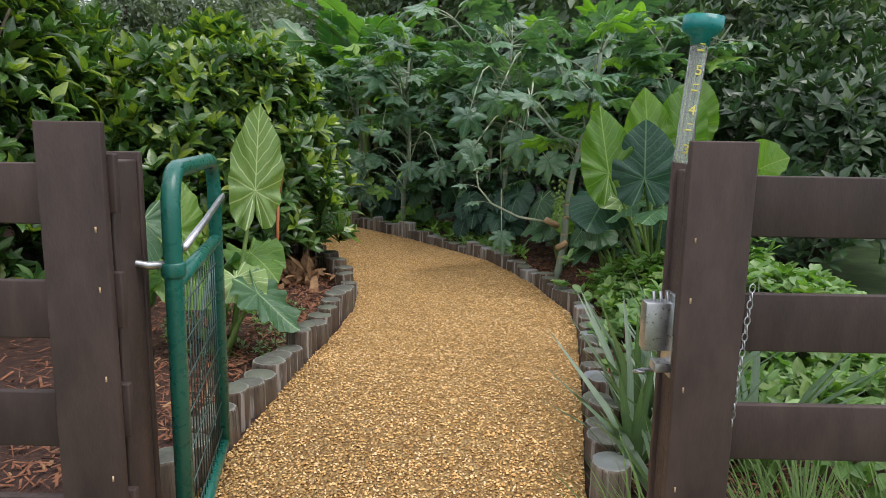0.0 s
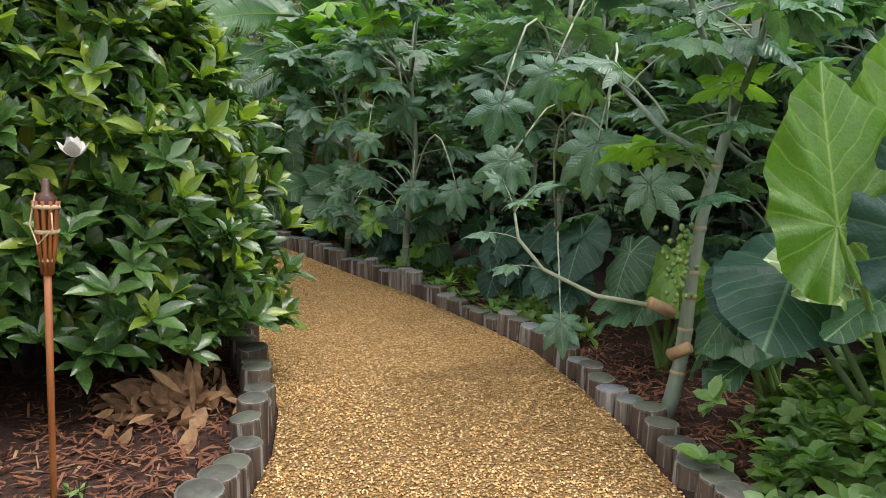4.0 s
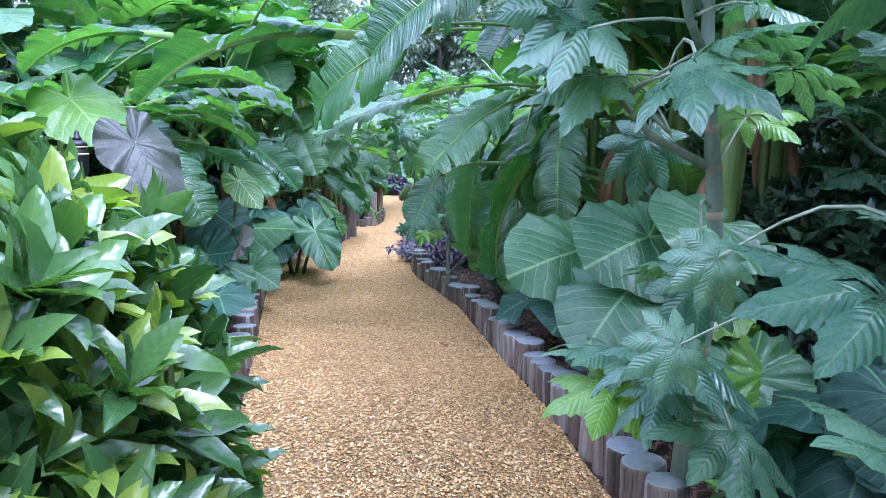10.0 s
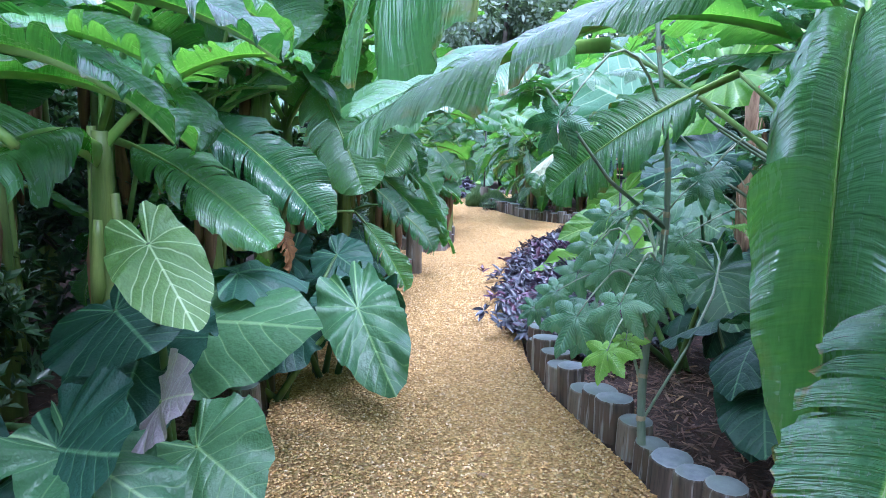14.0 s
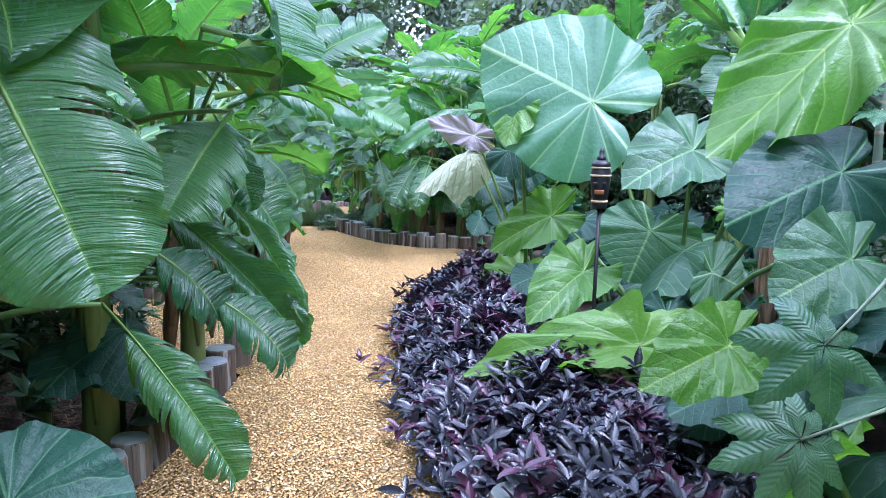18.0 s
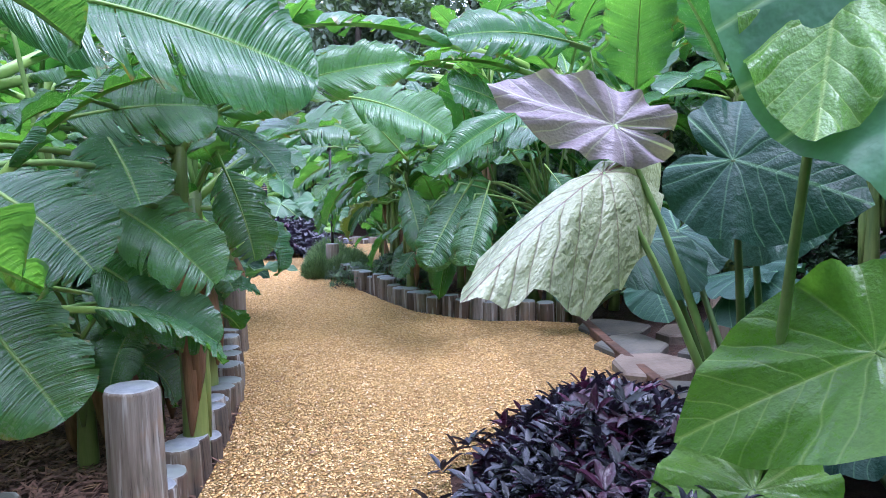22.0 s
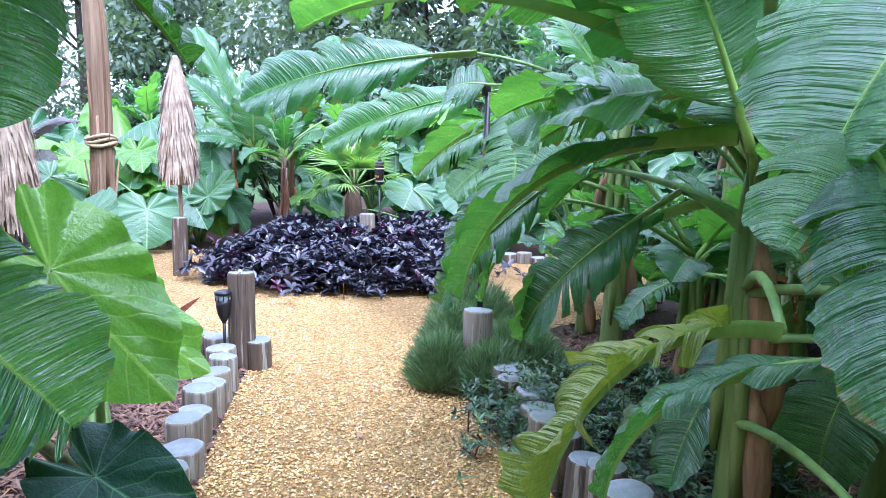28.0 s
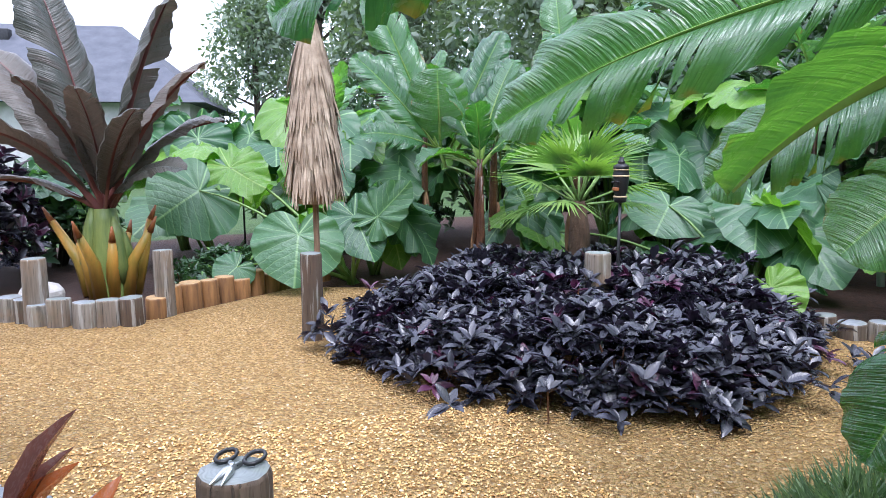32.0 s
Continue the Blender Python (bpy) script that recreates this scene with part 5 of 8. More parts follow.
for z, text in ((0.045, "3"), (0.165, "4"), (0.285, "5")):
    c = bpy.data.curves.new("number", "FONT")
    c.body, c.size, c.align_x = text, 0.042, "CENTER"
    c.extrude = 0.0006
    tmp = new("number_curve", c)
    dg = bpy.context.evaluated_depsgraph_get()
    me = bpy.data.meshes.new_from_object(tmp.evaluated_get(dg))
    bpy.data.objects.remove(tmp)
    me.materials.clear()
    me.materials.append(M_YELLOW)
    part("number", me, clear, "yellow number", pose(0, -0.0265, z - 0.015, 90, 0, 0))
    shape("tick", box(-0.012, 0.006, -0.0262, -0.0242, z + 0.055, z + 0.060, 0), M_YELLOW, clear, "yellow tick")
    shape("tick", box(-0.007, 0.007, -0.0262, -0.0242, z + 0.075, z + 0.078, 0), M_YELLOW, clear, "yellow tick")

# ---- torches, umbrellas, posts ----


def tiki_torch(x, y, top, lean=(0, 0), label="black metal tiki torch on a thin pole", head=0.30, bamboo=False, body=None):
    p = thing("tiki_torch", x, y, 0, label, "tiki torch", "tiki torches")
    b = top - head
    tilt = pose(0, 0, 0, lean[1], lean[0], 0)
    if bamboo:
        shape("pole", tube([(0, 0, -0.05), (0.004, 0, 0.25), (0, 0.003, 0.5), (0, 0, b + 0.06)], [0.011, 0.010, 0.011, 0.012], 9), M_BAMBOO, p, m=tilt)
        for i in range(10):
            w = 2 * math.pi * i / 10
            shape("slat", tube([(0.012 * math.cos(w), 0.012 * math.sin(w), b), (0.024 * math.cos(w), 0.024 * math.sin(w), b + 0.09), (0.030 * math.cos(w), 0.030 * math.sin(w), b + 0.2), (0.036 * math.cos(w), 0.036 * math.sin(w), b + 0.235)], 0.006, 5), M_BAMBOO, p, m=tilt)
        for z, r in ((0.04, 0.020), (0.13, 0.032), (0.21, 0.038)):
            shape("binding", lathe([(r, b + z), (r + 0.003, b + z + 0.006), (r, b + z + 0.014)], 14), M_ROPE, p, m=tilt)
        shape("canister", lathe([(0.022, b + 0.12), (0.028, b + 0.22), (0.030, b + 0.25), (0.012, b + 0.265), (0.012, b + 0.30), (0.006, b + 0.305)], 14), M_TIKI, p, m=tilt)
        shape("cord", tube([(0.03, -0.02, b + 0.2), (0.04, -0.03, b + 0.15), (0.0, -0.045, b + 0.1), (-0.035, -0.03, b + 0.16), (-0.02, -0.02, b + 0.26)], 0.003, 5), M_ROPE, p, m=tilt)
        return p
    shape("pole", tube([(0, 0, -0.05), (0, 0, b * 0.5), (0, 0, b + 0.01)], 0.0105, 9), M_BLACK, p, m=tilt)
    hd = shape("head", lathe([(0.012, b), (0.036, b + 0.008), (0.040, b + 0.03), (0.034, b + 0.05), (0.042, b + 0.07), (0.050, b + 0.15), (0.050, b + 0.19), (0.044, b + 0.205), (0.05, b + 0.22), (0.046, b + 0.235), (0.02, b + 0.25)], 18), body or M_BLACK, p, m=tilt)
    shape("cap", lathe([(0.022, b + 0.245), (0.024, b + 0.26), (0.014, b + 0.268), (0.013, b + 0.29), (0.007, b + head)], 14), M_BLACK, hd)
    for z, r in ((0.035, 0.041), (0.205, 0.047), (0.165, 0.052)):
        shape("band", lathe([(r, b + z), (r + 0.002, b + z + 0.005), (r, b + z + 0.011)], 18), M_ROPE, hd)
    for s in (-1, 1):
        shape("carved_eye", box(s * 0.022 - 0.011, s * 0.022 + 0.011, -0.052, -0.044, b + 0.125, b + 0.138, 0.003), M_BLACK, hd)
    shape("carved_mouth", box(-0.024, 0.024, -0.05, -0.040, b + 0.078, b + 0.1, 0.004), M_BAMBOO, hd)
    return p


tiki_torch(-1.28, 4.95, 1.19, (2, -2), "orange bamboo torch leaning in the mulch bed", bamboo=True)
tiki_torch(1.10, 3.42, 1.31, (6, 0), "brown carved tiki torch on a black pole among herbs", 0.31, body=M_TIKI)
tiki_torch(-4.53, 9.965, 1.36, (-1, 1), "black tiki torch beside the elephant ears", 0.30)
tiki_torch(-4.86, 15.77, 1.36, (0, 1), "black and gold tiki torch above purple foliage", 0.31)
tiki_torch(-12.85, 25.08, 1.16, (0, 0), "black tiki torch among black-purple foliage", 0.27)
tiki_torch(-17.1, 24.1, 1.2, (0, 0), "black tiki torch in front of elephant ears", 0.27)

for px, py, h in ((1.55, 4.3, 1.5),):
    pl = thing("metal_pole", px, py, 0, "dark thin metal pole standing among the plants", "pole", "metal poles")
    shape("shaft", tube([(0, 0, -0.1), (0, 0, h * 0.5), (0.01, 0, h)], 0.022 if h > 1.6 else 0.014, 10), M_BLACK, pl)
    shape("cap", lathe([(0.024, h), (0.025, h + 0.01), (0.01, h + 0.018)], 10), M_BLACK, pl)

solar = thing("solar_torch_light", -11.40, 22.03, 0, "black plastic solar torch light beside the post", "garden light")
shape("stake", tube([(0, 0, -0.05), (0, 0, 0.12), (0, 0, 0.30)], [0.008, 0.008, 0.010], 8), M_BLACK, solar)
shape("cup", lathe([(0.010, 0.285), (0.018, 0.30), (0.034, 0.335), (0.043, 0.385), (0.045, 0.425), (0.040, 0.425), (0.036, 0.38)], 18), M_BLACK, solar)
k2 = simple("frosted_lens", (0.16, 0.20, 0.22), (0.30, 0.35, 0.38), 40, 0.25)
shape("lens", lathe([(0.030, 0.345), (0.0405, 0.39), (0.0415, 0.425), (0.040, 0.452), (0.03, 0.453)], 16), k2, solar, "grey frosted lens")
for i in range(10):
    w = 2 * math.pi * i / 10
    shape("rib", tube([(0.046 * math.cos(w), 0.046 * math.sin(w), 0.42), (0.047 * math.cos(w), 0.047 * math.sin(w), 0.455)], 0.0035, 5), M_BLACK, solar)
shape("lid", lathe([(0.047, 0.452), (0.050, 0.458), (0.049, 0.468), (0.036, 0.474), (0.01, 0.476)], 18), M_BLACK, solar)

solar2 = thing("solar_stake_light", -10.0, 20.55, 0, "small black stake light in the mulch", "garden light")
shape("stake", tube([(0, 0, -0.05), (0, 0, 0.2)], 0.008, 8), M_BLACK, solar2)
shape("cap", lathe([(0.02, 0.2), (0.045, 0.215), (0.045, 0.228), (0.01, 0.24)], 14), M_BLACK, solar2)

snips = thing("scissors", -11.37, 22.13, 0.572, "garden snips with black handles lying on the post", "scissors", rz=48)
for s in (-1, 1):
    loop = [(s * (0.032 + 0.02 * math.cos(w)), 0.045 + 0.032 * math.sin(w), 0.008) for w in np.linspace(0, 2 * math.pi, 13)]
    shape("handle", tube(loop, 0.0048, 6, False), M_BLACK, snips)
    shape("blade", tube([(s * 0.012, 0.02, 0.006), (-s * 0.006, -0.02, 0.006), (-s * 0.012, -0.075, 0.005)], [0.006, 0.009, 0.0015], 6), M_ZINC, snips)
shape("pivot", lathe([(0.007, 0.0), (0.007, 0.014), (0.004, 0.016)], 10), M_ZINC, snips)


def umbrella(x, y, z0, z1, r, label):
    """A closed thatched umbrella: a pole and hanging layers of straw."""
    p = thing("thatched_umbrella", x, y, 0, label, "umbrella", "closed thatched umbrellas")
    shape("pole", tube([(0, 0, -0.05), (0, 0, 0.6), (0, 0, z1)], 0.02, 10), M_POLE, p)
    shape("core", lathe([(r * 0.8, z0 + 0.04), (r * 0.85, z0 + 0.3), (r * 0.66, z0 + (z1 - z0) * 0.6), (r * 0.3, z1 - 0.12), (0.02, z1)], 14, 0.05), M_THATCH, p)
    blade = ([(-0.5, 0, 0), (0.5, 0, 0), (-0.4, 0.5, 0.1), (0.4, 0.5, 0.1), (-0.1, 1, 0.02), (0.1, 1, 0.02)], [(0, 1, 3, 2), (2, 3, 5, 4)], [(0, 0), (1, 0), (0, 0.5), (1, 0.5), (0.4, 1), (0.6, 1)])
    g = np.random.default_rng(int(abs(x) * 10))
    for k in range(5):
        n = 420
        top = z0 + (z1 - z0) * (0.30 + 0.17 * k) + g.normal(0, 0.03, n)
        top = np.minimum(top, z1 - 0.02)
        w = g.uniform(0, 6.28, n)
        f = (top - z0) / (z1 - z0)
        rr = r * np.interp(f, [0, 0.3, 0.6, 0.85, 1], [0.92, 0.92, 0.80, 0.55, 0.14])
        out = np.column_stack([np.cos(w), np.sin(w), np.zeros(n)])
        pts = out * rr[:, None] + np.column_stack([np.zeros(n), np.zeros(n), top])
        d = out * g.uniform(0.02, 0.22, n)[:, None] + np.column_stack([g.normal(0, 0.06, n), g.normal(0, 0.06, n), -np.ones(n)])
        part("thatch_layer", many("thatch_layer", blade, frames(pts, d, out, g.uniform(0.012, 0.040, n), g.uniform(0.20, 0.34, n), 0.05), M_THATCH), p)
    return p


umbrella(-14.16, 23.6, 0.84, 2.11, 0.150, "closed tan thatched umbrella beside a wooden post")
umbrella(-12.78, 21.5, 0.74, 1.85, 0.165, "closed tan thatched umbrella behind a brown pole")


def rough_pole(x, y, h, r, lean, label):
    p = thing("wooden_pole", x, y, 0, label, "pole", "stripped poles")
    zs = np.linspace(-0.1, h, 12)
    line = [(lean[0] * z / h + 0.012 * math.sin(z * 5), lean[1] * z / h, z) for z in zs]
    shape("shaft", tube(line, [r * (1.1 - 0.2 * i / 11) * (1 + 0.05 * math.sin(i * 2.3)) for i in range(12)], 10), M_POLE, p)
    for i in range(16):
        w = i * 0.393 + rnd.uniform(-0.15, 0.15)
        a = rnd.randint(0, 5)
        b = a + rnd.randint(3, 6)
        flare = rnd.uniform(0.0, 0.035)
        run = [(q[0] + (r * 0.92 + flare * (k == min(b, 12) - a - 1)) * math.cos(w + 0.05 * k), q[1] + (r * 0.92 + flare * (k == min(b, 12) - a - 1)) * math.sin(w + 0.05 * k), q[2]) for k, q in enumerate(line[a:min(b, 12)])]
        shape("bark_strip", tube(run, np.linspace(rnd.uniform(0.009, 0.019), 0.004, len(run)), 5), M_SHEATH if i % 3 == 0 else M_POLE, p)
    z = h * 0.56
    cx, cy = lean[0] * z / h, lean[1] * z / h
    for i in range(3):
        ring = [(cx + (r + 0.014) * math.cos(w), cy + (r + 0.014) * math.sin(w), z + 0.017 * i + 0.012 * math.sin(w * 2 + i)) for w in np.linspace(0, 6.28, 13)]
        shape("tie", tube(ring, 0.010, 6, False), M_ROPE, p)


rough_pole(-11.62, 21.5, 2.3, 0.056, (-0.02, 0.0), "rough brown stripped pole bound with raffia")
rough_pole(-3.97, 16.38, 2.2, 0.055, (0.02, -0.35), "rough brown stripped pole leaning among leaves")
dark = thing("dark_pole", -10.27, 22.98, 0, "slim dark wooden pole among banana leaves", "pole")
shape("shaft", tube([(0, 0, -0.05), (0.004, 0, 0.8), (0.012, 0, 1.62)], [0.021, 0.019, 0.017], 10), M_BLACK, dark)
shape("cap", lathe([(0.002, 1.60), (0.026, 1.60), (0.026, 1.66), (0.018, 1.675), (0.001, 1.675)], 12), M_BLACK, dark)

rock = thing("rock", -16.25, 22.12, 0, "pale rough stone in the mulch bed", "rock")
bm = bmesh.new()
bmesh.ops.create_icosphere(bm, subdivisions=3, radius=0.15)
for v in bm.verts:
    v.co *= 1 + 0.35 * noise.noise(v.co * 9)
    v.co.z = v.co.z * 0.8 + 0.08
me = bpy.data.meshes.new("stone")
bm.to_mesh(me)
bm.free()
me.materials.append(M_ROCK)
part("stone", me, rock)

# ---- shrubs and beds ----
LEAF = ([(0, 0, 0), (-0.32, 0.22, 0.05), (0.32, 0.22, 0.05), (0, 0.25, -0.02), (-0.42, 0.55, 0.04), (0.42, 0.55, 0.04), (0, 0.58, -0.05), (-0.2, 0.86, -0.03), (0.2, 0.86, -0.03), (0, 0.86, -0.1), (0, 1.0, -0.16)],
        [(0, 3, 1, 1), (0, 2, 3, 3), (1, 3, 6, 4), (3, 2, 5, 6), (4, 6, 9, 7), (6, 5, 8, 9), (7, 9, 10, 10), (9, 8, 10, 10)],
        [(0.5, 0), (0, 0.22), (1, 0.22), (0.5, 0.25), (0, 0.55), (1, 0.55), (0.5, 0.58), (0.1, 0.86), (0.9, 0.86), (0.5, 0.86), (0.5, 1)])
LEAF3 = (LEAF[0], [(0, 3, 1), (0, 2, 3), (1, 3, 4), (3, 6, 4), (3, 2, 6), (2, 5, 6), (4, 6, 7), (6, 9, 7), (6, 5, 9), (5, 8, 9), (7, 9, 10), (9, 8, 10)], LEAF[2])
SMALL = ([(0, 0, 0), (-0.35, 0.5, 0.06), (0, 0.5, -0.04), (0.35, 0.5, 0.06), (0, 1, -0.1)], [(0, 2, 1), (0, 3, 2), (1, 2, 4), (2, 3, 4)], [(0.5, 0), (0, 0.5), (0.5, 0.5), (1, 0.5), (0.5, 1)])
BLADE = ([(-0.5, 0, 0), (0.5, 0, 0), (-0.4, 0.5, 0.0), (0.4, 0.5, 0.0), (0, 1, -0.12)], [(0, 1, 3), (0, 3, 2), (2, 3, 4)], [(0, 0), (1, 0), (0, 0.5), (1, 0.5), (0.5, 1)])


def whorls(g, centres, outs, per, length, width, open_deg=(25, 85)):
    """Leaves in rosettes: matrices for per leaves round each centre."""
    n = len(centres)
    c = np.repeat(centres, per, axis=0)
    o = np.repeat(outs / np.linalg.norm(outs, axis=1, keepdims=True), per, axis=0)
    ref = np.where(np.abs(o[:, 2:3]) < 0.9, np.array([[0, 0, 1.0]]), np.array([[1.0, 0, 0]]))
    a = np.cross(o, ref)
    a /= np.linalg.norm(a, axis=1, keepdims=True)
    b = np.cross(o, a)
    w = np.tile(np.arange(per) * 2.4, n) + np.repeat(g.uniform(0, 6.28, n), per) + g.normal(0, 0.2, n * per)
    op = np.radians(g.uniform(open_deg[0], open_deg[1], n * per))
    radial = a * np.cos(w)[:, None] + b * np.sin(w)[:, None]
    d = o * np.cos(op)[:, None] + radial * np.sin(op)[:, None]
    up = o * np.sin(op)[:, None] - radial * np.cos(op)[:, None]
    l = g.uniform(*length, n * per)
    return frames(c - o * g.uniform(0, 0.03, (n * per, 1)), d, up, l * width, l, l)


def glossy_bush(x, y, rx, ry, h, count, seed, label, mats=None, length=(0.11, 0.20), width=0.46, template=None, name="evergreen_shrub", lit=0.42):
    """A dense evergreen shrub: rosettes of glossy leaves over stems, young tips in yellow-green, coloured as if sunlit.
    """
    g = np.random.default_rng(seed)
    p = thing(name, x, y, 0, label, "shrub", name.replace("_", " ") + "s")
    u = g.normal(0, 1, (count, 3))
    u /= np.linalg.norm(u, axis=1, keepdims=True)
    low = g.uniform(0.02, 1, count) ** 0.7
    depth = g.uniform(0.62, 1.0, count) ** 0.5
    lump = 1 + 0.16 * np.sin(u[:, 0] * 5 + seed) * np.sin(u[:, 1] * 4.3) + 0.1 * np.sin(u[:, 2] * 9 + 2 * seed)
    c = np.column_stack([u[:, 0] * rx, u[:, 1] * ry, np.abs(u[:, 2])]) * (depth * lump)[:, None]
    side = np.hypot(u[:, 0], u[:, 1])
    c[:, 2] = 0.12 + (h - 0.12) * np.clip(np.where(side > 0.75, low * 0.85, np.abs(u[:, 2]) * depth * lump), 0.02, 1.1)
    shrink = np.sqrt(np.clip(1 - (c[:, 2] / (h * 1.08)) ** 2.6, 0.05, 1))
    c[:, 0] *= np.where(side > 0.75, shrink, 1)
    c[:, 1] *= np.where(side > 0.75, shrink, 1)
    outs = np.column_stack([u[:, 0], u[:, 1], 0.9 + g.uniform(-0.3, 0.6, count)])
    m = whorls(g, c, outs, 8, length, width, (14, 78))
    # Sunlit outer tips are put into the colour: second material, more towards the top.
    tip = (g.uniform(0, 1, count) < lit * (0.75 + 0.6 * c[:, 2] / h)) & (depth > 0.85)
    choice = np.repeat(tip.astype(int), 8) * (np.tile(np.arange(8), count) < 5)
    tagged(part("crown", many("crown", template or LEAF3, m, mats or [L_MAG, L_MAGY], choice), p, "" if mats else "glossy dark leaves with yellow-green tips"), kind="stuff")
    for i in range(10):
        w = g.uniform(0, 6.28)
        e = (math.cos(w) * rx * 0.75, math.sin(w) * ry * 0.75, h * g.uniform(0.4, 0.85))
        shape("stem", tube([(0.1 * math.cos(w), 0.1 * math.sin(w), -0.03), (e[0] * 0.4, e[1] * 0.4, e[2] * 0.5), e], [0.03, 0.02, 0.008], 6), M_BARK, p)
    return p


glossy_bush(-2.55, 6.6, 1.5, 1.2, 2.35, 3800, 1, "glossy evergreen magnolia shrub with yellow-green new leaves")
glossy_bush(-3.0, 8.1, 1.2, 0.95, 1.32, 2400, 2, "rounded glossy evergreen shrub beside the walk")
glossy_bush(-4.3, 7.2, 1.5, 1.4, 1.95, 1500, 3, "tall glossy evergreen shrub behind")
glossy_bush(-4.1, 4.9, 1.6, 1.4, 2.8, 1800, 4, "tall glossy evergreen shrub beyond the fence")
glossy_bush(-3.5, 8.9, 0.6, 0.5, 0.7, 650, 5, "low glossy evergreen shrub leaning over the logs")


M_PETAL = simple("white_petal", (0.72, 0.70, 0.62), (0.82, 0.81, 0.76), 12, 0.45, 0, 0.1)
bloom = thing("magnolia_flower", -1.56, 5.66, 1.22, "open white magnolia flower on the shrub", "flower")
for i in range(7):
    tilt = 35 + 30 * (i % 2)
    part("petal", mesh_of("petal", [(a * 0.075, b * 0.085, 0.03 * b * b + c * 0.05) for a, b, c in LEAF3[0]], LEAF3[1], M_PETAL, LEAF3[2]), bloom, m=pose(0, 0, 0.02, 0, 0, i * 51) @ pose(0, 0.008, 0, tilt, 0, 0))
shape("twig", tube([(-0.16, 0.16, -0.14), (-0.06, 0.06, -0.04), (0, 0, 0.02)], [0.010, 0.008, 0.006], 6), M_BARK, bloom, "brown twig")


def leafy_bed(name, outline, h, count, per, length, mats, seed, label, category, template=LEAF3, width=0.5, lit=0.2, over=0.12):
    """A bed of low foliage: rosettes on a mounded surface, spilling over its outline."""
    g = np.random.default_rng(seed)
    q = np.asarray(outline, float)
    lo, hi = q.min(axis=0) - over, q.max(axis=0) + over
    pts = np.column_stack([g.uniform(lo[0], hi[0], count * 4), g.uniform(lo[1], hi[1], count * 4)])
    pts = pts[inside(outline, pts)][:count]
    d = np.full(len(pts), 9.0)
    for a, b in zip(q, np.roll(q, -1, axis=0)):
        t = np.clip(((pts - a) @ (b - a)) / ((b - a) @ (b - a) + 1e-9), 0, 1)
        d = np.minimum(d, np.linalg.norm(pts - (a + t[:, None] * (b - a)), axis=1))
    wild = g.normal(0, 0.06, pts.shape) * (g.uniform(0, 1, (len(pts), 1)) < 0.5)
    z = h * np.clip(d / 0.55, 0.0, 1) ** 0.6 * (0.85 + 0.2 * np.sin(pts[:, 0] * 6) * np.sin(pts[:, 1] * 5)) * g.uniform(0.72, 1.08, len(pts)) + 0.04
    c = q.mean(axis=0)
    outs = np.column_stack([(pts - c) * 0.35 * (1 - np.clip(d / 0.5, 0, 1))[:, None], np.full(len(pts), 1.0)]) + g.normal(0, 0.25, (len(pts), 3))
    outs[:, 2] = np.abs(outs[:, 2]) + 0.3
    pts = pts + wild * (1 + 1.4 * (np.sin(pts[:, :1] * 7 + seed) > 0.4))
    m = whorls(g, np.column_stack([pts - c, z]), outs, per, length, width, (35, 100))
    choice = np.repeat((g.uniform(0, 1, len(pts)) < lit).astype(int), per)
    p = thing(name, c[0], c[1], 0, label, category)
    tagged(part("foliage", many("foliage", template, m, mats, choice), p), kind="stuff")
    k = 160
    sel = g.integers(0, len(pts), k)
    stems = ([(-1, 0, 0), (1, 0, 0), (0, 0, 1), (-1, 1, 0), (1, 1, 0), (0, 1, 1)], [(0, 1, 4), (0, 4, 3), (1, 2, 5), (1, 5, 4), (2, 0, 3), (2, 3, 5)], [(0.5, 0.5)] * 6)
    base = np.column_stack([pts[sel] - c, np.zeros(k)])
    dirs = np.column_stack([g.normal(0, 0.08, (k, 2)), np.maximum(z[sel], 0.08)])
    part("undergrowth", many("undergrowth", stems, frames(base, dirs, np.tile([1.0, 0, 0], (k, 1)), 0.006, np.maximum(z[sel], 0.08), 0.006), M_TIKI), p, "dark stems")["kind"] = "stuff"
    return p


BED = [(-13.5, 23.4), (-13.0, 23.5), (-12.5, 23.65), (-12.1, 23.95), (-11.62, 24.25), (-11.65, 25.0), (-11.85, 25.7), (-12.3, 26.4), (-13.6, 26.7), (-14.7, 25.4), (-14.1, 23.8)]
leafy_bed("black_foliage_bed", BED, 0.42, 3400, 7, (0.06, 0.125), [L_BLACK, L_PURPLE], 3, "mounded bed of black-purple leafy foliage", "bedding plants", lit=0.06)
MOUND = [(-4.75, 13.98), (-4.98, 14.15), (-5.3, 14.62), (-5.6, 15.05), (-5.9, 15.75), (-6.15, 16.3), (-6.45, 17.4), (-6.62, 18.0), (-6.5, 18.7), (-6.3, 19.1), (-5.85, 19.0), (-5.4, 18.2), (-5.0, 16.6), (-4.3, 15.6), (-4.15, 14.7), (-4.25, 14.05)]
leafy_bed("purple_foliage_mound", MOUND, 0.36, 3200, 7, (0.055, 0.115), [L_BLACK, L_PURPLE], 4, "low mound of dark purple shiny foliage", "bedding plants", width=0.42, lit=0.24)
leafy_bed("herb_patch", [(1.15, 3.5), (1.2, 5.4), (1.6, 6.2), (2.6, 6.3), (3.1, 4.6), (2.4, 3.4)], 0.5, 1500, 6, (0.05, 0.115), [L_HERB, L_GRASS], 5, "bright green tomato-like herbs behind the logs", "herbs", width=0.8, lit=0.25)
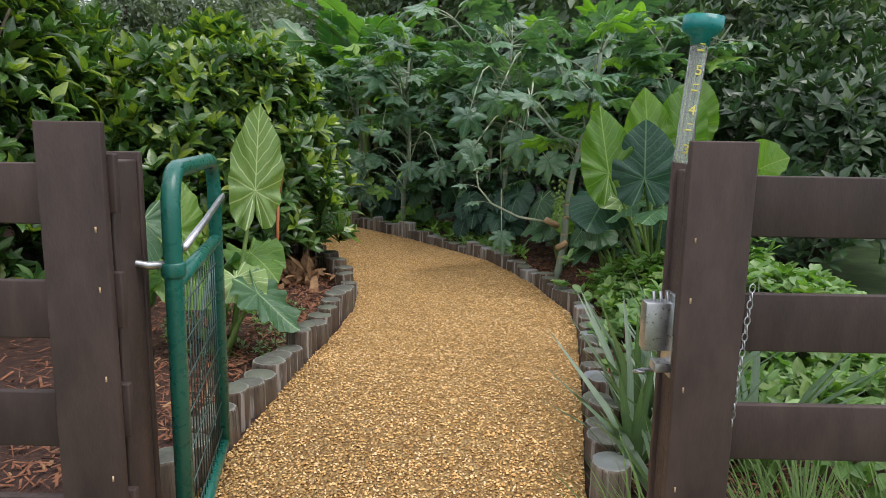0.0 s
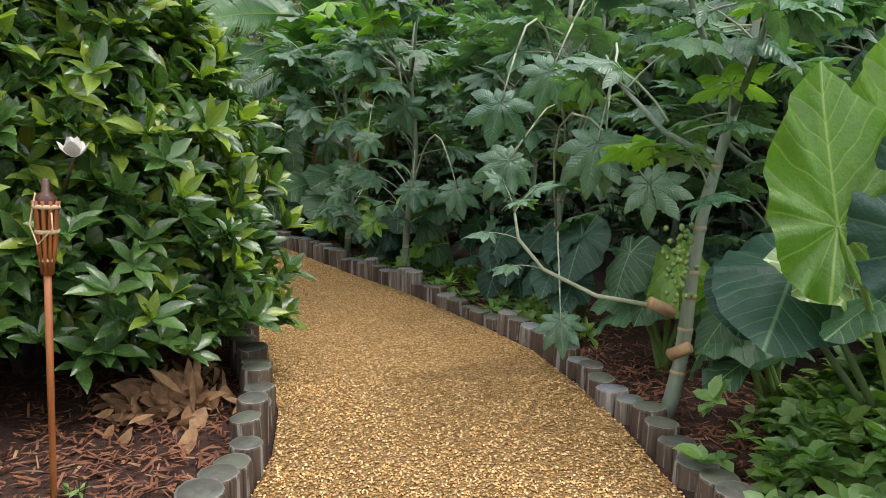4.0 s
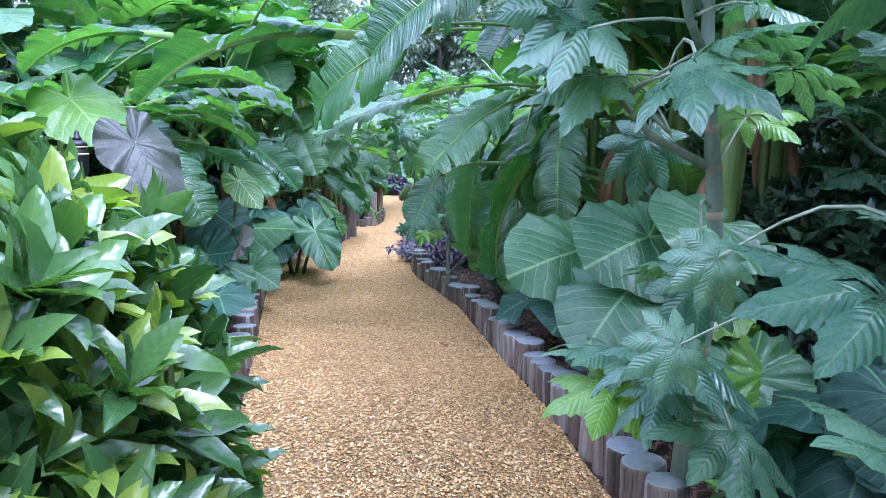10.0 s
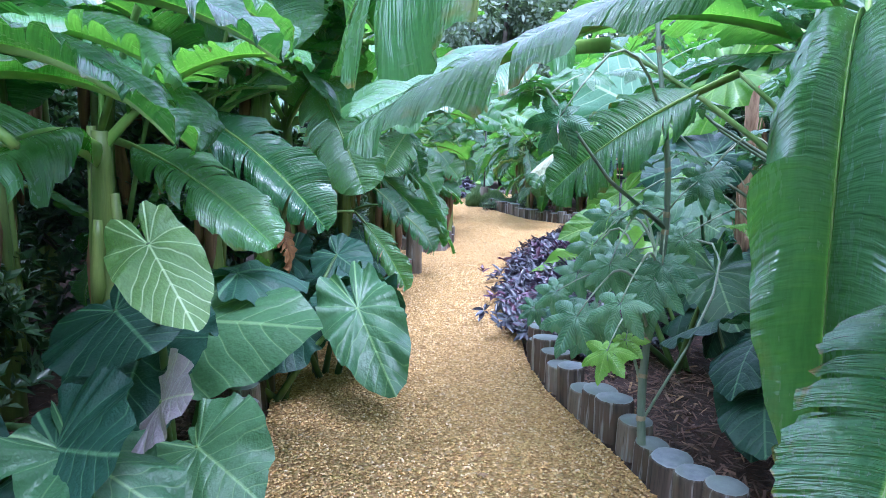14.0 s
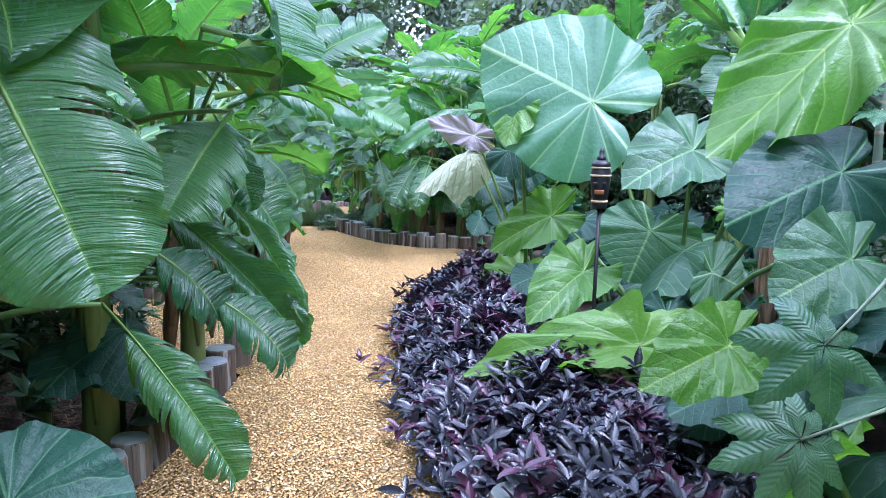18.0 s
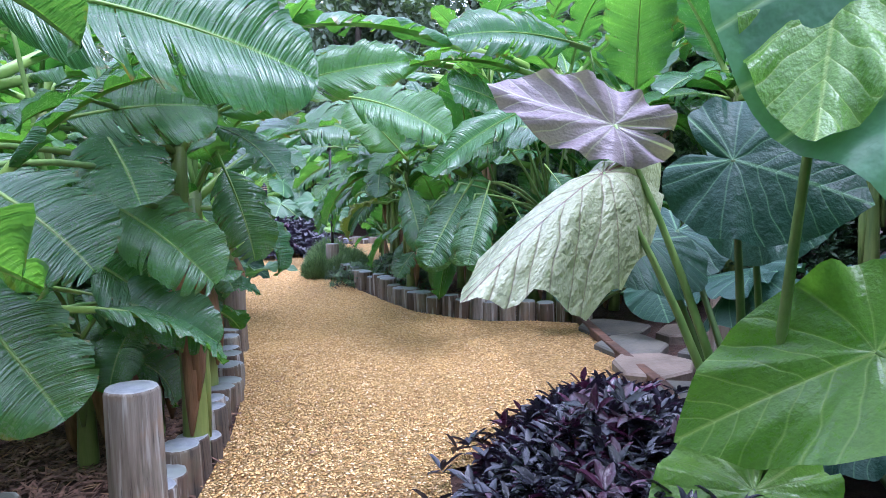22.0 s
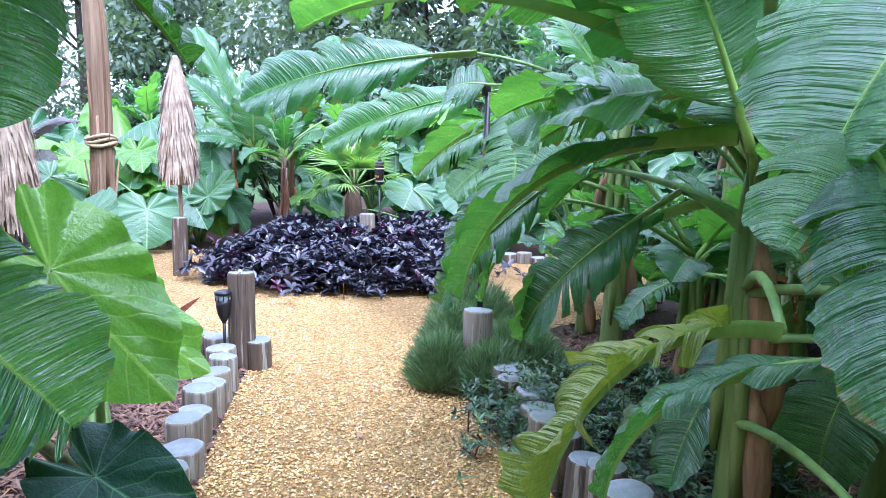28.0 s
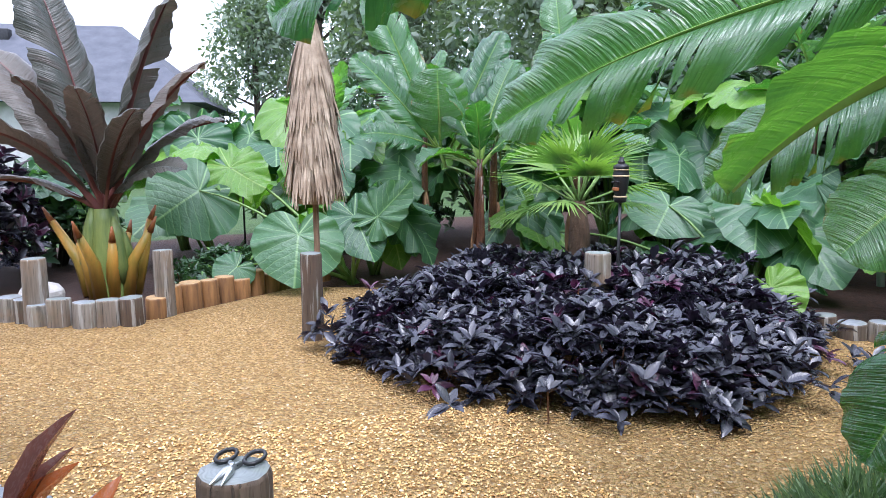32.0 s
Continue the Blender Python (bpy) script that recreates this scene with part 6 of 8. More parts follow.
leafy_bed("vegetable_patch", [(1.3, 2.4), (1.2, 3.3), (3.5, 3.6), (7.5, 5.5), (8.5, 3.0), (5, 2.2)], 0.3, 1500, 6, (0.07, 0.15), [L_HERB, L_GRASS], 6, "leafy green vegetables with yellowing leaves", "vegetables", lit=0.35)
leafy_bed("groundcover", [(-1.9, 4.0), (-1.05, 3.6), (-0.95, 4.6), (-1.1, 5.3), (-1.6, 5.0)], 0.06, 110, 6, (0.03, 0.06), [L_NEEDLE, L_HERB], 7, "small creeping green plants in the mulch", "groundcover", SMALL, lit=0.4)
leafy_bed("clipped_shrub", [(-8.6, 21.75), (-9.3, 22.35), (-9.95, 22.95), (-9.6, 23.4), (-8.9, 22.9), (-8.35, 22.2)], 0.42, 1300, 8, (0.025, 0.05), [L_SHRUB, L_NEEDLE], 8, "small dark green leafy shrub behind the logs", "shrub", SMALL, lit=0.4)
leafy_bed("clipped_shrub", [(-10.2, 22.72), (-9.95, 22.45), (-9.5, 22.05), (-9.2, 22.3), (-9.6, 22.75), (-9.95, 23.0)], 0.34, 1100, 8, (0.025, 0.05), [L_SHRUB, L_NEEDLE], 18, "small dark green leafy shrub spilling over the logs", "shrub", SMALL, lit=0.4)
leafy_bed("side_shrub", [(-15.6, 23.1), (-16.0, 24.2), (-16.7, 24.3), (-16.6, 23.2)], 0.42, 420, 7, (0.05, 0.1), [L_SHRUB, L_HERB], 9, "dark leafy low shrub behind the new logs", "shrub", lit=0.1)
leafy_bed("fern_patch", [(-4.5, 10.7), (-4.95, 11.5), (-5.6, 11.6), (-5.4, 10.6), (-4.9, 10.2)], 0.14, 170, 7, (0.04, 0.09), [L_SHRUB, L_HERB], 10, "small green weeds in the mulch bed", "weeds", SMALL, lit=0.3)
leafy_bed("weed_patch", [(-0.6, 9.3), (-1.3, 10.2), (-1.0, 10.6), (0.3, 9.3), (0.9, 7.4), (0.7, 7.2)], 0.16, 260, 6, (0.05, 0.12), [L_HERB, L_CASTORY], 12, "low yellowing seedlings behind the logs", "weeds", lit=0.4)


def needle_shrub(x, y, r, h, n, seed, label):
    """A soft bush of fine upright sprigs."""
    g = np.random.default_rng(seed)
    p = thing("needle_shrub", x, y, 0, label, "shrub", "fine needle shrubs")
    w, rr = g.uniform(0, 6.28, n), r * g.uniform(0, 1, n) ** 0.5
    pts = np.column_stack([np.cos(w) * rr * 0.75, np.sin(w) * rr * 0.75, h * 0.9 * (1 - 0.65 * (rr / r) ** 2) * g.uniform(0.05, 1, n)])
    d = np.column_stack([np.cos(w) * rr / r * 0.8, np.sin(w) * rr / r * 0.8, np.full(n, 0.9)]) + g.normal(0, 0.3, (n, 3))
    m = frames(pts, d, g.normal(0, 1, (n, 3)), g.uniform(0.004, 0.009, n), g.uniform(0.05, 0.12, n), 0.05)
    tagged(part("foliage", many("foliage", BLADE, m, L_NEEDLE), p), kind="stuff")
    for i in range(6):
        a = g.uniform(0, 6.28)
        shape("stem", tube([(0, 0, -0.02), (math.cos(a) * r * 0.3, math.sin(a) * r * 0.3, h * 0.5)], [0.012, 0.006], 5), M_BARK, p)


needle_shrub(-10.42, 23.0, 0.30, 0.38, 9000, 1, "soft grey-green needle-leaved bush at the corner of the walk")
needle_shrub(-10.0, 22.98, 0.32, 0.36, 6500, 2, "soft grey-green needle-leaved bush behind the logs")
needle_shrub(-10.28, 22.62, 0.22, 0.30, 6500, 4, "soft grey-green needle-leaved bush spilling over the logs")
needle_shrub(-9.98, 22.66, 0.22, 0.3, 5000, 5, "soft grey-green needle-leaved bush around the wooden post")
needle_shrub(-10.7, 23.6, 0.40, 0.42, 6500, 3, "soft grey-green needle-leaved bush beside the plaza")


def tuft(name, x, y, n, length, width, mat, seed, label, category, radius=0.12, openness=0.5, group="", template=None):
    """Upright blades from one foot."""
    g = np.random.default_rng(seed)
    p = thing(name, x, y, 0, label, category, group)
    w = g.uniform(0, 6.28, n)
    rr = radius * g.uniform(0, 1, n)
    pts = np.column_stack([np.cos(w) * rr, np.sin(w) * rr, np.zeros(n)])
    d = np.column_stack([np.cos(w) * openness, np.sin(w) * openness, np.ones(n)]) + g.normal(0, 0.15, (n, 3))
    m = frames(pts, d, np.column_stack([-np.cos(w), -np.sin(w), np.full(n, 0.6)]), g.uniform(width * 0.7, width * 1.2, n), g.uniform(*length, n), g.uniform(*length, n))
    if n > 40:
        tagged(part("turf", many("turf", BLADE, m, mat), p), kind="stuff")
        return
    tv, tf, tu = template or BLADE
    me = mesh_of("leaf", tv, tf, mat, tu)
    for row in m:
        part("leaf", me, p, m=Matrix([list(r) for r in row] + [[0, 0, 0, 1]]))


for i, (x, y) in enumerate(((1.0, 2.75), (1.15, 3.05), (0.98, 3.2), (1.3, 2.6), (0.85, 2.35), (1.25, 3.4), (0.80, 2.6), (0.92, 2.95))):
    tuft("onion_plant", x, y, 18, (0.42, 0.85), 0.04, L_ONION, 40 + i, "blue-green onion clump with pointed leaves", "onion", 0.06, 0.5, "onion clumps")
for i, (x, y) in enumerate(((0.8, 1.9), (1.1, 1.8), (1.5, 1.9), (1.9, 1.85), (2.4, 2.0), (3.0, 2.0), (1.3, 2.2), (1.9, 2.3), (3.8, 2.1), (4.6, 2.1))):
    tuft("grass_tuft", x, y, 160, (0.15, 0.42), 0.009, L_GRASS, 60 + i, "tuft of long green grass behind the fence", "grass", 0.3, 0.7, "grass tufts")
tuft("iris_clump", -4.75, 9.85, 18, (0.5, 0.85), 0.05, L_ONION, 80, "grey-green clump of upright sword leaves", "iris", 0.08, 0.35)
tuft("yucca_plant", -3.7, 17.3, 26, (0.4, 0.7), 0.05, L_ONION, 82, "grey-green agave-like clump with sword leaves", "agave", 0.08, 0.7)
CANNA = ([(-0.05, 0, 0), (0.05, 0, 0), (-0.06, 0.22, 0.02), (0, 0.2, 0), (0.06, 0.22, 0.02), (-0.4, 0.5, 0.07), (0, 0.5, -0.02), (0.4, 0.5, 0.07), (-0.34, 0.74, 0.04), (0, 0.75, -0.05), (0.34, 0.74, 0.04), (-0.14, 0.92, -0.06), (0.14, 0.92, -0.06), (0, 1.0, -0.12)],
         [(0, 1, 3), (0, 3, 2), (1, 4, 3), (2, 3, 6), (2, 6, 5), (3, 4, 7), (3, 7, 6), (5, 6, 9), (5, 9, 8), (6, 7, 10), (6, 10, 9), (8, 9, 11), (9, 10, 12), (9, 12, 13), (9, 13, 11)],
         [(0.5, 0), (0.5, 0), (0.4, 0.2), (0.5, 0.2), (0.6, 0.2), (0, 0.5), (0.5, 0.5), (1, 0.5), (0.1, 0.75), (0.5, 0.75), (0.9, 0.75), (0.3, 0.92), (0.7, 0.92), (0.5, 1)])
for i, (x, y) in enumerate(((-11.8, 21.76), (-12.25, 21.66), (-12.0, 21.5))):
    tuft("bronze_canna", x, y, 10, (0.34, 0.56), 0.145, L_BROM, 90 + i, "bronze-red broad-leaved plant in the mulch bed", "canna", 0.05, 0.5, "bronze-leaved plants", CANNA)

glossy_bush(-17.4, 21.7, 0.6, 0.6, 1.15, 240, 71, "dark purple-black leafy shrub behind the red banana", [L_BLACK, L_PURPLE], (0.1, 0.2), 0.5, None, "purple_shrub", 0.25)
glossy_bush(-18.4, 22.4, 0.8, 0.7, 1.0, 260, 72, "dark leafy shrub behind the red banana", [L_SHRUB, L_HERB], (0.1, 0.2), 0.5, None, "leafy_shrub", 0.25)

pile = thing("dead_leaf_heap", -1.35, 6.0, 0, "heap of curled dry brown leaves in the mulch", "dead leaves")
g0 = np.random.default_rng(5)
c0 = np.column_stack([g0.normal(0, 0.13, 150), g0.normal(0, 0.13, 150), np.abs(g0.normal(0.05, 0.04, 150))])
part("leaves", many("leaves", LEAF3, frames(c0, g0.normal(0, 1, (150, 3)), g0.normal(0, 1, (150, 3)), g0.uniform(0.04, 0.1, 150), g0.uniform(0.1, 0.22, 150)), M_DRY), pile)

HEDGE = [glossy_bush(x, y, 1.35, 1.35, h, 950, 40 + i, "dense dark leafy thicket behind the beds", [L_SHRUB, L_TREE], (0.10, 0.22), 0.55, SMALL, "thicket", 0.3) for i, (x, y, h) in enumerate(((3.7, 6.9, 2.2), (2.6, 8.6, 2.9)))]
for i, (x, y) in enumerate(((2.9, 10.0), (1.9, 11.3), (1.0, 12.6), (0.9, 14.6), (-0.3, 16.4), (-1.2, 18.3), (-1.6, 20.4), (-3.1, 22.3), (-4.4, 24.0), (-6.0, 25.8), (-7.6, 27.3), (-9.3, 28.9), (-11.3, 30.0), (-13.4, 29.8), (-15.4, 28.9), (-17.4, 27.7), (-19.0, 26.2),
                            (-6.0, 6.6), (-7.0, 8.6), (-8.0, 10.3), (-9.4, 11.7), (-10.6, 13.4), (-11.6, 15.3), (-12.6, 17.2), (-13.2, 18.9), (-12.3, 19.9), (-5.6, 4.4), (-3.6, 2.9), (-6.4, 2.6), (4.8, 9.2), (6.9, 10.2))):
    copy_thing(HEDGE[i % 2], pose(x, y, 0, 0, 0, i * 47) @ Matrix.Scale(0.85 + 0.07 * (i % 5) if y > 3.5 else 0.55, 4))

# Small dark thickets added in the beds to stand for shade between stems.
for i, (x, y, k) in enumerate(((-5.1, 22.5, 0.62), (-6.1, 23.0, 0.6), (-7.2, 23.7, 0.62), (-8.1, 24.3, 0.6), (-8.9, 25.2, 0.6), (-7.6, 14.0, 0.55), (-7.5, 12.9, 0.6), (-8.2, 15.6, 0.5), (-9.9, 18.7, 0.42), (-11.0, 19.4, 0.45), (-1.4, 12.9, 0.6), (-2.2, 13.8, 0.6), (-0.6, 12.0, 0.6), (-2.9, 16.0, 0.5), (-2.6, 17.2, 0.5), (-3.3, 20.4, 0.5), (-6.6, 11.2, 0.5), (-6.4, 10.0, 0.5))):
    copy_thing(HEDGE[i % 2], pose(x, y, 0, 0, 0, i * 61) @ Matrix.Scale(k, 4))

# ---- castor beans ----
cb = castor(1.02, 6.12, 2.1, 26, 1, (0.35, 0.1), branches=3, low=0.5, r=0.032, toward=200, label="pruned castor bean with cut stubs and a bending white branch")
shape("bent_branch", tube([(-0.1, -0.03, 0.58), (-0.35, -0.03, 0.62), (-0.6, -0.03, 0.74), (-0.72, -0.02, 0.88), (-0.74, 0.0, 1.0)], [0.012, 0.010, 0.009, 0.008, 0.006], 8), M_CASTEM, cb)
for a, w in (((-0.72, -0.02, 0.88), (-1, -0.1, 0.1)), ((-0.74, 0.0, 1.0), (-0.3, 0.3, 0.6)), ((-0.74, 0.0, 1.0), (0.5, 0.3, 0.5)), ((-0.6, -0.03, 0.74), (-1, 0.0, 0.0)), ((-0.74, 0, 1.0), (0.1, -0.8, 0.3))):
    put_castor_leaf(cb, Vector(a), w, 0.12, rnd, False)
for z in (0.39, 0.6):
    shape("cut_stub", tube([(0.02, 0, z - 0.06), (-0.10 if z > 0.5 else 0.10, -0.05, z)], [0.03, 0.028], 9), M_CUTNEW, cb, "pale sawn stub")
seeds = np.random.default_rng(4)
cap = lathe([(0.002, -0.014), (0.011, -0.006), (0.013, 0.003), (0.008, 0.011), (0.002, 0.014)], 8)
sp = np.column_stack([seeds.normal(0.02, 0.035, 46), seeds.normal(-0.08, 0.035, 46), seeds.uniform(0.62, 0.98, 46)])
vs, fs = joined(*[([(v[0] + p[0], v[1] + p[1], v[2] + p[2]) for v in cap[0]], cap[1]) for p in sp])
tagged(shape("seed_head", (vs, fs), M_STALK, cb, "hanging cluster of green seed pods"), kind="stuff")
castor(0.72, 8.05, 2.45, 56, 2, (0.05, 0.1), toward=215, low=0.15, heroes=((0.22, 6.89, 1.55, 0.25, (0.15, 4.93, 1.30)), (0.28, 7.66, 1.19, 0.27, (0.15, 4.93, 1.30)), (0.72, 6.55, 1.33, 0.27, (0.19, 4.10, 1.31)), (0.29, 7.18, 1.22, 0.24, (0.19, 4.10, 1.31)), (0.98, 6.46, 1.13, 0.24, (0.19, 4.10, 1.31)), (0.50, 6.88, 1.73, 0.24, (0.19, 4.10, 1.31)), (0.55, 6.39, 0.41, 0.17, (0.19, 4.10, 1.31)), (0.78, 6.65, 1.32, 0.24, (0.20, 4.52, 1.31)), (0.26, 8.30, 1.64, 0.27, (-0.06, 5.75, 1.32))))
castor(-0.56, 9.12, 2.45, 56, 3, (0.06, 0.05), toward=215, low=0.15, heroes=((-0.79, 8.27, 1.35, 0.175, (-0.56, 6.92, 1.29)), (-0.46, 8.58, 0.95, 0.22, (-0.56, 6.92, 1.29)), (-0.54, 8.66, 1.63, 0.24, (-0.56, 6.92, 1.29)), (-1.72, 9.79, 1.74, 0.24, (-0.56, 6.92, 1.29)), (-0.83, 8.81, 0.62, 0.16, (-0.56, 6.92, 1.29), 1), (-1.16, 9.28, 1.04, 0.14, (-0.56, 6.92, 1.29)), (-1.22, 9.22, 0.84, 0.14, (-0.56, 6.92, 1.29)), (-0.07, 8.13, 0.98, 0.24, (0.05, 5.34, 1.31))))
castor(-1.27, 9.95, 2.3, 46, 4, (-0.02, 0.05), toward=215, low=0.12, heroes=((-1.60, 10.49, 1.34, 0.25, (-1.44, 8.34, 1.31)), (-1.37, 10.14, 0.60, 0.24, (-1.44, 8.34, 1.31)), (-1.26, 9.77, 0.90, 0.2, (-0.56, 6.92, 1.29))))
for i, (x, y, h) in enumerate(((1.9, 7.2, 2.35), (1.7, 8.6, 2.5), (0.6, 9.4, 2.5), (0.2, 10.6, 2.5), (-0.4, 11.6, 2.5), (1.2, 10.2, 2.7), (2.8, 7.9, 2.4))):
    castor(x, y, h, 70, 20 + i, (rnd.uniform(-0.2, 0.2), rnd.uniform(-0.2, 0.2)), toward=220, low=0.06)
castor(-3.45, 13.95, 2.1, 20, 30, (0.1, -0.1), r=0.018, toward=210, size=(0.14, 0.2), low=0.35, heroes=((-4.26, 13.77, 0.95, 0.17, (-3.84, 11.06, 1.28)), (-3.86, 13.74, 0.86, 0.18, (-3.84, 11.06, 1.28)), (-3.75, 13.62, 1.18, 0.17, (-3.84, 11.06, 1.28))))
castor(-3.73, 12.83, 1.8, 12, 41, (-0.05, 0.05), toward=200, size=(0.11, 0.17), low=0.2, branches=2, r=0.016, heroes=((-3.98, 12.61, 0.66, 0.17, (-3.84, 11.06, 1.28)), (-3.95, 12.88, 0.83, 0.16, (-3.84, 11.06, 1.28)), (-3.79, 12.55, 0.75, 0.15, (-3.84, 11.06, 1.28)), (-4.21, 12.94, 0.67, 0.12, (-3.84, 11.06, 1.28)), (-4.33, 12.98, 0.57, 0.10, (-3.84, 11.06, 1.28)), (-3.79, 12.43, 0.60, 0.12, (-3.84, 11.06, 1.28), 1), (-4.09, 13.05, 0.88, 0.14, (-3.84, 11.06, 1.28)), (-3.73, 12.77, 0.81, 0.17, (-3.84, 11.06, 1.28)), (-4.26, 13.88, 0.70, 0.20, (-3.84, 11.06, 1.28)), (-3.97, 12.34, 1.42, 0.15, (-3.84, 11.06, 1.28)), (-3.99, 12.82, 0.62, 0.19, (-3.84, 11.06, 1.28)), (-3.92, 13.01, 0.85, 0.18, (-3.84, 11.06, 1.28)), (-3.78, 12.84, 0.72, 0.15, (-3.84, 11.06, 1.28)), (-3.79, 12.64, 0.59, 0.10, (-3.84, 11.06, 1.28), 1), (-4.17, 13.09, 0.74, 0.15, (-3.84, 11.06, 1.28)), (-3.71, 12.79, 0.87, 0.15, (-3.84, 11.06, 1.28))), label="slender castor bean reaching over the logs")
castor(-3.2, 16.9, 2.5, 34, 31, (-0.2, 0.0), toward=200, size=(0.15, 0.26), heroes=((-4.23, 15.93, 1.07, 0.09, (-4.80, 13.04, 1.38), 1), (-4.45, 17.2, 1.50, 0.17, (-4.80, 13.04, 1.38)), (-4.1, 17.0, 1.85, 0.2, (-4.80, 13.04, 1.38))))
castor(-2.6, 18.2, 2.8, 36, 32, (-0.1, 0.0), toward=200, size=(0.15, 0.26))
castor(-3.6, 19.2, 2.6, 30, 33, (0, 0), toward=200)
castor(-11.0, 27.9, 2.5, 34, 34, (0, 0), toward=250)
castor(-12.6, 28.4, 2.6, 34, 35, (0, 0), toward=260)
castor(-15.2, 27.6, 2.4, 34, 36, (0, 0), toward=280)

# ---- elephant ears ----
elephant_ear(-1.35, 3.95, 3, 0.55, 0.36, 1, heroes=(
    (-1.17, 4.10, 0.99, -1.15, 4.14, 1.52, 0.27, "soft", 1, (0.10, 1.80, 1.32)), (-1.26, 4.26, 0.57, -1.02, 4.03, 0.42, 0.30, "lime", 3, (0.10, 1.80, 1.40)), (-1.25, 3.92, 0.48, -1.10, 3.76, 0.30, 0.28, "soft", 3, (0.10, 1.80, 1.40)), (-1.73, 4.27, 0.70, -1.79, 4.43, 1.04, 0.26, "lime", 1, (0.07, 1.36, 1.31)),
    (-1.68, 4.04, 0.53, -1.28, 3.80, 0.27, 0.36, "lime", 0, (0.07, 1.36, 1.31)), (-1.78, 3.89, 0.82, -1.81, 3.73, 0.52, 0.3, "green", 0, (0.07, 1.36, 1.31))), label="upright elephant ears with pale veined leaves in mulch")
elephant_ear(1.75, 5.35, 5, 1.0, 0.42, 2, heroes=((2.22, 6.25, 1.47, 2.31, 6.33, 1.92, 0.42, "lime", 1, (0.13, 2.19, 1.32)), (2.18, 6.47, 1.56, 2.07, 6.52, 1.92, 0.34, "green", 1, (0.13, 2.19, 1.32)), (1.31, 5.80, 0.77, 1.16, 5.65, 0.54, 0.36, "dark", 0, (0.13, 2.19, 1.32)), (1.99, 5.61, 0.70, 1.83, 5.46, 0.41, 0.36, "dark", 0, (0.13, 2.19, 1.32)), 
    (1.24, 5.12, 1.08, 1.16, 5.22, 1.58, 0.33, "lime", 1, (0.00, 0.00, 1.35)), (1.48, 5.00, 1.05, 1.49, 5.10, 1.49, 0.40, "dark", 0, (0.00, 0.00, 1.35)), (1.68, 5.58, 1.22, 1.62, 5.66, 1.76, 0.34, "lime", 1, (0.00, 0.00, 1.35)), (1.87, 5.51, 1.32, 1.97, 5.58, 1.79, 0.36, "lime", 1, (0.00, 0.00, 1.35)),
    (2.54, 5.45, 1.12, 2.68, 5.26, 1.22, 0.4, "lime", 3, (0.00, 0.00, 1.35)), (1.52, 5.51, 0.80, 1.13, 5.40, 0.92, 0.32, "soft", 3, (0.12, 2.59, 1.32)), (1.35, 5.62, 0.85, 1.14, 5.35, 0.56, 0.46, "dark", 0, (0.12, 2.59, 1.32))), label="tall upright elephant ears beyond the herbs")
elephant_ear(-1.55, 11.15, 2, 0.6, 0.45, 3, "dark", heroes=(
    (-1.90, 10.69, 0.83, -2.15, 10.33, 0.69, 0.5, "green", 0, (-1.44, 8.34, 1.31)), (-1.59, 10.65, 0.92, -1.81, 10.37, 0.76, 0.52, "green", 0, (-1.44, 8.34, 1.31)), (-1.32, 10.71, 0.99, -1.50, 10.47, 0.89, 0.5, "green", 0, (-1.44, 8.34, 1.31)),
    (-1.86, 10.56, 0.63, -1.93, 10.37, 0.47, 0.4, "dark", 0, (-1.44, 8.34, 1.31)), (-1.63, 10.47, 0.70, -1.76, 10.23, 0.42, 0.5, "green", 2, (-1.44, 8.34, 1.31))), label="broad drooping elephant ears over the logs")
elephant_ear(-1.95, 11.75, 4, 0.9, 0.5, 4, "dark", facing=215)
elephant_ear(-4.95, 11.0, 2, 0.6, 0.4, 5, heroes=(
    (-4.28, 10.10, 1.30, -4.06, 10.16, 0.90, 0.34, "smoke", 0, (-2.30, 9.25, 1.31)),      (-4.52, 10.10, 0.43, -4.20, 10.14, 0.24, 0.34, "lime", 3, (-1.44, 8.34, 1.31)), (-4.01, 10.41, 0.42, -3.81, 10.27, 0.32, 0.34, "dark", 0, (-1.44, 8.34, 1.31)), (-5.14, 10.29, 1.57, -4.78, 10.33, 1.23, 0.45, "lime", 0, (-1.44, 8.34, 1.31))), label="elephant ears with mauve and pale leaf backs")
elephant_ear(-5.35, 11.75, 2, 0.8, 0.5, 6, "dark", heroes=(
    (-5.05, 10.73, 0.58, -4.89, 10.56, 0.40, 0.5, "dark", 0, (-2.60, 9.56, 1.31)), (-4.78, 11.01, 0.51, -4.52, 11.06, 0.53, 0.4, "dark", 1, (-2.60, 9.56, 1.31)), (-4.37, 10.64, 0.34, -4.15, 10.67, 0.32, 0.36, "dark", 0, (-2.60, 9.56, 1.31)), (-4.79, 11.45, 0.34, -4.52, 11.48, 0.21, 0.36, "green", 3, (-2.60, 9.56, 1.31)),
    (-5.06, 11.36, 0.77, -4.84, 11.36, 0.65, 0.42, "dark", 0, (-2.60, 9.56, 1.31)), (-4.66, 11.23, 1.04, -4.43, 11.21, 0.82, 0.20, "soft", 0, (-2.60, 9.56, 1.31)),
    (-4.73, 11.29, 0.56, -4.57, 11.29, 0.62, 0.26, "mauve", 3, (-2.60, 9.56, 1.31))), label="dark elephant ears with soft green and mauve leaves over the logs")
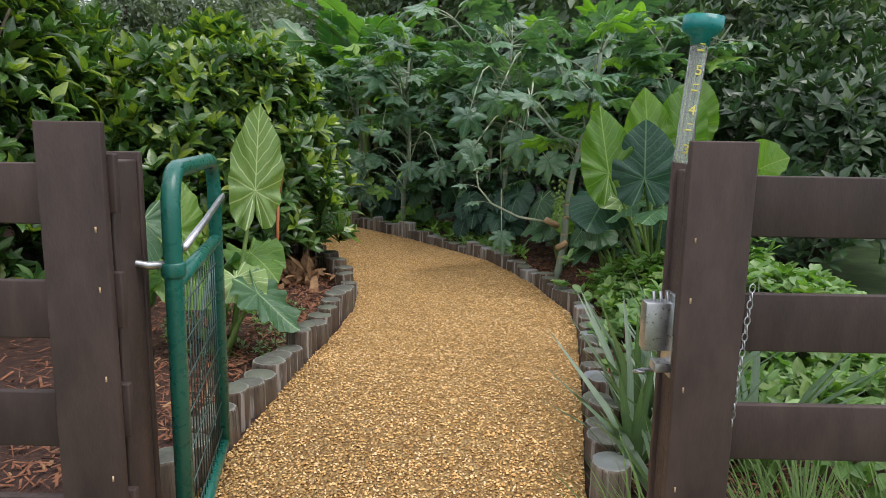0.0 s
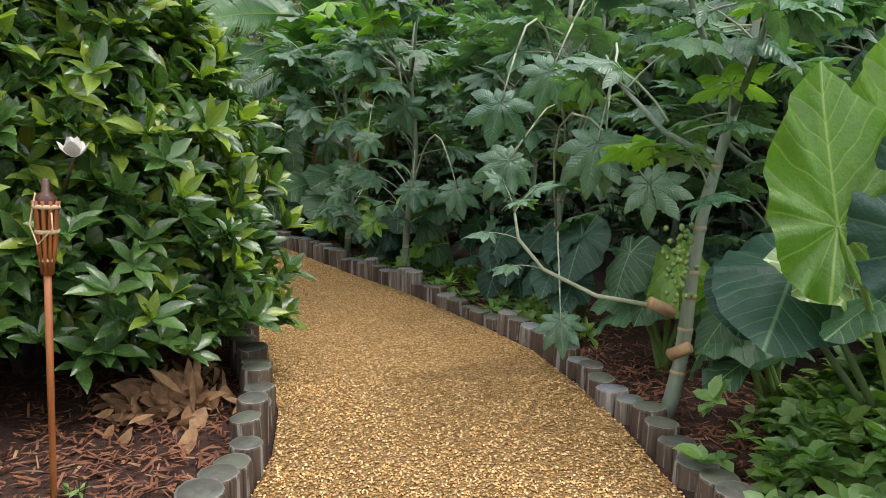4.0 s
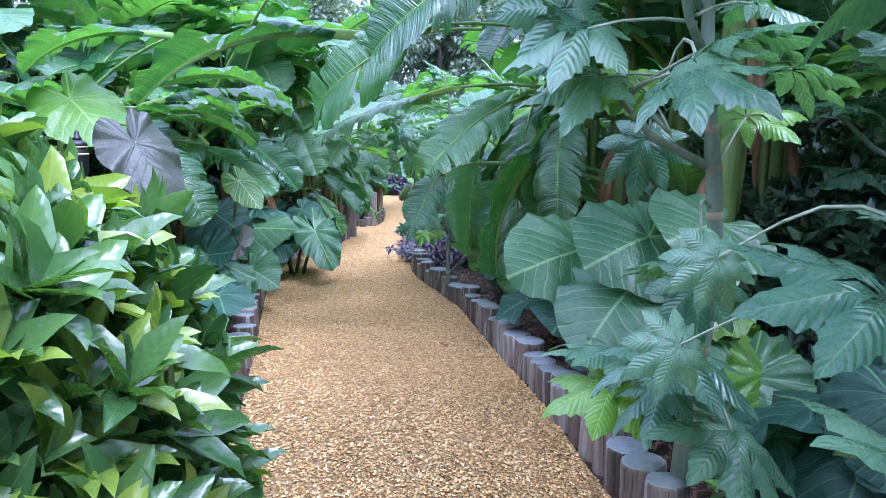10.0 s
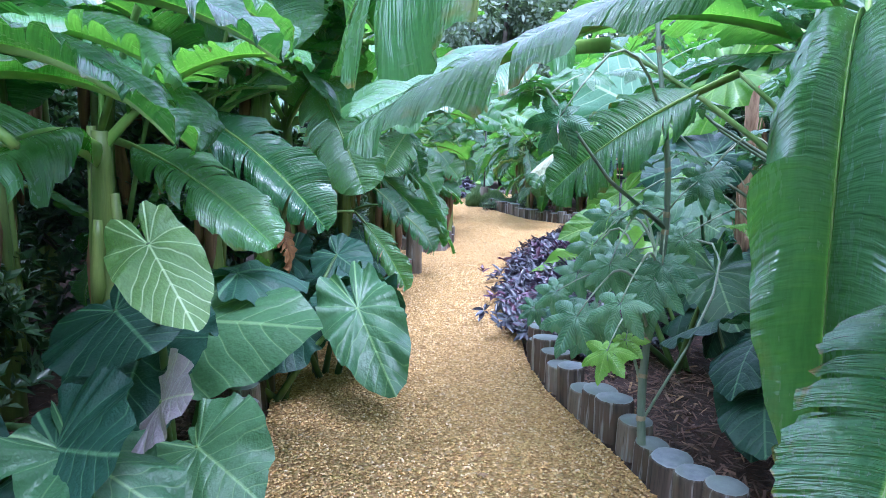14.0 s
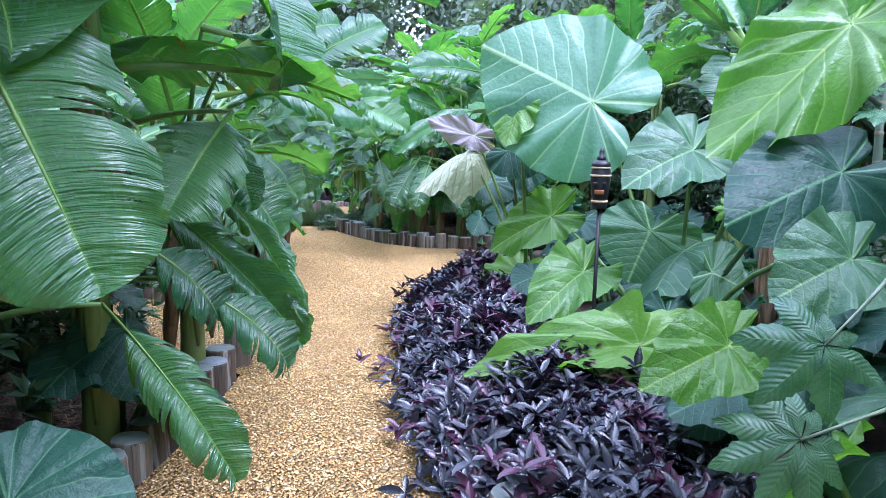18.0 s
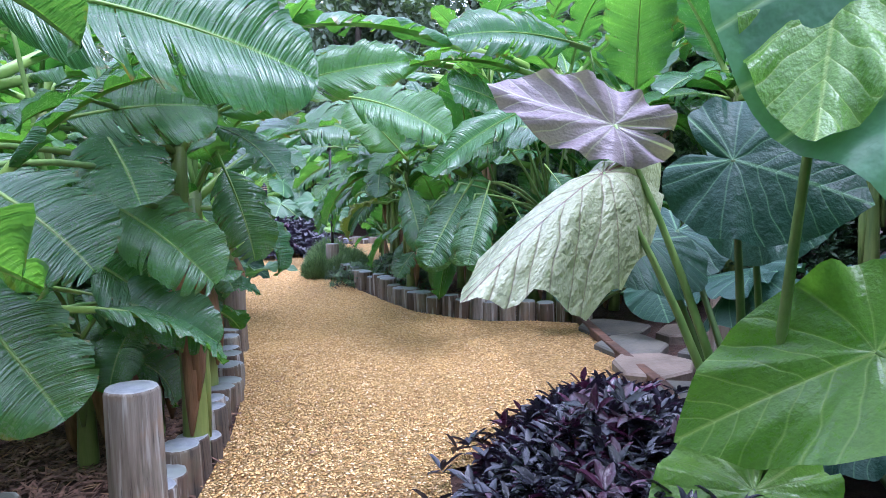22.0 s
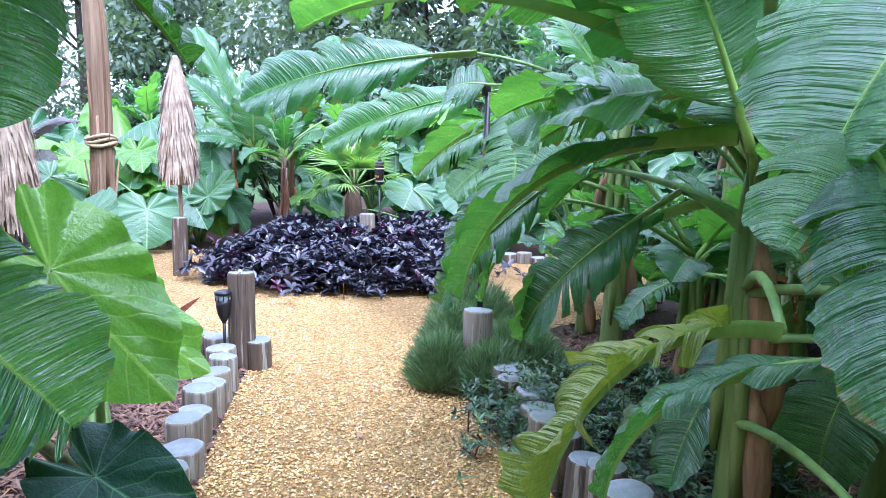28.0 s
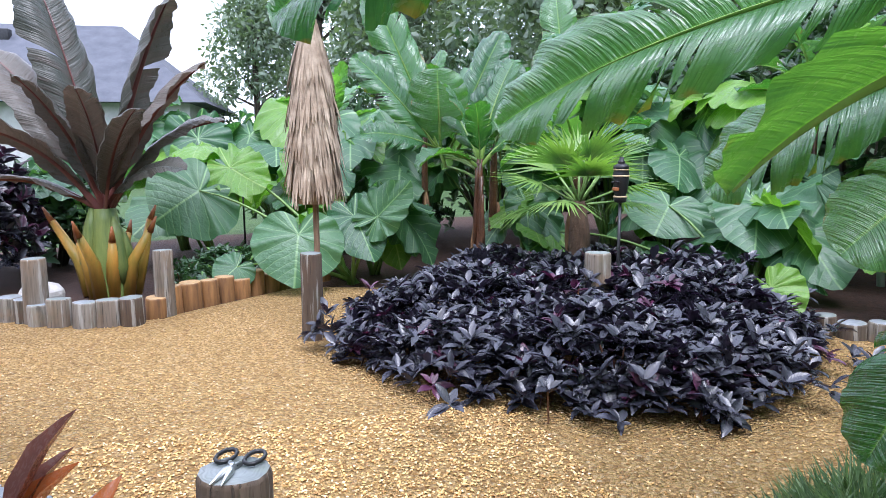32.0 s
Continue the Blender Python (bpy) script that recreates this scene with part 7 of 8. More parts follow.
elephant_ear(-5.55, 12.45, 1, 0.7, 0.4, 77, heroes=((-5.45, 11.80, 0.57, -4.80, 12.09, 0.54, 0.58, "green", 0, (-3.84, 11.06, 1.28)), (-5.16, 12.68, 0.50, -4.79, 12.52, 0.13, 0.34, "green", 1, (-3.00, 10.00, 1.30)), (-5.73, 13.16, 0.65, -5.50, 13.19, 0.50, 0.3, "dark", 0, (-3.84, 11.06, 1.28))), label="large blue-green elephant ears reaching over the gravel")
elephant_ear(-3.9, 14.2, 3, 0.7, 0.4, 61, heroes=((-4.41, 14.02, 0.86, -4.62, 13.89, 0.76, 0.2, "lime", 3, (-3.84, 11.06, 1.28)), (-4.45, 13.59, 0.47, -4.51, 13.43, 0.39, 0.22, "dark", 0, (-3.84, 11.06, 1.28))), label="lime elephant ear leaves above purple foliage")
elephant_ear(-4.4, 16.9, 3, 1.0, 0.6, 8, heroes=(
    (-5.02, 16.87, 1.67, -5.80, 16.92, 2.02, 0.95, "blue", 0, (-4.80, 13.04, 1.20)), (-4.60, 16.63, 0.86, -4.71, 16.60, 0.52, 0.56, "green", 0, (-4.80, 13.04, 1.38)),
    (-4.96, 16.24, 0.64, -5.23, 15.90, 0.36, 0.36, "lime", 3, (-4.80, 13.04, 1.38)), (-4.62, 15.52, 0.42, -5.43, 15.21, 0.25, 0.34, "lime", 3, (-4.80, 13.04, 1.9)), (-5.31, 17.29, 0.86, -5.78, 17.32, 0.55, 0.38, "lime", 3, (-5.06, 13.86, 1.36)), (-3.98, 14.95, 1.28, -4.40, 14.70, 1.06, 0.42, "dark", 0, (-4.65, 12.43, 0.6)), (-4.01, 14.60, 1.02, -4.25, 14.50, 0.88, 0.30, "green", 3, (-4.65, 12.43, 0.8)), (-4.40, 16.33, 1.36, -4.77, 16.08, 1.13, 0.45, "green", 3, (-4.80, 13.04, 1.38)),
    (-3.95, 15.15, 1.82, -4.42, 15.02, 1.27, 0.42, "lime", 1, (-4.62, 12.28, 1.32)), (-4.27, 16.08, 0.71, -4.11, 16.12, 0.62, 0.36, "green", 0, (-4.80, 13.04, 1.38))), label="giant elephant ears with lime and green leaves")
elephant_ear(-5.5, 17.75, 1, 0.8, 0.5, 9, heroes=(
    (-5.99, 17.37, 1.31, -6.25, 16.85, 0.96, 0.275, "pale", 4, (-6.06, 16.19, 1.32)), (-5.97, 17.45, 1.45, -6.34, 17.35, 1.56, 0.2, "mauve", 1, (-6.06, 16.19, 1.32)), (-5.81, 18.02, 1.09, -5.89, 17.86, 0.92, 0.36, "dark", 0, (-6.06, 16.19, 1.32)), (-5.50, 16.82, 1.66, -5.54, 16.71, 1.34, 0.26, "lime", 1, (-5.71, 15.40, 1.32)), (-5.65, 17.27, 1.34, -5.34, 17.26, 1.21, 0.34, "dark", 0, (-5.71, 15.40, 1.32)), 
    (-5.59, 17.59, 1.29, -5.29, 17.59, 1.27, 0.45, "dark", 0, (-5.54, 15.02, 1.36)), (-5.89, 17.77, 1.08, -6.01, 17.60, 0.96, 0.4, "dark", 0, (-5.54, 15.02, 1.36)), (-5.36, 17.0, 0.45, -5.52, 16.9, 0.36, 0.3, "dark", 0, (-5.54, 15.02, 1.36))), label="elephant ears with a pale crinkled leaf back")
elephant_ear(-5.2, 19.0, 5, 0.8, 0.45, 10, "dark", facing=200)
elephant_ear(-6.75, 21.45, 2, 0.5, 0.4, 11, "green", heroes=((-6.71, 21.25, 0.29, -6.67, 21.14, 0.10, 0.4, "dark", 0, (-6.70, 17.12, 1.26)), (-6.31, 21.24, 0.50, -6.35, 21.08, 0.26, 0.5, "green", 0, (-6.70, 17.12, 1.26)), (-6.68, 20.64, 0.48, -6.73, 20.48, 0.25, 0.3, "dark", 0, (-6.49, 16.82, 1.28)), (-6.39, 20.68, 0.60, -6.42, 20.53, 0.37, 0.4, "dark", 0, (-6.49, 16.82, 1.28)), (-6.05, 20.49, 0.45, -5.94, 20.40, 0.19, 0.4, "dark", 0, (-6.49, 16.82, 1.28)), (-6.23, 21.34, 0.81, -6.16, 21.23, 0.56, 0.36, "dark", 0, (-6.49, 16.82, 1.28))))
for i, (x, y, h, s) in enumerate(((-15.9, 25.0, 0.9, 0.55), (-16.8, 24.7, 1.2, 0.6), (-17.6, 23.9, 1.3, 0.6), (-17.3, 25.4, 1.6, 0.65), (-15.0, 26.3, 0.8, 0.5), (-13.2, 27.3, 0.9, 0.6), (-12.0, 27.4, 0.9, 0.55), (-10.9, 27.3, 0.8, 0.5),
                                  (-18.4, 22.7, 1.3, 0.6), (-14.2, 27.5, 1.2, 0.6), (-9.9, 27.2, 0.8, 0.5), (-15.4, 26.9, 1.5, 0.6))):
    elephant_ear(x, y, 7, h, s, 50 + i, "green", facing=-60 - i * 3)
for i, (x, y) in enumerate(((-10.5, 20.8), (-11.7, 20.3), (-12.4, 20.2))):
    elephant_ear(x, y, 4 * (i > 0), 0.6, 0.4, 70 + i, "green", heroes=(((-10.23, 20.72, 0.85, -10.05, 20.95, 0.56, 0.26, "lime", 1, (-8.70, 20.26, 1.31)), (-10.20, 20.58, 0.70, -9.99, 20.76, 0.64, 0.24, "lime", 0, (-8.70, 20.26, 1.31)), (-9.47, 19.93, 0.97, -9.47, 19.86, 0.88, 0.3, "green", 0, (-7.84, 19.05, 1.32)), (-9.54, 20.09, 0.80, -9.45, 20.13, 0.74, 0.24, "dark", 0, (-7.84, 19.05, 1.32)), (-9.42, 19.86, 0.62, -9.24, 19.92, 0.55, 0.17, "green", 3), (-9.45, 20.33, 0.45, -9.02, 20.32, 0.47, 0.22, "green", 3), (-9.79, 20.39, 1.03, -9.62, 20.56, 0.71, 0.3, "lime", 1, (-8.04, 19.41, 1.33)), (-9.79, 20.21, 0.74, -9.65, 20.29, 0.68, 0.3, "dark", 0, (-8.04, 19.41, 1.33)), (-9.75, 20.44, 0.53, -9.51, 20.57, 0.35, 0.22, "dark", 3, (-8.04, 19.41, 1.33)), (-11.18, 21.15, 0.95, -11.08, 21.23, 0.90, 0.36, "green", 3, (-9.22, 20.72, 1.25)), (-11.24, 21.20, 0.80, -11.16, 21.22, 0.50, 0.4, "green", 1, (-9.22, 20.72, 1.25))) if i == 0 else ()))

elephant_ear(-15.6, 24.6, 2, 0.8, 0.5, 90, heroes=(
    (-15.44, 24.01, 0.51, -15.31, 23.90, 0.05, 0.66, "green", 0, (-9.88, 21.45, 1.22)), (-16.65, 23.53, 0.85, -16.67, 23.10, 0.54, 0.8, "green", 0, (-9.88, 21.45, 1.22)), (-16.80, 23.88, 1.06, -16.33, 24.10, 0.81, 0.5, "lime", 1, (-9.88, 21.45, 1.22)), (-15.64, 23.53, 0.25, -15.63, 23.34, 0.09, 0.3, "green", 0, (-9.88, 21.45, 1.22)),
    (-15.21, 24.66, 0.64, -15.05, 24.94, 0.95, 0.36, "green", 1, (-9.88, 21.45, 1.22))), label="huge pale green elephant ears behind the new logs")
elephant_ear(-13.0, 26.9, 2, 0.8, 0.5, 91, heroes=(
    (-14.65, 26.32, 0.44, -14.66, 25.93, 0.24, 0.5, "green", 0, (-9.88, 21.45, 1.22)), (-13.78, 26.85, 0.72, -13.76, 26.63, 0.44, 0.66, "green", 0, (-9.88, 21.45, 1.22)), (-13.42, 27.32, 0.80, -13.29, 27.27, 0.60, 0.5, "green", 3, (-9.88, 21.45, 1.22)), (-13.04, 27.43, 0.58, -13.03, 27.23, 0.36, 0.45, "dark", 0, (-9.88, 21.45, 1.22)),
    (-12.33, 25.98, 0.32, -12.14, 26.00, 0.13, 0.34, "lime", 1, (-9.88, 21.45, 1.22)), (-13.87, 26.61, 0.24, -13.66, 26.69, 0.12, 0.4, "green", 0, (-9.88, 21.45, 1.22)), (-12.92, 27.67, 0.94, -12.76, 27.74, 1.05, 0.45, "green", 3, (-9.88, 21.45, 1.22))), label="large elephant ears behind the black foliage bed")
for i, (x, y, h) in enumerate(((-17.3, 26.3, 1.9), (-16.2, 26.9, 2.0), (-18.3, 25.0, 1.8), (-18.8, 23.9, 1.7), (-15.1, 27.6, 1.9), (-14.0, 28.3, 1.9), (-12.2, 28.6, 1.8), (-10.8, 28.2, 1.6))):
    elephant_ear(x, y, 9, h, 0.75, 95 + i, "green", facing=-60 - i * 3, spreadout=0.8)

for i, (x, y) in enumerate(((-4.15, 15.75), (-3.9, 16.2), (-4.5, 16.2), (-4.4, 17.4), (-4.9, 18.3))):
    elephant_ear(x, y, 7, 0.5, 0.36, 160 + i, "dark", facing=200, spreadout=0.4)

for i, (x, y) in enumerate(((1.25, 6.9), (0.85, 7.9), (0.35, 8.6), (-0.15, 9.5), (-0.75, 10.1), (0.75, 9.2), (-1.15, 10.75), (1.7, 7.7), (-0.3, 10.6), (1.6, 6.2))):
    elephant_ear(x, y, 6, 0.75, 0.36, 120 + i, "dark" if i % 3 else "green", facing=215, spreadout=0.4)
for i, (x, y) in enumerate(((-3.6, 16.6), (-3.2, 17.6), (-3.0, 18.6), (-4.3, 19.6), (-4.8, 20.1), (-4.1, 20.5), (-3.7, 19.6), (-3.3, 15.6), (-3.2, 14.8))):
    elephant_ear(x, y, 7, 0.7, 0.42, 260 + i, "dark", facing=215, spreadout=0.45)
for i, (x, y) in enumerate(((-2.7, 12.75), (-3.4, 13.3), (-2.3, 12.2), (-5.6, 12.9), (-6.2, 13.4), (-6.8, 14.6), (-3.6, 14.4), (-4.1, 15.0), (-3.9, 17.9), (-4.6, 18.6))):
    elephant_ear(x, y, 4, 0.6, 0.36, 140 + i, "dark", facing=215 if x > -5 else -10, spreadout=0.35)

# ---- bananas ----
banana(-1.75, 12.15, 1.75, ((-2.67, 11.47, 0.46, 0.36, 4), (-2.38, 11.45, 0.77, 0.34, 4)), 9, 1, rise=(25, 75))
banana(-2.45, 12.6, 1.95, ((-3.06, 12.10, 0.37, 0.34, 3),), 9, 2, rise=(30, 75))
banana(-3.15, 13.6, 1.8, ((-4.20, 13.12, 1.24, 0.4, 2), (-3.09, 11.92, 0.48, 0.34, 4)), 6, 3)
for i, (x, y, h, n) in enumerate(((-0.8, 12.9, 2.0, 9), (-1.7, 14.0, 2.1, 9), (-2.6, 15.0, 2.2, 8), (-0.2, 14.3, 2.2, 8))):
    banana(x, y, h, (), n, 10 + i)
# Tall crowns added above the view to shade both sides of the walk.
for i, (x, y, h, n) in enumerate(((-2.05, 11.95, 2.3, 12), (-1.35, 11.2, 2.5, 11), (-1.2, 12.2, 2.6, 12), (-6.35, 13.15, 2.3, 12), (-7.0, 12.5, 2.5, 12), (-6.75, 14.4, 2.2, 11))):
    banana(x, y, h, (), n, 300 + i, (1.2, 1.7), rise=(5, 60))
for i, (x, y, h, n) in enumerate(((-8.35, 17.55, 0.6, 8), (-8.95, 17.7, 0.8, 9), (-9.7, 17.9, 0.8, 8), (-8.9, 18.2, 1.1, 9), (-10.0, 18.4, 0.9, 8), (-9.3, 24.5, 0.7, 8), (-9.0, 23.9, 0.7, 8), (-9.9, 24.6, 0.6, 8), (-8.7, 23.5, 0.9, 8), (-10.0, 25.3, 0.7, 8), (-10.12, 24.15, 0.5, 8), (-10.05, 24.75, 0.6, 8))):
    banana(x, y, h, (), n, 320 + i, (0.6, 0.95), "low banana sucker with short hanging leaves", r=0.04, rise=(-10, 60), dead=2)
banana(-5.75, 11.75, 1.35, ((-4.63, 10.42, 0.70, 0.4, 3),), 3, 4, rise=(30, 75))
banana(-6.35, 12.75, 1.45, (), 5, 5, rise=(30, 75))
banana(-6.75, 13.75, 1.5, ((-5.74, 14.77, 1.51, 0.4, 1),), 5, 6, rise=(30, 75))
banana(-6.95, 15.25, 1.25, ((-6.00, 14.80, 0.52, 0.13, 3),), 5, 7, rise=(20, 75), reach=(0.7, 1.1))
banana(-8.35, 18.35, 1.25, (), 7, 8, rise=(0, 78), reach=(0.75, 1.15), r=0.055)
banana(-7.84, 17.69, 1.45, (), 4, 29, rise=(35, 78), reach=(0.7, 0.95), r=0.05)
banana(-9.15, 19.55, 1.45, ((-8.48, 19.62, 1.35, 0.4, 2),), 5, 10, rise=(20, 75))
for i, (x, y, h, n) in enumerate(((-7.2, 12.0, 2.2, 9), (-7.9, 14.2, 2.1, 8), (-8.4, 15.3, 1.6, 7), (-9.0, 16.9, 1.2, 5), (-9.3, 17.9, 1.9, 8), (-10.2, 18.9, 1.9, 8), (-11.2, 19.7, 1.7, 7), (-6.9, 10.6, 2.3, 8), (-8.6, 12.9, 2.5, 9), (-9.6, 14.6, 2.4, 8), (-11.4, 18.0, 2.0, 8), (-6.1, 9.2, 2.0, 8), (-6.9, 8.4, 2.3, 8), (-5.9, 10.7, 1.45, 8), (-6.4, 11.6, 1.8, 9), (-7.6, 13.2, 2.3, 9))):
    banana(x, y, h, (), n, 30 + i)
banana(-8.62, 21.8, 1.35, (), 3, 40, rise=(50, 80), r=0.045)
banana(-8.55, 22.42, 0.9, ((-8.80, 21.81, 0.21, 0.3, 2),), 3, 45, (0.5, 0.8), "young banana sucker with a yellowing drooping leaf", r=0.05, dead=2)
banana(-8.0, 22.0, 1.35, ((-7.93, 20.88, 0.17, 0.34, 4), (-7.63, 21.04, 0.38, 0.36, 4), (-7.93, 20.87, 1.25, 0.42, 2)), 4, 41, rise=(20, 75))
banana(-7.3, 21.9, 1.45, ((-6.97, 21.57, 0.29, 0.36, 4), (-7.42, 21.02, 1.36, 0.42, 2), (-6.98, 21.47, 1.55, 0.42, 3)), 4, 42, rise=(20, 75))
banana(-9.75, 23.75, 1.55, ((-11.08, 23.40, 1.10, 0.26, 2),), 2, 43, rise=(50, 80))
banana(-9.2, 24.4, 1.7, ((-9.81, 22.78, 0.94, 0.36, 3),), 5, 44, rise=(20, 75))
for i, (x, y, h, n) in enumerate(((-6.4, 22.4, 1.9, 11), (-7.2, 23.1, 2.3, 11), (-8.3, 23.6, 2.4, 11), (-5.5, 22.0, 2.0, 10), (-4.6, 21.0, 2.2, 9), (-8.6, 25.5, 2.4, 9), (-9.6, 26.2, 2.1, 8), (-6.2, 24.4, 2.7, 9), (-3.9, 18.4, 2.2, 9), (-2.7, 19.8, 2.5, 8), (-3.4, 22.4, 2.6, 8), (-5.0, 23.4, 2.9, 10), (-7.9, 24.6, 2.9, 10), (-6.9, 25.6, 3.0, 9))):
    banana(x, y, h, (), n, 60 + i)
for i, (x, y, h, n) in enumerate(((-8.25, 22.35, 0.8, 8), (-7.65, 21.95, 0.9, 8), (-7.1, 21.75, 0.8, 8), (-6.5, 21.75, 0.9, 8), (-5.9, 21.5, 0.9, 8), (-9.1, 23.1, 0.8, 7), (-7.0, 22.5, 1.2, 9), (-7.55, 13.7, 0.8, 7), (-7.2, 14.5, 0.7, 7), (-8.3, 17.9, 0.7, 7), (-8.75, 18.7, 0.7, 7), (-6.5, 12.3, 0.8, 7), (-2.2, 12.4, 0.8, 7), (-2.9, 13.2, 0.8, 7), (-1.6, 11.7, 0.8, 6))):
    banana(x, y, h, (), n, 200 + i, (0.55, 0.85), "low banana sucker with short hanging leaves", r=0.045, rise=(-15, 65), dead=3)

for i, (x, y, h, n) in enumerate(((-14.55, 25.3, 1.15, 7), (-14.0, 25.9, 1.1, 6), (-15.1, 25.9, 1.3, 6), (-16.3, 25.9, 1.5, 7), (-13.2, 28.2, 1.6, 7), (-17.9, 25.6, 1.6, 7), (-11.2, 28.7, 1.6, 7))):
    banana(x, y, h, (), n, 80 + i, (0.7, 1.05), "slender banana plant with dark stems and upright leaves", stem=M_TIKI, r=0.04, rise=(40, 82), dead=1, wide=(0.34, 0.46))
M_STUB = simple("yellow_orange_stub", (0.22, 0.20, 0.03), (0.55, 0.26, 0.04), 5, 0.45, 0, 0.2, stretch=(2, 2, 0.4))
red = banana(-16.3, 22.65, 0.75, ((-16.70, 22.32, 2.65, 0.56, 0), (-16.15, 23.24, 2.53, 0.50, 0), (-15.70, 23.38, 1.94, 0.46, 1), (-16.33, 21.65, 1.44, 0.42, 2), (-16.06, 23.63, 1.49, 0.34, 2), (-16.70, 21.71, 0.95, 0.34, 2), (-15.54, 22.80, 1.55, 0.36, 1), (-17.28, 21.89, 2.15, 0.54, 1), (-15.69, 23.18, 1.08, 0.30, 2), (-16.11, 22.06, 1.81, 0.34, 1), (-15.71, 22.42, 1.71, 0.3, 1)),
             0, 90, label="red-leaved banana with upright bronze leaves and orange stubs", set_of=BAN_RED, r=0.14, name="red_banana_plant", dead=0)
for i in range(8):
    w = i * 0.8
    rr = 0.17 + 0.05 * (i % 3)
    shape("leaf_stub", tube([(math.cos(w) * rr * 0.7, math.sin(w) * rr * 0.7, 0.0), (math.cos(w) * rr, math.sin(w) * rr, 0.3), (math.cos(w) * rr * (1.3 + 0.5 * (i % 2)), math.sin(w) * rr * (1.3 + 0.5 * (i % 2)), 0.5 + 0.07 * (i % 3))], [0.06, 0.05, 0.028], 8), M_STUB, red, "yellow-orange cut leaf stub")
    shape("stub_tip", tube([(math.cos(w) * rr * (1.3 + 0.5 * (i % 2)), math.sin(w) * rr * (1.3 + 0.5 * (i % 2)), 0.49 + 0.07 * (i % 3)), (math.cos(w) * rr * (1.5 + 0.6 * (i % 2)), math.sin(w) * rr * (1.5 + 0.6 * (i % 2)), 0.62 + 0.07 * (i % 3))], [0.03, 0.008], 8), M_BAMBOO, red, "orange dried stub tip")

# ---- single banana leaves reaching over the walk ----


WALKED = [(0.1, 0), (0.15, 4), (-0.4, 6.5), (-2.8, 9.9), (-4.6, 12.5), (-5.5, 15), (-6.7, 17.2), (-8.2, 19.8), (-10, 21.8), (-12.8, 22.8)]


def side_of(x, y):
    """True to one side of the line walked."""
    best = min(zip(WALKED[:-1], WALKED[1:]), key=lambda s: math.hypot((s[0][0] + s[1][0]) / 2 - x, (s[0][1] + s[1][1]) / 2 - y))
    (ax, ay), (bx, by) = best
    return (bx - ax) * (y - ay) - (by - ay) * (x - ax) > 0


def hero(bx, by, bz, tx, ty, tz, width, kind=1, face=None, roll=0.0):
    """One leaf with its blade from b to t, on a stalk from the crown of the nearest banana."""
    here = side_of(bx, by)
    p, x, y, h = min(CLUMPS, key=lambda c: (c[1] - bx) ** 2 + (c[2] - by) ** 2 + 50 * (side_of(c[1], c[2]) != here))
    o = Vector((x, y, 0))
    b, t = Vector((bx, by, bz)) - o, Vector((tx, ty, tz)) - o
    b2 = b - (t - b) * 0.17
    me, tl = BAN_Y[0] if kind == "y" else BAN_D[0] if kind == "d" else BAN[kind]
    up = None
    if face:
        up = (Vector(face) - (b + t) / 2 - o).normalized() + Vector((0, 0, 0.7))
    if kind == "d":
        t = Vector((0.10, 0.05, 0)) + t - b
        b2 = Vector((0.03, 0.02, min(h, b.z)))
        t.z += b2.z
    part("dry_leaf" if kind == "d" else "leaf", me, p, m=between(tl, b2, t, width, roll, up))
    if kind == "d":
        return
    foot = Vector((0, 0, min(h, max(0.35, b2.z - 0.12))))
    mid = foot.lerp(b2, 0.5) + Vector((0, 0, 0.12 * (b2 - foot).length))
    if (b2 - foot).length > 0.08:
        pts = [foot * (1 - s) ** 2 + mid * 2 * s * (1 - s) + b2 * s * s for s in np.linspace(0, 1, 7)]
        shape("leaf_stalk", tube([tuple(v) for v in pts], np.linspace(0.016, 0.008, 7), 7), M_STALK, p)


hero(-6.14, 12.50, 1.42, -5.30, 12.62, 0.88, 0.36, 2, (-3.84, 11.06, 1.28))
hero(-6.04, 12.06, 1.26, -5.14, 12.13, 0.87, 0.34, 1, (-3.84, 11.06, 1.28))
hero(-6.10, 13.37, 1.71, -5.68, 13.36, 1.01, 0.46, 1, (-3.84, 11.06, 1.28))
hero(-5.95, 12.29, 1.65, -5.60, 12.71, 1.61, 0.3, 2)
hero(-6.01, 12.94, 1.60, -6.26, 12.55, 1.44, 0.3, 2)
hero(-6.81, 14.72, 1.10, -6.02, 14.81, 0.47, 0.2, 2, (-3.84, 11.06, 1.28))
hero(-6.19, 13.95, 0.74, -5.80, 13.98, 0.28, 0.2, 2, (-3.84, 11.06, 1.28))
hero(-4.07, 12.74, 1.69, -4.36, 11.70, 1.39, 0.46, 0, None, -8)
hero(-3.59, 12.79, 1.52, -4.16, 12.70, 1.12, 0.34, 1, (-3.84, 11.06, 1.28))
hero(-5.10, 10.63, 1.35, -4.33, 11.10, 1.30, 0.3, 3)
hero(-5.00, 10.85, 1.54, -4.23, 11.32, 1.50, 0.3, 2)
hero(-4.77, 10.63, 1.95, -5.32, 10.11, 1.71, 0.4, 2)
hero(-4.61, 10.83, 1.33, -4.83, 10.53, 1.51, 0.4, 2)
hero(-3.74, 11.33, 1.95, -4.64, 10.39, 1.52, 0.44, 2)
hero(-2.64, 11.55, 1.56, -2.92, 10.95, 1.14, 0.36, 5, (-2.30, 9.25, 1.31))
hero(-2.96, 11.22, 1.14, -3.02, 11.00, 0.84, 0.24, 1, (-2.30, 9.25, 1.31))
hero(-2.60, 11.74, 1.50, -2.60, 11.52, 0.98, 0.28, 1, (-2.30, 9.25, 1.31))
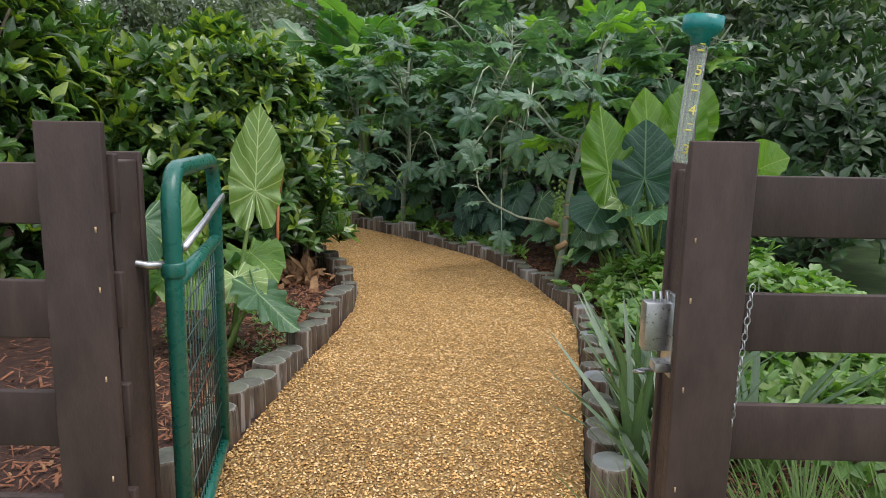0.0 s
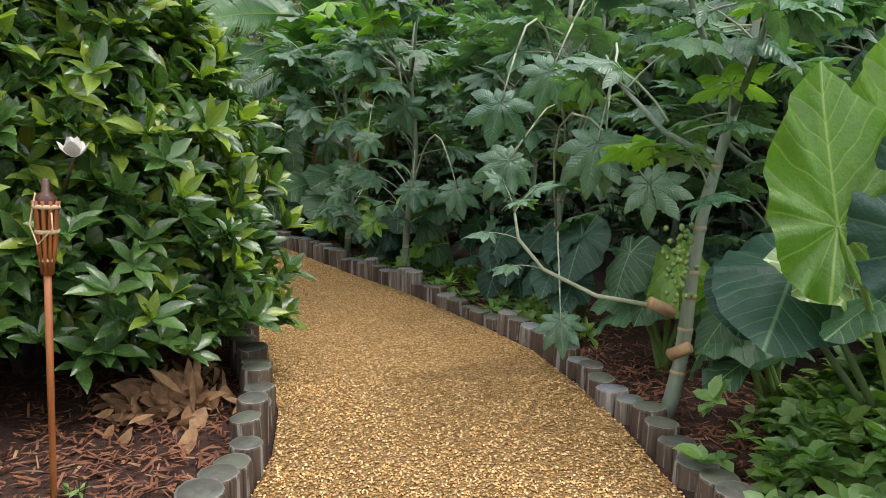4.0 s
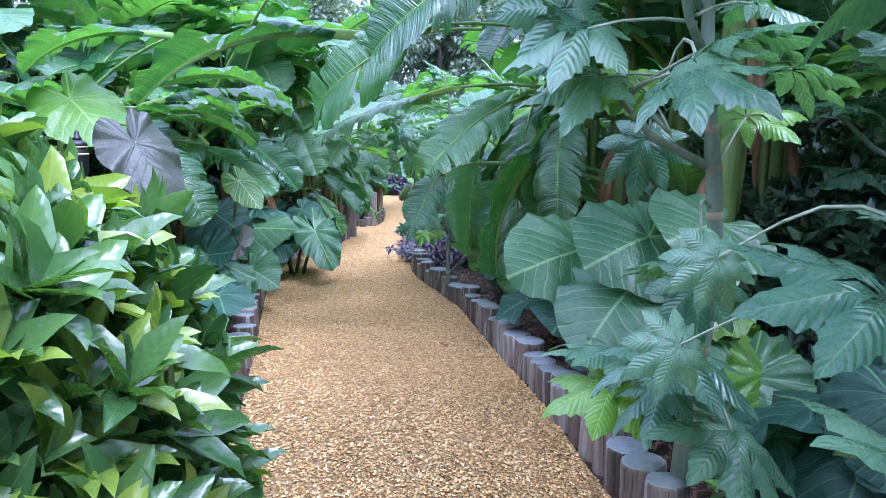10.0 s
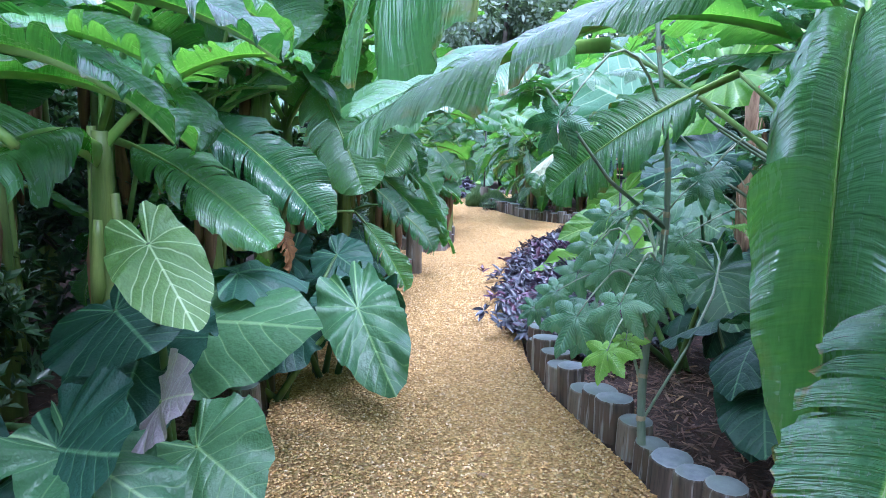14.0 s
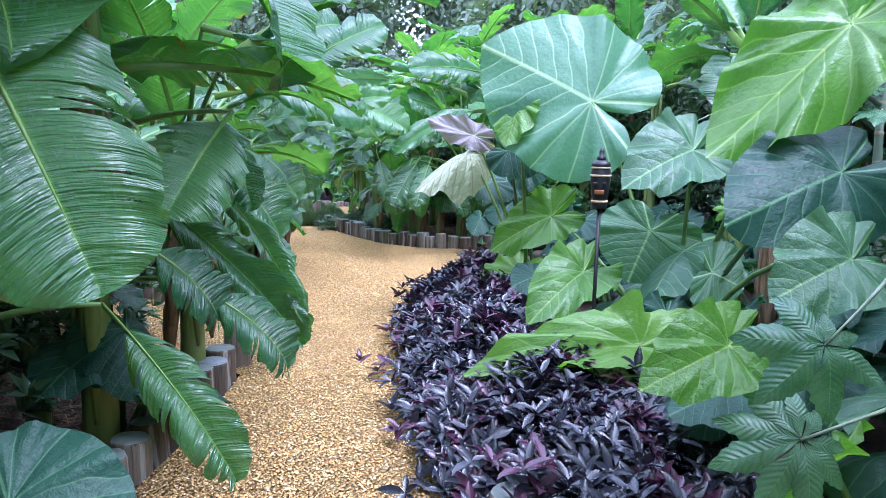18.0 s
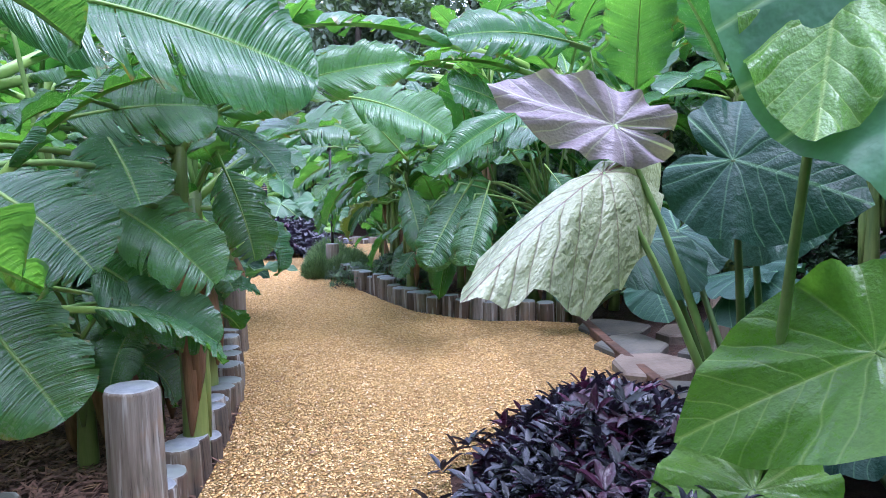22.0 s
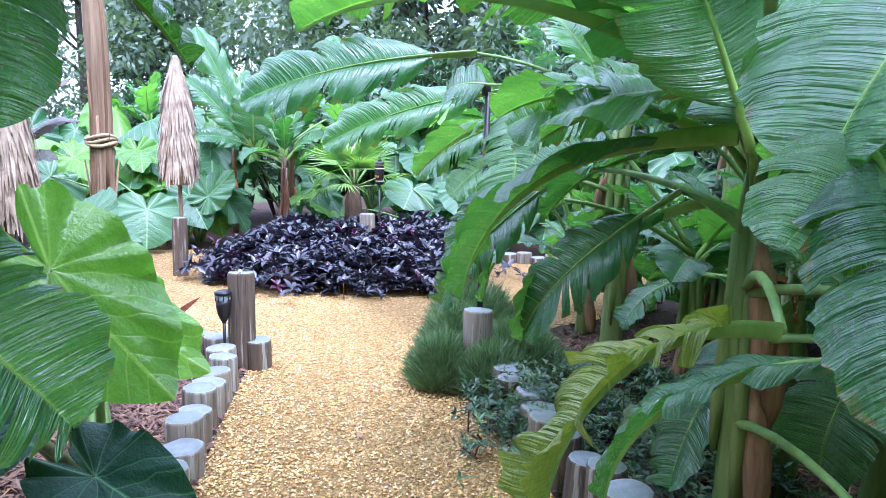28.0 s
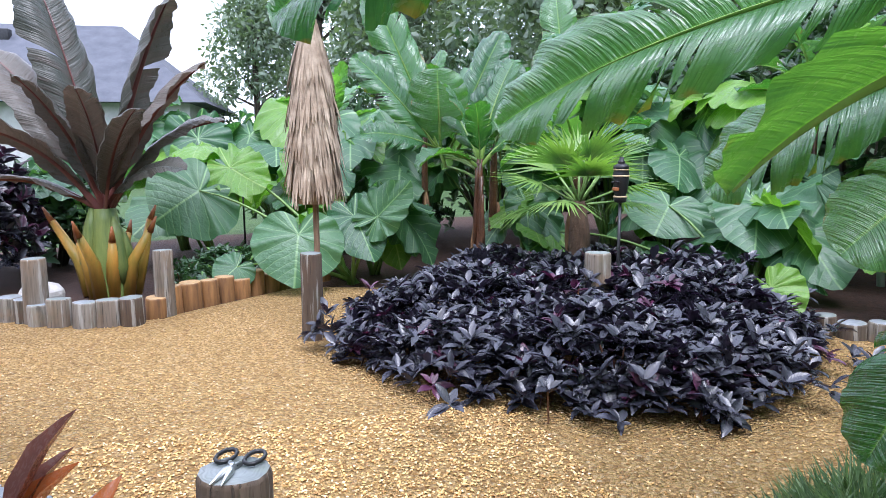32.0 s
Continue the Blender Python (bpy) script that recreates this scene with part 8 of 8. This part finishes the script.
hero(-2.38, 11.68, 1.12, -2.53, 11.49, 0.56, 0.30, 1, (-2.30, 9.25, 1.31))
hero(-2.84, 11.95, 0.90, -2.96, 11.85, 0.48, 0.26, 1, (-2.30, 9.25, 1.31))
hero(-2.70, 11.81, 0.94, -2.58, 11.58, 0.36, 0.30, 1, (-2.30, 9.25, 1.31))
hero(-2.29, 11.56, 1.55, -2.25, 11.36, 0.86, 0.34, 2, (-2.30, 9.25, 1.31))
hero(-2.33, 12.07, 1.72, -2.43, 11.83, 1.30, 0.26, 1, (-2.30, 9.25, 1.31))
hero(-2.97, 10.97, 1.90, -3.76, 11.00, 1.50, 0.50, 5, (-2.30, 9.25, 1.31))
hero(-3.22, 11.56, 1.64, -3.95, 11.20, 1.32, 0.36, 0, None, -10)
hero(-4.42, 10.32, 1.30, -4.22, 10.52, 0.82, 0.34, 1, (-2.30, 9.25, 1.31))
hero(-5.42, 11.15, 1.64, -4.57, 11.69, 1.58, 0.36, 3)
hero(-5.27, 10.84, 1.34, -4.71, 11.43, 1.28, 0.32, 3)
hero(-8.24, 20.63, 1.37, -8.33, 20.32, 1.24, 0.15, 0, None, -20)
hero(-8.28, 20.48, 1.31, -8.18, 20.24, 1.12, 0.20, 1, (-7.84, 19.05, 1.32))
hero(-7.98, 20.82, 0.94, -7.85, 20.68, 0.46, 0.34, 1, (-7.84, 19.05, 1.32))
hero(-7.73, 20.85, 1.14, -7.79, 20.58, 0.68, 0.34, 1, (-7.84, 19.05, 1.32))
hero(-8.05, 20.95, 1.50, -8.32, 20.46, 1.29, 0.36, 3)
# High leaves added overhead to throw shade on the western bananas.
hero(-6.30, 13.20, 2.20, -4.90, 12.90, 2.20, 0.55, 1)
hero(-6.50, 12.60, 2.30, -5.00, 12.25, 2.30, 0.55, 1)
hero(-6.60, 13.90, 2.20, -5.30, 14.10, 2.15, 0.50, 1)
hero(-6.30, 12.90, 2.45, -5.20, 13.60, 2.40, 0.55, 1)
hero(-8.40, 17.90, 2.15, -7.10, 17.60, 2.10, 0.50, 1)
hero(-8.30, 18.60, 2.25, -7.20, 18.45, 2.25, 0.50, 1)
hero(-8.20, 17.30, 2.05, -7.20, 16.95, 2.05, 0.46, 1)
hero(-7.10, 15.80, 0.74, -6.60, 15.70, 0.60, 0.24, 3)
# More overhead leaves, added to shade the bananas right of the walk.
hero(-8.40, 22.20, 2.25, -9.60, 22.00, 2.20, 0.50, 1)
hero(-8.60, 22.70, 2.35, -9.80, 22.75, 2.30, 0.50, 1)
hero(-8.20, 21.90, 2.35, -9.20, 21.30, 2.30, 0.50, 1)
hero(-7.40, 21.60, 2.30, -7.90, 20.70, 2.30, 0.50, 1)
hero(-2.12, 10.32, 2.06, -2.65, 10.02, 1.66, 0.36, 2, (-0.56, 6.92, 1.29))
hero(-6.67, 14.89, 1.30, -6.37, 15.21, 0.87, 0.34, 2, (-5.06, 13.86, 1.36))
hero(-6.58, 15.09, 1.83, -6.17, 15.52, 1.58, 0.46, 1)
hero(-6.81, 15.51, 1.58, -6.20, 15.82, 1.50, 0.26, 2)
hero(-6.87, 15.47, 1.45, -6.55, 16.13, 1.51, 0.22, 3)
hero(-7.82, 16.62, 1.36, -7.43, 16.83, 1.04, 0.34, 2, (-5.06, 13.86, 1.36))
hero(-7.97, 17.41, 1.22, -7.60, 17.60, 0.87, 0.36, 2, (-5.06, 13.86, 1.36))
hero(-7.79, 16.70, 1.00, -7.46, 16.76, 0.61, 0.38, 1, (-5.06, 13.86, 1.36))
hero(-8.06, 17.33, 0.85, -7.58, 17.58, 0.63, 0.28, 2, (-5.06, 13.86, 1.36))
hero(-6.67, 15.44, 0.57, -6.48, 15.68, 0.25, 0.18, 2)
hero(-7.45, 17.36, 1.96, -6.89, 17.82, 2.39, 0.4, 1, (-5.06, 13.86, 1.36))
hero(-7.34, 16.76, 2.04, -6.97, 17.13, 2.27, 0.4, 2, (-5.06, 13.86, 1.36))
hero(-7.88, 17.17, 1.52, -7.51, 17.56, 1.59, 0.36, 1, (-6.06, 16.19, 1.32))
hero(-7.75, 17.23, 1.49, -7.54, 17.18, 1.22, 0.34, 1, (-6.06, 16.19, 1.32))
hero(-7.61, 17.08, 1.61, -7.36, 17.32, 1.75, 0.34, 1)
hero(-7.78, 17.77, 1.52, -7.39, 17.80, 1.30, 0.30, 2)
hero(-7.91, 18.04, 1.59, -7.03, 18.35, 1.84, 0.30, 1, (-6.06, 16.19, 1.32))
hero(-8.17, 17.77, 1.10, -7.97, 17.92, 0.72, 0.44, 1, (-6.06, 16.19, 1.32))
hero(-7.88, 17.20, 0.80, -7.53, 17.54, 0.55, 0.22, 2)
hero(-7.96, 17.30, 1.00, -7.82, 17.55, 0.73, 0.36, 1, (-6.06, 16.19, 1.32))
hero(-8.04, 17.50, 1.18, -8.05, 17.37, 1.00, 0.3, 1, (-6.06, 16.19, 1.32))
hero(-8.02, 18.19, 1.36, -7.86, 18.21, 0.88, 0.3, 2, (-6.06, 16.19, 1.32))
hero(-8.00, 18.04, 0.93, -7.89, 18.07, 0.75, 0.16, 1, (-6.06, 16.19, 1.32))
hero(-8.37, 18.33, 1.95, -7.93, 18.63, 1.96, 0.36, 2)
hero(-6.81, 20.63, 1.78, -7.53, 19.71, 1.28, 0.34, 2, (-6.06, 16.19, 1.32))
hero(-7.15, 20.24, 1.60, -6.75, 19.97, 1.56, 0.5, 2, (-6.06, 16.19, 1.32))
hero(-7.34, 20.00, 1.17, -7.51, 19.65, 0.67, 0.32, 1, (-6.06, 16.19, 1.32))
hero(-7.17, 19.96, 1.16, -7.22, 19.67, 0.68, 0.28, 1, (-6.06, 16.19, 1.32))
hero(-8.13, 19.73, 1.83, -7.39, 19.80, 1.55, 0.42, 2, (-6.06, 16.19, 1.32))
hero(-8.00, 20.29, 1.48, -8.28, 20.00, 1.87, 0.42, 0, (-6.06, 16.19, 1.32))
hero(-7.60, 20.67, 2.27, -8.81, 19.72, 2.37, 0.5, 1)
hero(-7.13, 20.85, 2.08, -7.88, 20.09, 2.10, 0.44, 1)
hero(-6.78, 21.03, 2.31, -7.57, 20.25, 2.33, 0.44, 1, (-6.06, 16.19, 1.32))
hero(-7.29, 20.75, 1.85, -7.55, 20.22, 1.98, 0.4, 0, (-6.06, 16.19, 1.32))
hero(-6.62, 21.05, 1.85, -6.29, 20.80, 1.34, 0.4, 2, (-6.06, 16.19, 1.32))
hero(-9.26, 20.77, 1.76, -8.62, 20.82, 1.65, 0.5, 2, (-6.06, 16.19, 1.32))
hero(-9.38, 20.07, 1.74, -9.10, 20.02, 1.32, 0.24, 1, (-8.04, 19.41, 1.33))
hero(-9.47, 19.99, 1.66, -9.20, 20.36, 1.43, 0.34, 2)
hero(-9.46, 19.91, 1.20, -9.30, 20.19, 0.86, 0.30, 2, (-8.04, 19.41, 1.33))
hero(-9.97, 20.51, 1.68, -9.70, 21.06, 1.71, 0.3, 2)
hero(-7.99, 20.92, 1.51, -8.45, 20.94, 1.30, 0.28, 2)
hero(-8.61, 21.47, 1.41, -8.79, 21.32, 1.92, 0.46, 0, (-8.04, 19.41, 1.33))
hero(-8.63, 21.70, 1.46, -8.58, 21.85, 2.07, 0.4, 0, (-8.04, 19.41, 1.33))
hero(-8.72, 21.64, 1.44, -10.02, 21.33, 1.69, 0.36, 2)
hero(-8.83, 21.80, 1.36, -9.52, 21.84, 1.42, 0.34, 2)
hero(-8.79, 21.68, 1.28, -9.61, 21.77, 0.73, 0.28, 3)
hero(-8.91, 21.82, 1.12, -9.35, 21.81, 0.66, 0.28, 2, (-8.04, 19.41, 1.33))
hero(-8.42, 20.79, 1.00, -8.60, 20.50, 0.73, 0.09, "y")
hero(-8.29, 21.43, 0.80, -8.85, 21.36, 0.36, 0.18, 3)
hero(-8.01, 21.18, 1.01, -8.11, 21.06, 0.72, 0.3, 1, (-8.04, 19.41, 1.33))
hero(-8.01, 21.12, 1.06, -8.11, 20.91, 0.83, 0.3, 1, (-7.84, 19.05, 1.32))
hero(-8.18, 20.94, 0.59, -8.27, 20.74, 0.38, 0.2, 1, (-7.84, 19.05, 1.32))
hero(-10.12, 23.16, 1.58, -10.06, 22.94, 0.88, 0.42, 1, (-9.22, 20.72, 1.25))
hero(-9.53, 22.36, 1.03, -9.77, 22.19, 0.63, 0.26, 2)
hero(-9.65, 22.76, 1.49, -9.72, 22.49, 1.23, 0.3, 1, (-9.22, 20.72, 1.25))
hero(-10.23, 22.94, 1.65, -10.51, 22.93, 1.63, 0.3, 2, (-9.22, 20.72, 1.25))
hero(-10.75, 23.72, 1.65, -11.68, 23.10, 1.30, 0.36, 1, (-9.88, 21.45, 1.22))
hero(-10.72, 24.04, 1.49, -11.38, 23.76, 1.09, 0.32, 1, (-9.88, 21.45, 1.22))
hero(-10.53, 23.58, 1.25, -10.77, 23.37, 0.98, 0.26, 1, (-9.88, 21.45, 1.22))
hero(-10.38, 23.23, 1.08, -10.58, 23.12, 0.62, 0.20, 1, (-9.88, 21.45, 1.22))
hero(-10.67, 23.10, 1.83, -11.64, 22.37, 1.55, 0.42, 1, (-9.22, 20.72, 1.25))
hero(-6.13, 14.42, 1.40, -6.11, 14.07, 1.09, 0.34, 1, (-4.80, 13.04, 1.38))
hero(-6.41, 15.11, 1.76, -5.71, 15.69, 2.05, 0.28, 2)
hero(-6.53, 14.93, 1.44, -6.30, 14.86, 1.04, 0.17, 2, (-4.80, 13.04, 1.38))
hero(-6.16, 14.04, 0.98, -6.05, 14.25, 0.71, 0.24, 2, (-4.80, 13.04, 1.38))
hero(-6.09, 14.25, 0.79, -5.91, 14.48, 0.48, 0.24, 2, (-4.80, 13.04, 1.38))
hero(-6.42, 14.50, 1.07, -6.46, 14.46, 0.88, 0.1, "d")
hero(-6.62, 15.35, 0.82, -6.61, 15.33, 0.66, 0.08, "d")
hero(-7.45, 16.66, 1.31, -7.08, 16.95, 1.61, 0.22, 2)
hero(-7.17, 16.39, 1.72, -6.64, 16.90, 1.56, 0.38, 1, (-5.71, 15.40, 1.32))
hero(-7.44, 16.55, 1.31, -7.15, 16.64, 1.08, 0.32, 2, (-5.71, 15.40, 1.32))
hero(-7.08, 16.52, 0.82, -7.15, 16.47, 0.57, 0.2, "d")
hero(-7.30, 17.11, 0.98, -7.32, 16.96, 0.68, 0.16, "d")
hero(-5.88, 13.57, 0.84, -5.77, 13.56, 0.46, 0.16, "d")
hero(-9.08, 21.93, 1.01, -9.05, 21.92, 0.83, 0.1, "d")
hero(-8.93, 22.20, 1.30, -9.44, 22.11, 1.04, 0.26, 2)
hero(-8.86, 21.95, 1.09, -9.37, 21.82, 0.61, 0.28, 2)
hero(-9.43, 22.14, 1.15, -9.89, 22.04, 0.63, 0.26, 2, (-8.70, 20.26, 1.31))
hero(-8.94, 22.11, 1.53, -9.54, 21.96, 1.40, 0.32, 1, (-8.70, 20.26, 1.31))
hero(-3.17, 11.56, 2.67, -4.18, 10.83, 2.25, 0.5, 2, (0.20, 4.52, 1.31))
hero(-2.83, 11.38, 2.28, -3.67, 11.01, 2.60, 0.5, 1, (0.20, 4.52, 1.31))
hero(-2.44, 11.08, 2.39, -3.06, 10.65, 1.92, 0.5, 2, (0.20, 4.52, 1.31))
hero(-3.79, 11.23, 2.88, -4.45, 10.59, 2.51, 0.5, 2, (0.20, 4.52, 1.31))
hero(-2.27, 10.97, 2.75, -3.08, 10.53, 2.60, 0.5, 1, (0.20, 4.52, 1.31))
hero(-8.37, 18.02, 1.07, -7.97, 17.94, 0.60, 0.34, 1, (-6.49, 16.82, 1.28))
hero(-8.59, 18.46, 0.94, -8.28, 18.46, 0.61, 0.2, 1, (-6.49, 16.82, 1.28))
hero(-7.90, 20.70, 2.18, -8.94, 20.20, 2.09, 0.42, 2, (-6.49, 16.82, 1.28))
hero(-7.09, 20.56, 1.53, -7.67, 20.04, 1.30, 0.34, 2, (-6.49, 16.82, 1.28))
hero(-7.48, 20.55, 1.05, -7.50, 20.27, 0.58, 0.26, 1, (-6.49, 16.82, 1.28))
hero(-8.06, 20.52, 1.20, -7.83, 20.34, 0.66, 0.26, 1, (-6.49, 16.82, 1.28))
hero(-6.91, 20.85, 1.29, -6.62, 20.83, 0.86, 0.3, 2, (-6.49, 16.82, 1.28))
hero(-7.15, 20.70, 0.97, -6.90, 20.65, 0.48, 0.26, 2, (-6.49, 16.82, 1.28))
hero(-15.06, 25.18, 1.31, -15.59, 24.83, 2.68, 0.4, 0, (-9.88, 21.45, 1.22))
hero(-15.08, 25.15, 1.29, -15.51, 24.62, 2.06, 0.36, 1, (-9.88, 21.45, 1.22))
hero(-15.03, 25.22, 1.29, -14.87, 25.08, 1.92, 0.55, 0, (-9.88, 21.45, 1.22))
hero(-15.03, 25.39, 1.34, -14.88, 25.82, 2.30, 0.36, 0, (-9.88, 21.45, 1.22))
hero(-14.97, 25.47, 1.34, -14.59, 25.78, 1.98, 0.36, 1, (-9.88, 21.45, 1.22))
hero(-15.02, 25.05, 1.26, -15.21, 24.50, 1.36, 0.3, 2, (-9.88, 21.45, 1.22))
hero(-15.06, 26.79, 1.87, -15.23, 26.81, 2.83, 0.4, 0, (-9.88, 21.45, 1.22))
hero(-14.95, 26.93, 1.87, -14.80, 26.93, 2.43, 0.4, 0, (-9.88, 21.45, 1.22))


palm = thing("fan_palm", -13.5, 25.4, 0, "young windmill palm with fan leaves and a fibrous trunk", "palm")
shape("trunk", tube([(0, 0, 0), (0.01, 0, 0.3), (0, 0.01, 0.6), (0, 0, 0.85)], [0.075, 0.085, 0.08, 0.05], 12), M_PALMBARK, palm)
for i in range(13):
    az, el = radians(i * 137.5), radians(75 - i * 6.5)
    d = Vector((math.cos(az) * math.cos(el), math.sin(az) * math.cos(el), math.sin(el)))
    a, b = Vector((0, 0, 0.82)), Vector((0, 0, 0.82)) + d * 0.34
    shape("stalk", tube([tuple(a), tuple(b)], [0.012, 0.008], 6), M_STALK, palm)
    sidev = d.cross(Vector((0, 0, 1))).normalized()
    nv = sidev.cross(d)
    fans = []
    for k in np.linspace(-78, 78, 25):
        fans.append(d * math.cos(radians(k)) + sidev * math.sin(radians(k)) + nv * (-0.15 - 0.1 * rnd.random()))
    fans = np.array([tuple(v) for v in fans])
    part("fan", many("fan", BLADE, frames(np.tile(tuple(b), (25, 1)), fans, np.tile(tuple(nv), (25, 1)), 0.026, rng.uniform(0.36, 0.46, 25), 0.5), L_PALM), palm)

# ---- woods, house and distance ----


def tree(x, y, h, r, seed, n=9000, low=0.12, label="tall dark green deciduous tree at the edge of the garden", mat=None, leaf=(0.14, 0.28), name="tree", cone=False):
    g = np.random.default_rng(seed)
    p = thing(name, x, y, 0, label, "tree", "background trees")
    shape("trunk", tube([(0, 0, -0.2), (0.1, 0.05, h * 0.3), (0.0, 0.1, h * 0.65), (0.05, 0, h * 0.92)], [h * 0.026, h * 0.02, h * 0.013, 0.02], 9), M_BARK, p)
    clumps = []
    for i in range(34):
        z = h * (low + (0.98 - low) * g.uniform(0, 1) ** 0.85)
        f = (z / h - low) / (1 - low)
        wide = r * ((1 - f) ** 0.8 + 0.08 if cone else (0.75 + 0.35 * math.sin(f * 3.1)) * (1 - 0.72 * f ** 3))
        a = g.uniform(0, 6.28)
        e = np.array([math.cos(a) * wide * g.uniform(0.45, 1), math.sin(a) * wide * g.uniform(0.45, 1), z])
        clumps.append(e)
        if i < 14:
            s = np.array([0.05, 0.05, z * 0.8])
            shape("limb", tube([tuple(s), tuple((s + e) / 2 + np.array([0, 0, 0.1])), tuple(e)], [h * 0.008, h * 0.005, 0.01], 6), M_BARK, p)
    clumps = np.asarray(clumps)
    k = g.integers(0, len(clumps), n)
    off = g.normal(0, 1, (n, 3))
    off *= (g.uniform(0.3, 1.0, n) ** 0.5 / np.linalg.norm(off, axis=1))[:, None]
    pts = clumps[k] + off * np.array([r * 0.42, r * 0.42, h * 0.1])
    d = off + g.normal(0, 0.6, (n, 3)) + np.array([0, 0, -0.3])
    m = frames(pts, d, g.normal(0, 0.7, (n, 3)) + np.array([0, 0, 1.0]), g.uniform(leaf[0], leaf[1], n) * 0.9, g.uniform(*leaf, n) * 1.3, 0.2)
    tagged(part("crown", many("crown", SMALL, m, mat or L_TREE), p), kind="stuff")
    return p


t1 = tree(6.5, 14.5, 7.5, 2.6, 1)
t2 = tree(10.5, 17.0, 9.0, 3.2, 2)
for x, y, a, s in ((4.0, 12.4, 40, 0.8), (3.2, 15.2, 90, 0.95), (14.5, 18.5, 200, 1.0), (18.5, 17.0, 20, 1.05), (1.2, 17.5, 130, 1.0), (-1.0, 20.5, 250, 0.95), (9.0, 22.0, 70, 1.2), (22.0, 13.0, 310, 1.1), (0.0, 24.0, 30, 1.1), (5.0, 20.0, 160, 1.1)):
    copy_thing(t1 if a % 20 else t2, pose(x, y, 0, 0, 0, a) @ Matrix.Scale(s, 4))
for x, y, a, s in ((-13.5, 12.0, 110, 0.75), (-15.5, 15.5, 220, 0.7), (-9.5, 2.0, 170, 0.8), (-14.0, 9.5, 75, 1.1), (-17.0, 12.5, 95, 1.0)):
    copy_thing(t1 if a % 20 else t2, pose(x, y, 0, 0, 0, a) @ Matrix.Scale(s, 4))
t3 = tree(-5.0, 29.5, 7.5, 2.6, 11, 9000, 0.12, "hazy green tree behind the garden", L_TREEHAZE)
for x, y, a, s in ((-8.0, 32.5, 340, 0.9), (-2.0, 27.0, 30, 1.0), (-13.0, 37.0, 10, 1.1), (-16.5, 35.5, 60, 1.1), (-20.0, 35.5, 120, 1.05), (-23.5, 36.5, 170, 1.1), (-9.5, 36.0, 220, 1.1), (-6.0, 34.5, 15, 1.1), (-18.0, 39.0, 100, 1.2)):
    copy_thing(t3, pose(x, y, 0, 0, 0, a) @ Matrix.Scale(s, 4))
f1 = tree(-28.0, 40.0, 12.0, 3.6, 5, 7000, 0.1, "hazy blue-green tree beyond the garden", L_TREEHAZE, (0.2, 0.42), cone=False)
f2 = tree(-20.0, 44.0, 14.0, 3.4, 6, 7000, 0.05, "hazy blue-green conifer beyond the garden", L_TREEHAZE, (0.16, 0.4), cone=True)
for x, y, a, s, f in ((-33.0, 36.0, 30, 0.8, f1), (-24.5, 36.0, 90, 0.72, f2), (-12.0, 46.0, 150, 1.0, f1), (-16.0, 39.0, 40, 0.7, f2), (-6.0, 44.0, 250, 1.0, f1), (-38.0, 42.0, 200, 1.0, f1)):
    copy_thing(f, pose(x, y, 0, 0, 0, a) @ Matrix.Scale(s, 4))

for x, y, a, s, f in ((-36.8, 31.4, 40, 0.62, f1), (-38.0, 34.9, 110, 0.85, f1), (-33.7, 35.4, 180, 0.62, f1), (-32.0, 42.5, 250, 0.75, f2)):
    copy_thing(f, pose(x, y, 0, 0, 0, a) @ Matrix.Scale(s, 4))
house = thing("house", -41.0, 21.5, 0, "distant house with a grey shingle roof", "house", rz=65)
shape("wall", box(-9, 9, -4, 4, 0, 3.0, 0.02), M_SIDING, house)
shape("roof", ([(-9.6, -4.6, 2.8), (9.6, -4.6, 2.8), (9.6, 4.6, 2.8), (-9.6, 4.6, 2.8), (-6.0, 0, 5.9), (6.0, 0, 5.9)], [(0, 1, 5, 4), (2, 3, 4, 5), (1, 2, 5), (3, 0, 4), (3, 2, 1, 0)]), M_ROOF, house, smooth=False)
shape("vent", box(2.0, 2.5, -1.1, -0.8, 5.1, 5.55, 0.02), M_BLACK, house)

# ---- litter on the walk ----
for i, (x, y) in enumerate(((-3.00, 11.37), (-3.02, 11.40), (-8.20, 18.85), (-5.68, 14.35), (-7.43, 17.97), (-1.36, 8.46), (-10.15, 21.82), (-11.73, 22.93), (-3.53, 11.69), (-4.27, 12.36))):
    fl = thing("fallen_leaf", x, y, 0.008, "small curled brown leaf lying on the gravel", "leaf", "fallen leaves", rz=i * 71)
    part("blade", mesh_of("fallen_leaf", [(a * 0.035, b * 0.05, 0.006 + 0.012 * abs(a) + 0.008 * b * b) for a, b, c in LEAF3[0]], LEAF3[1], M_DRY, LEAF3[2]), fl)
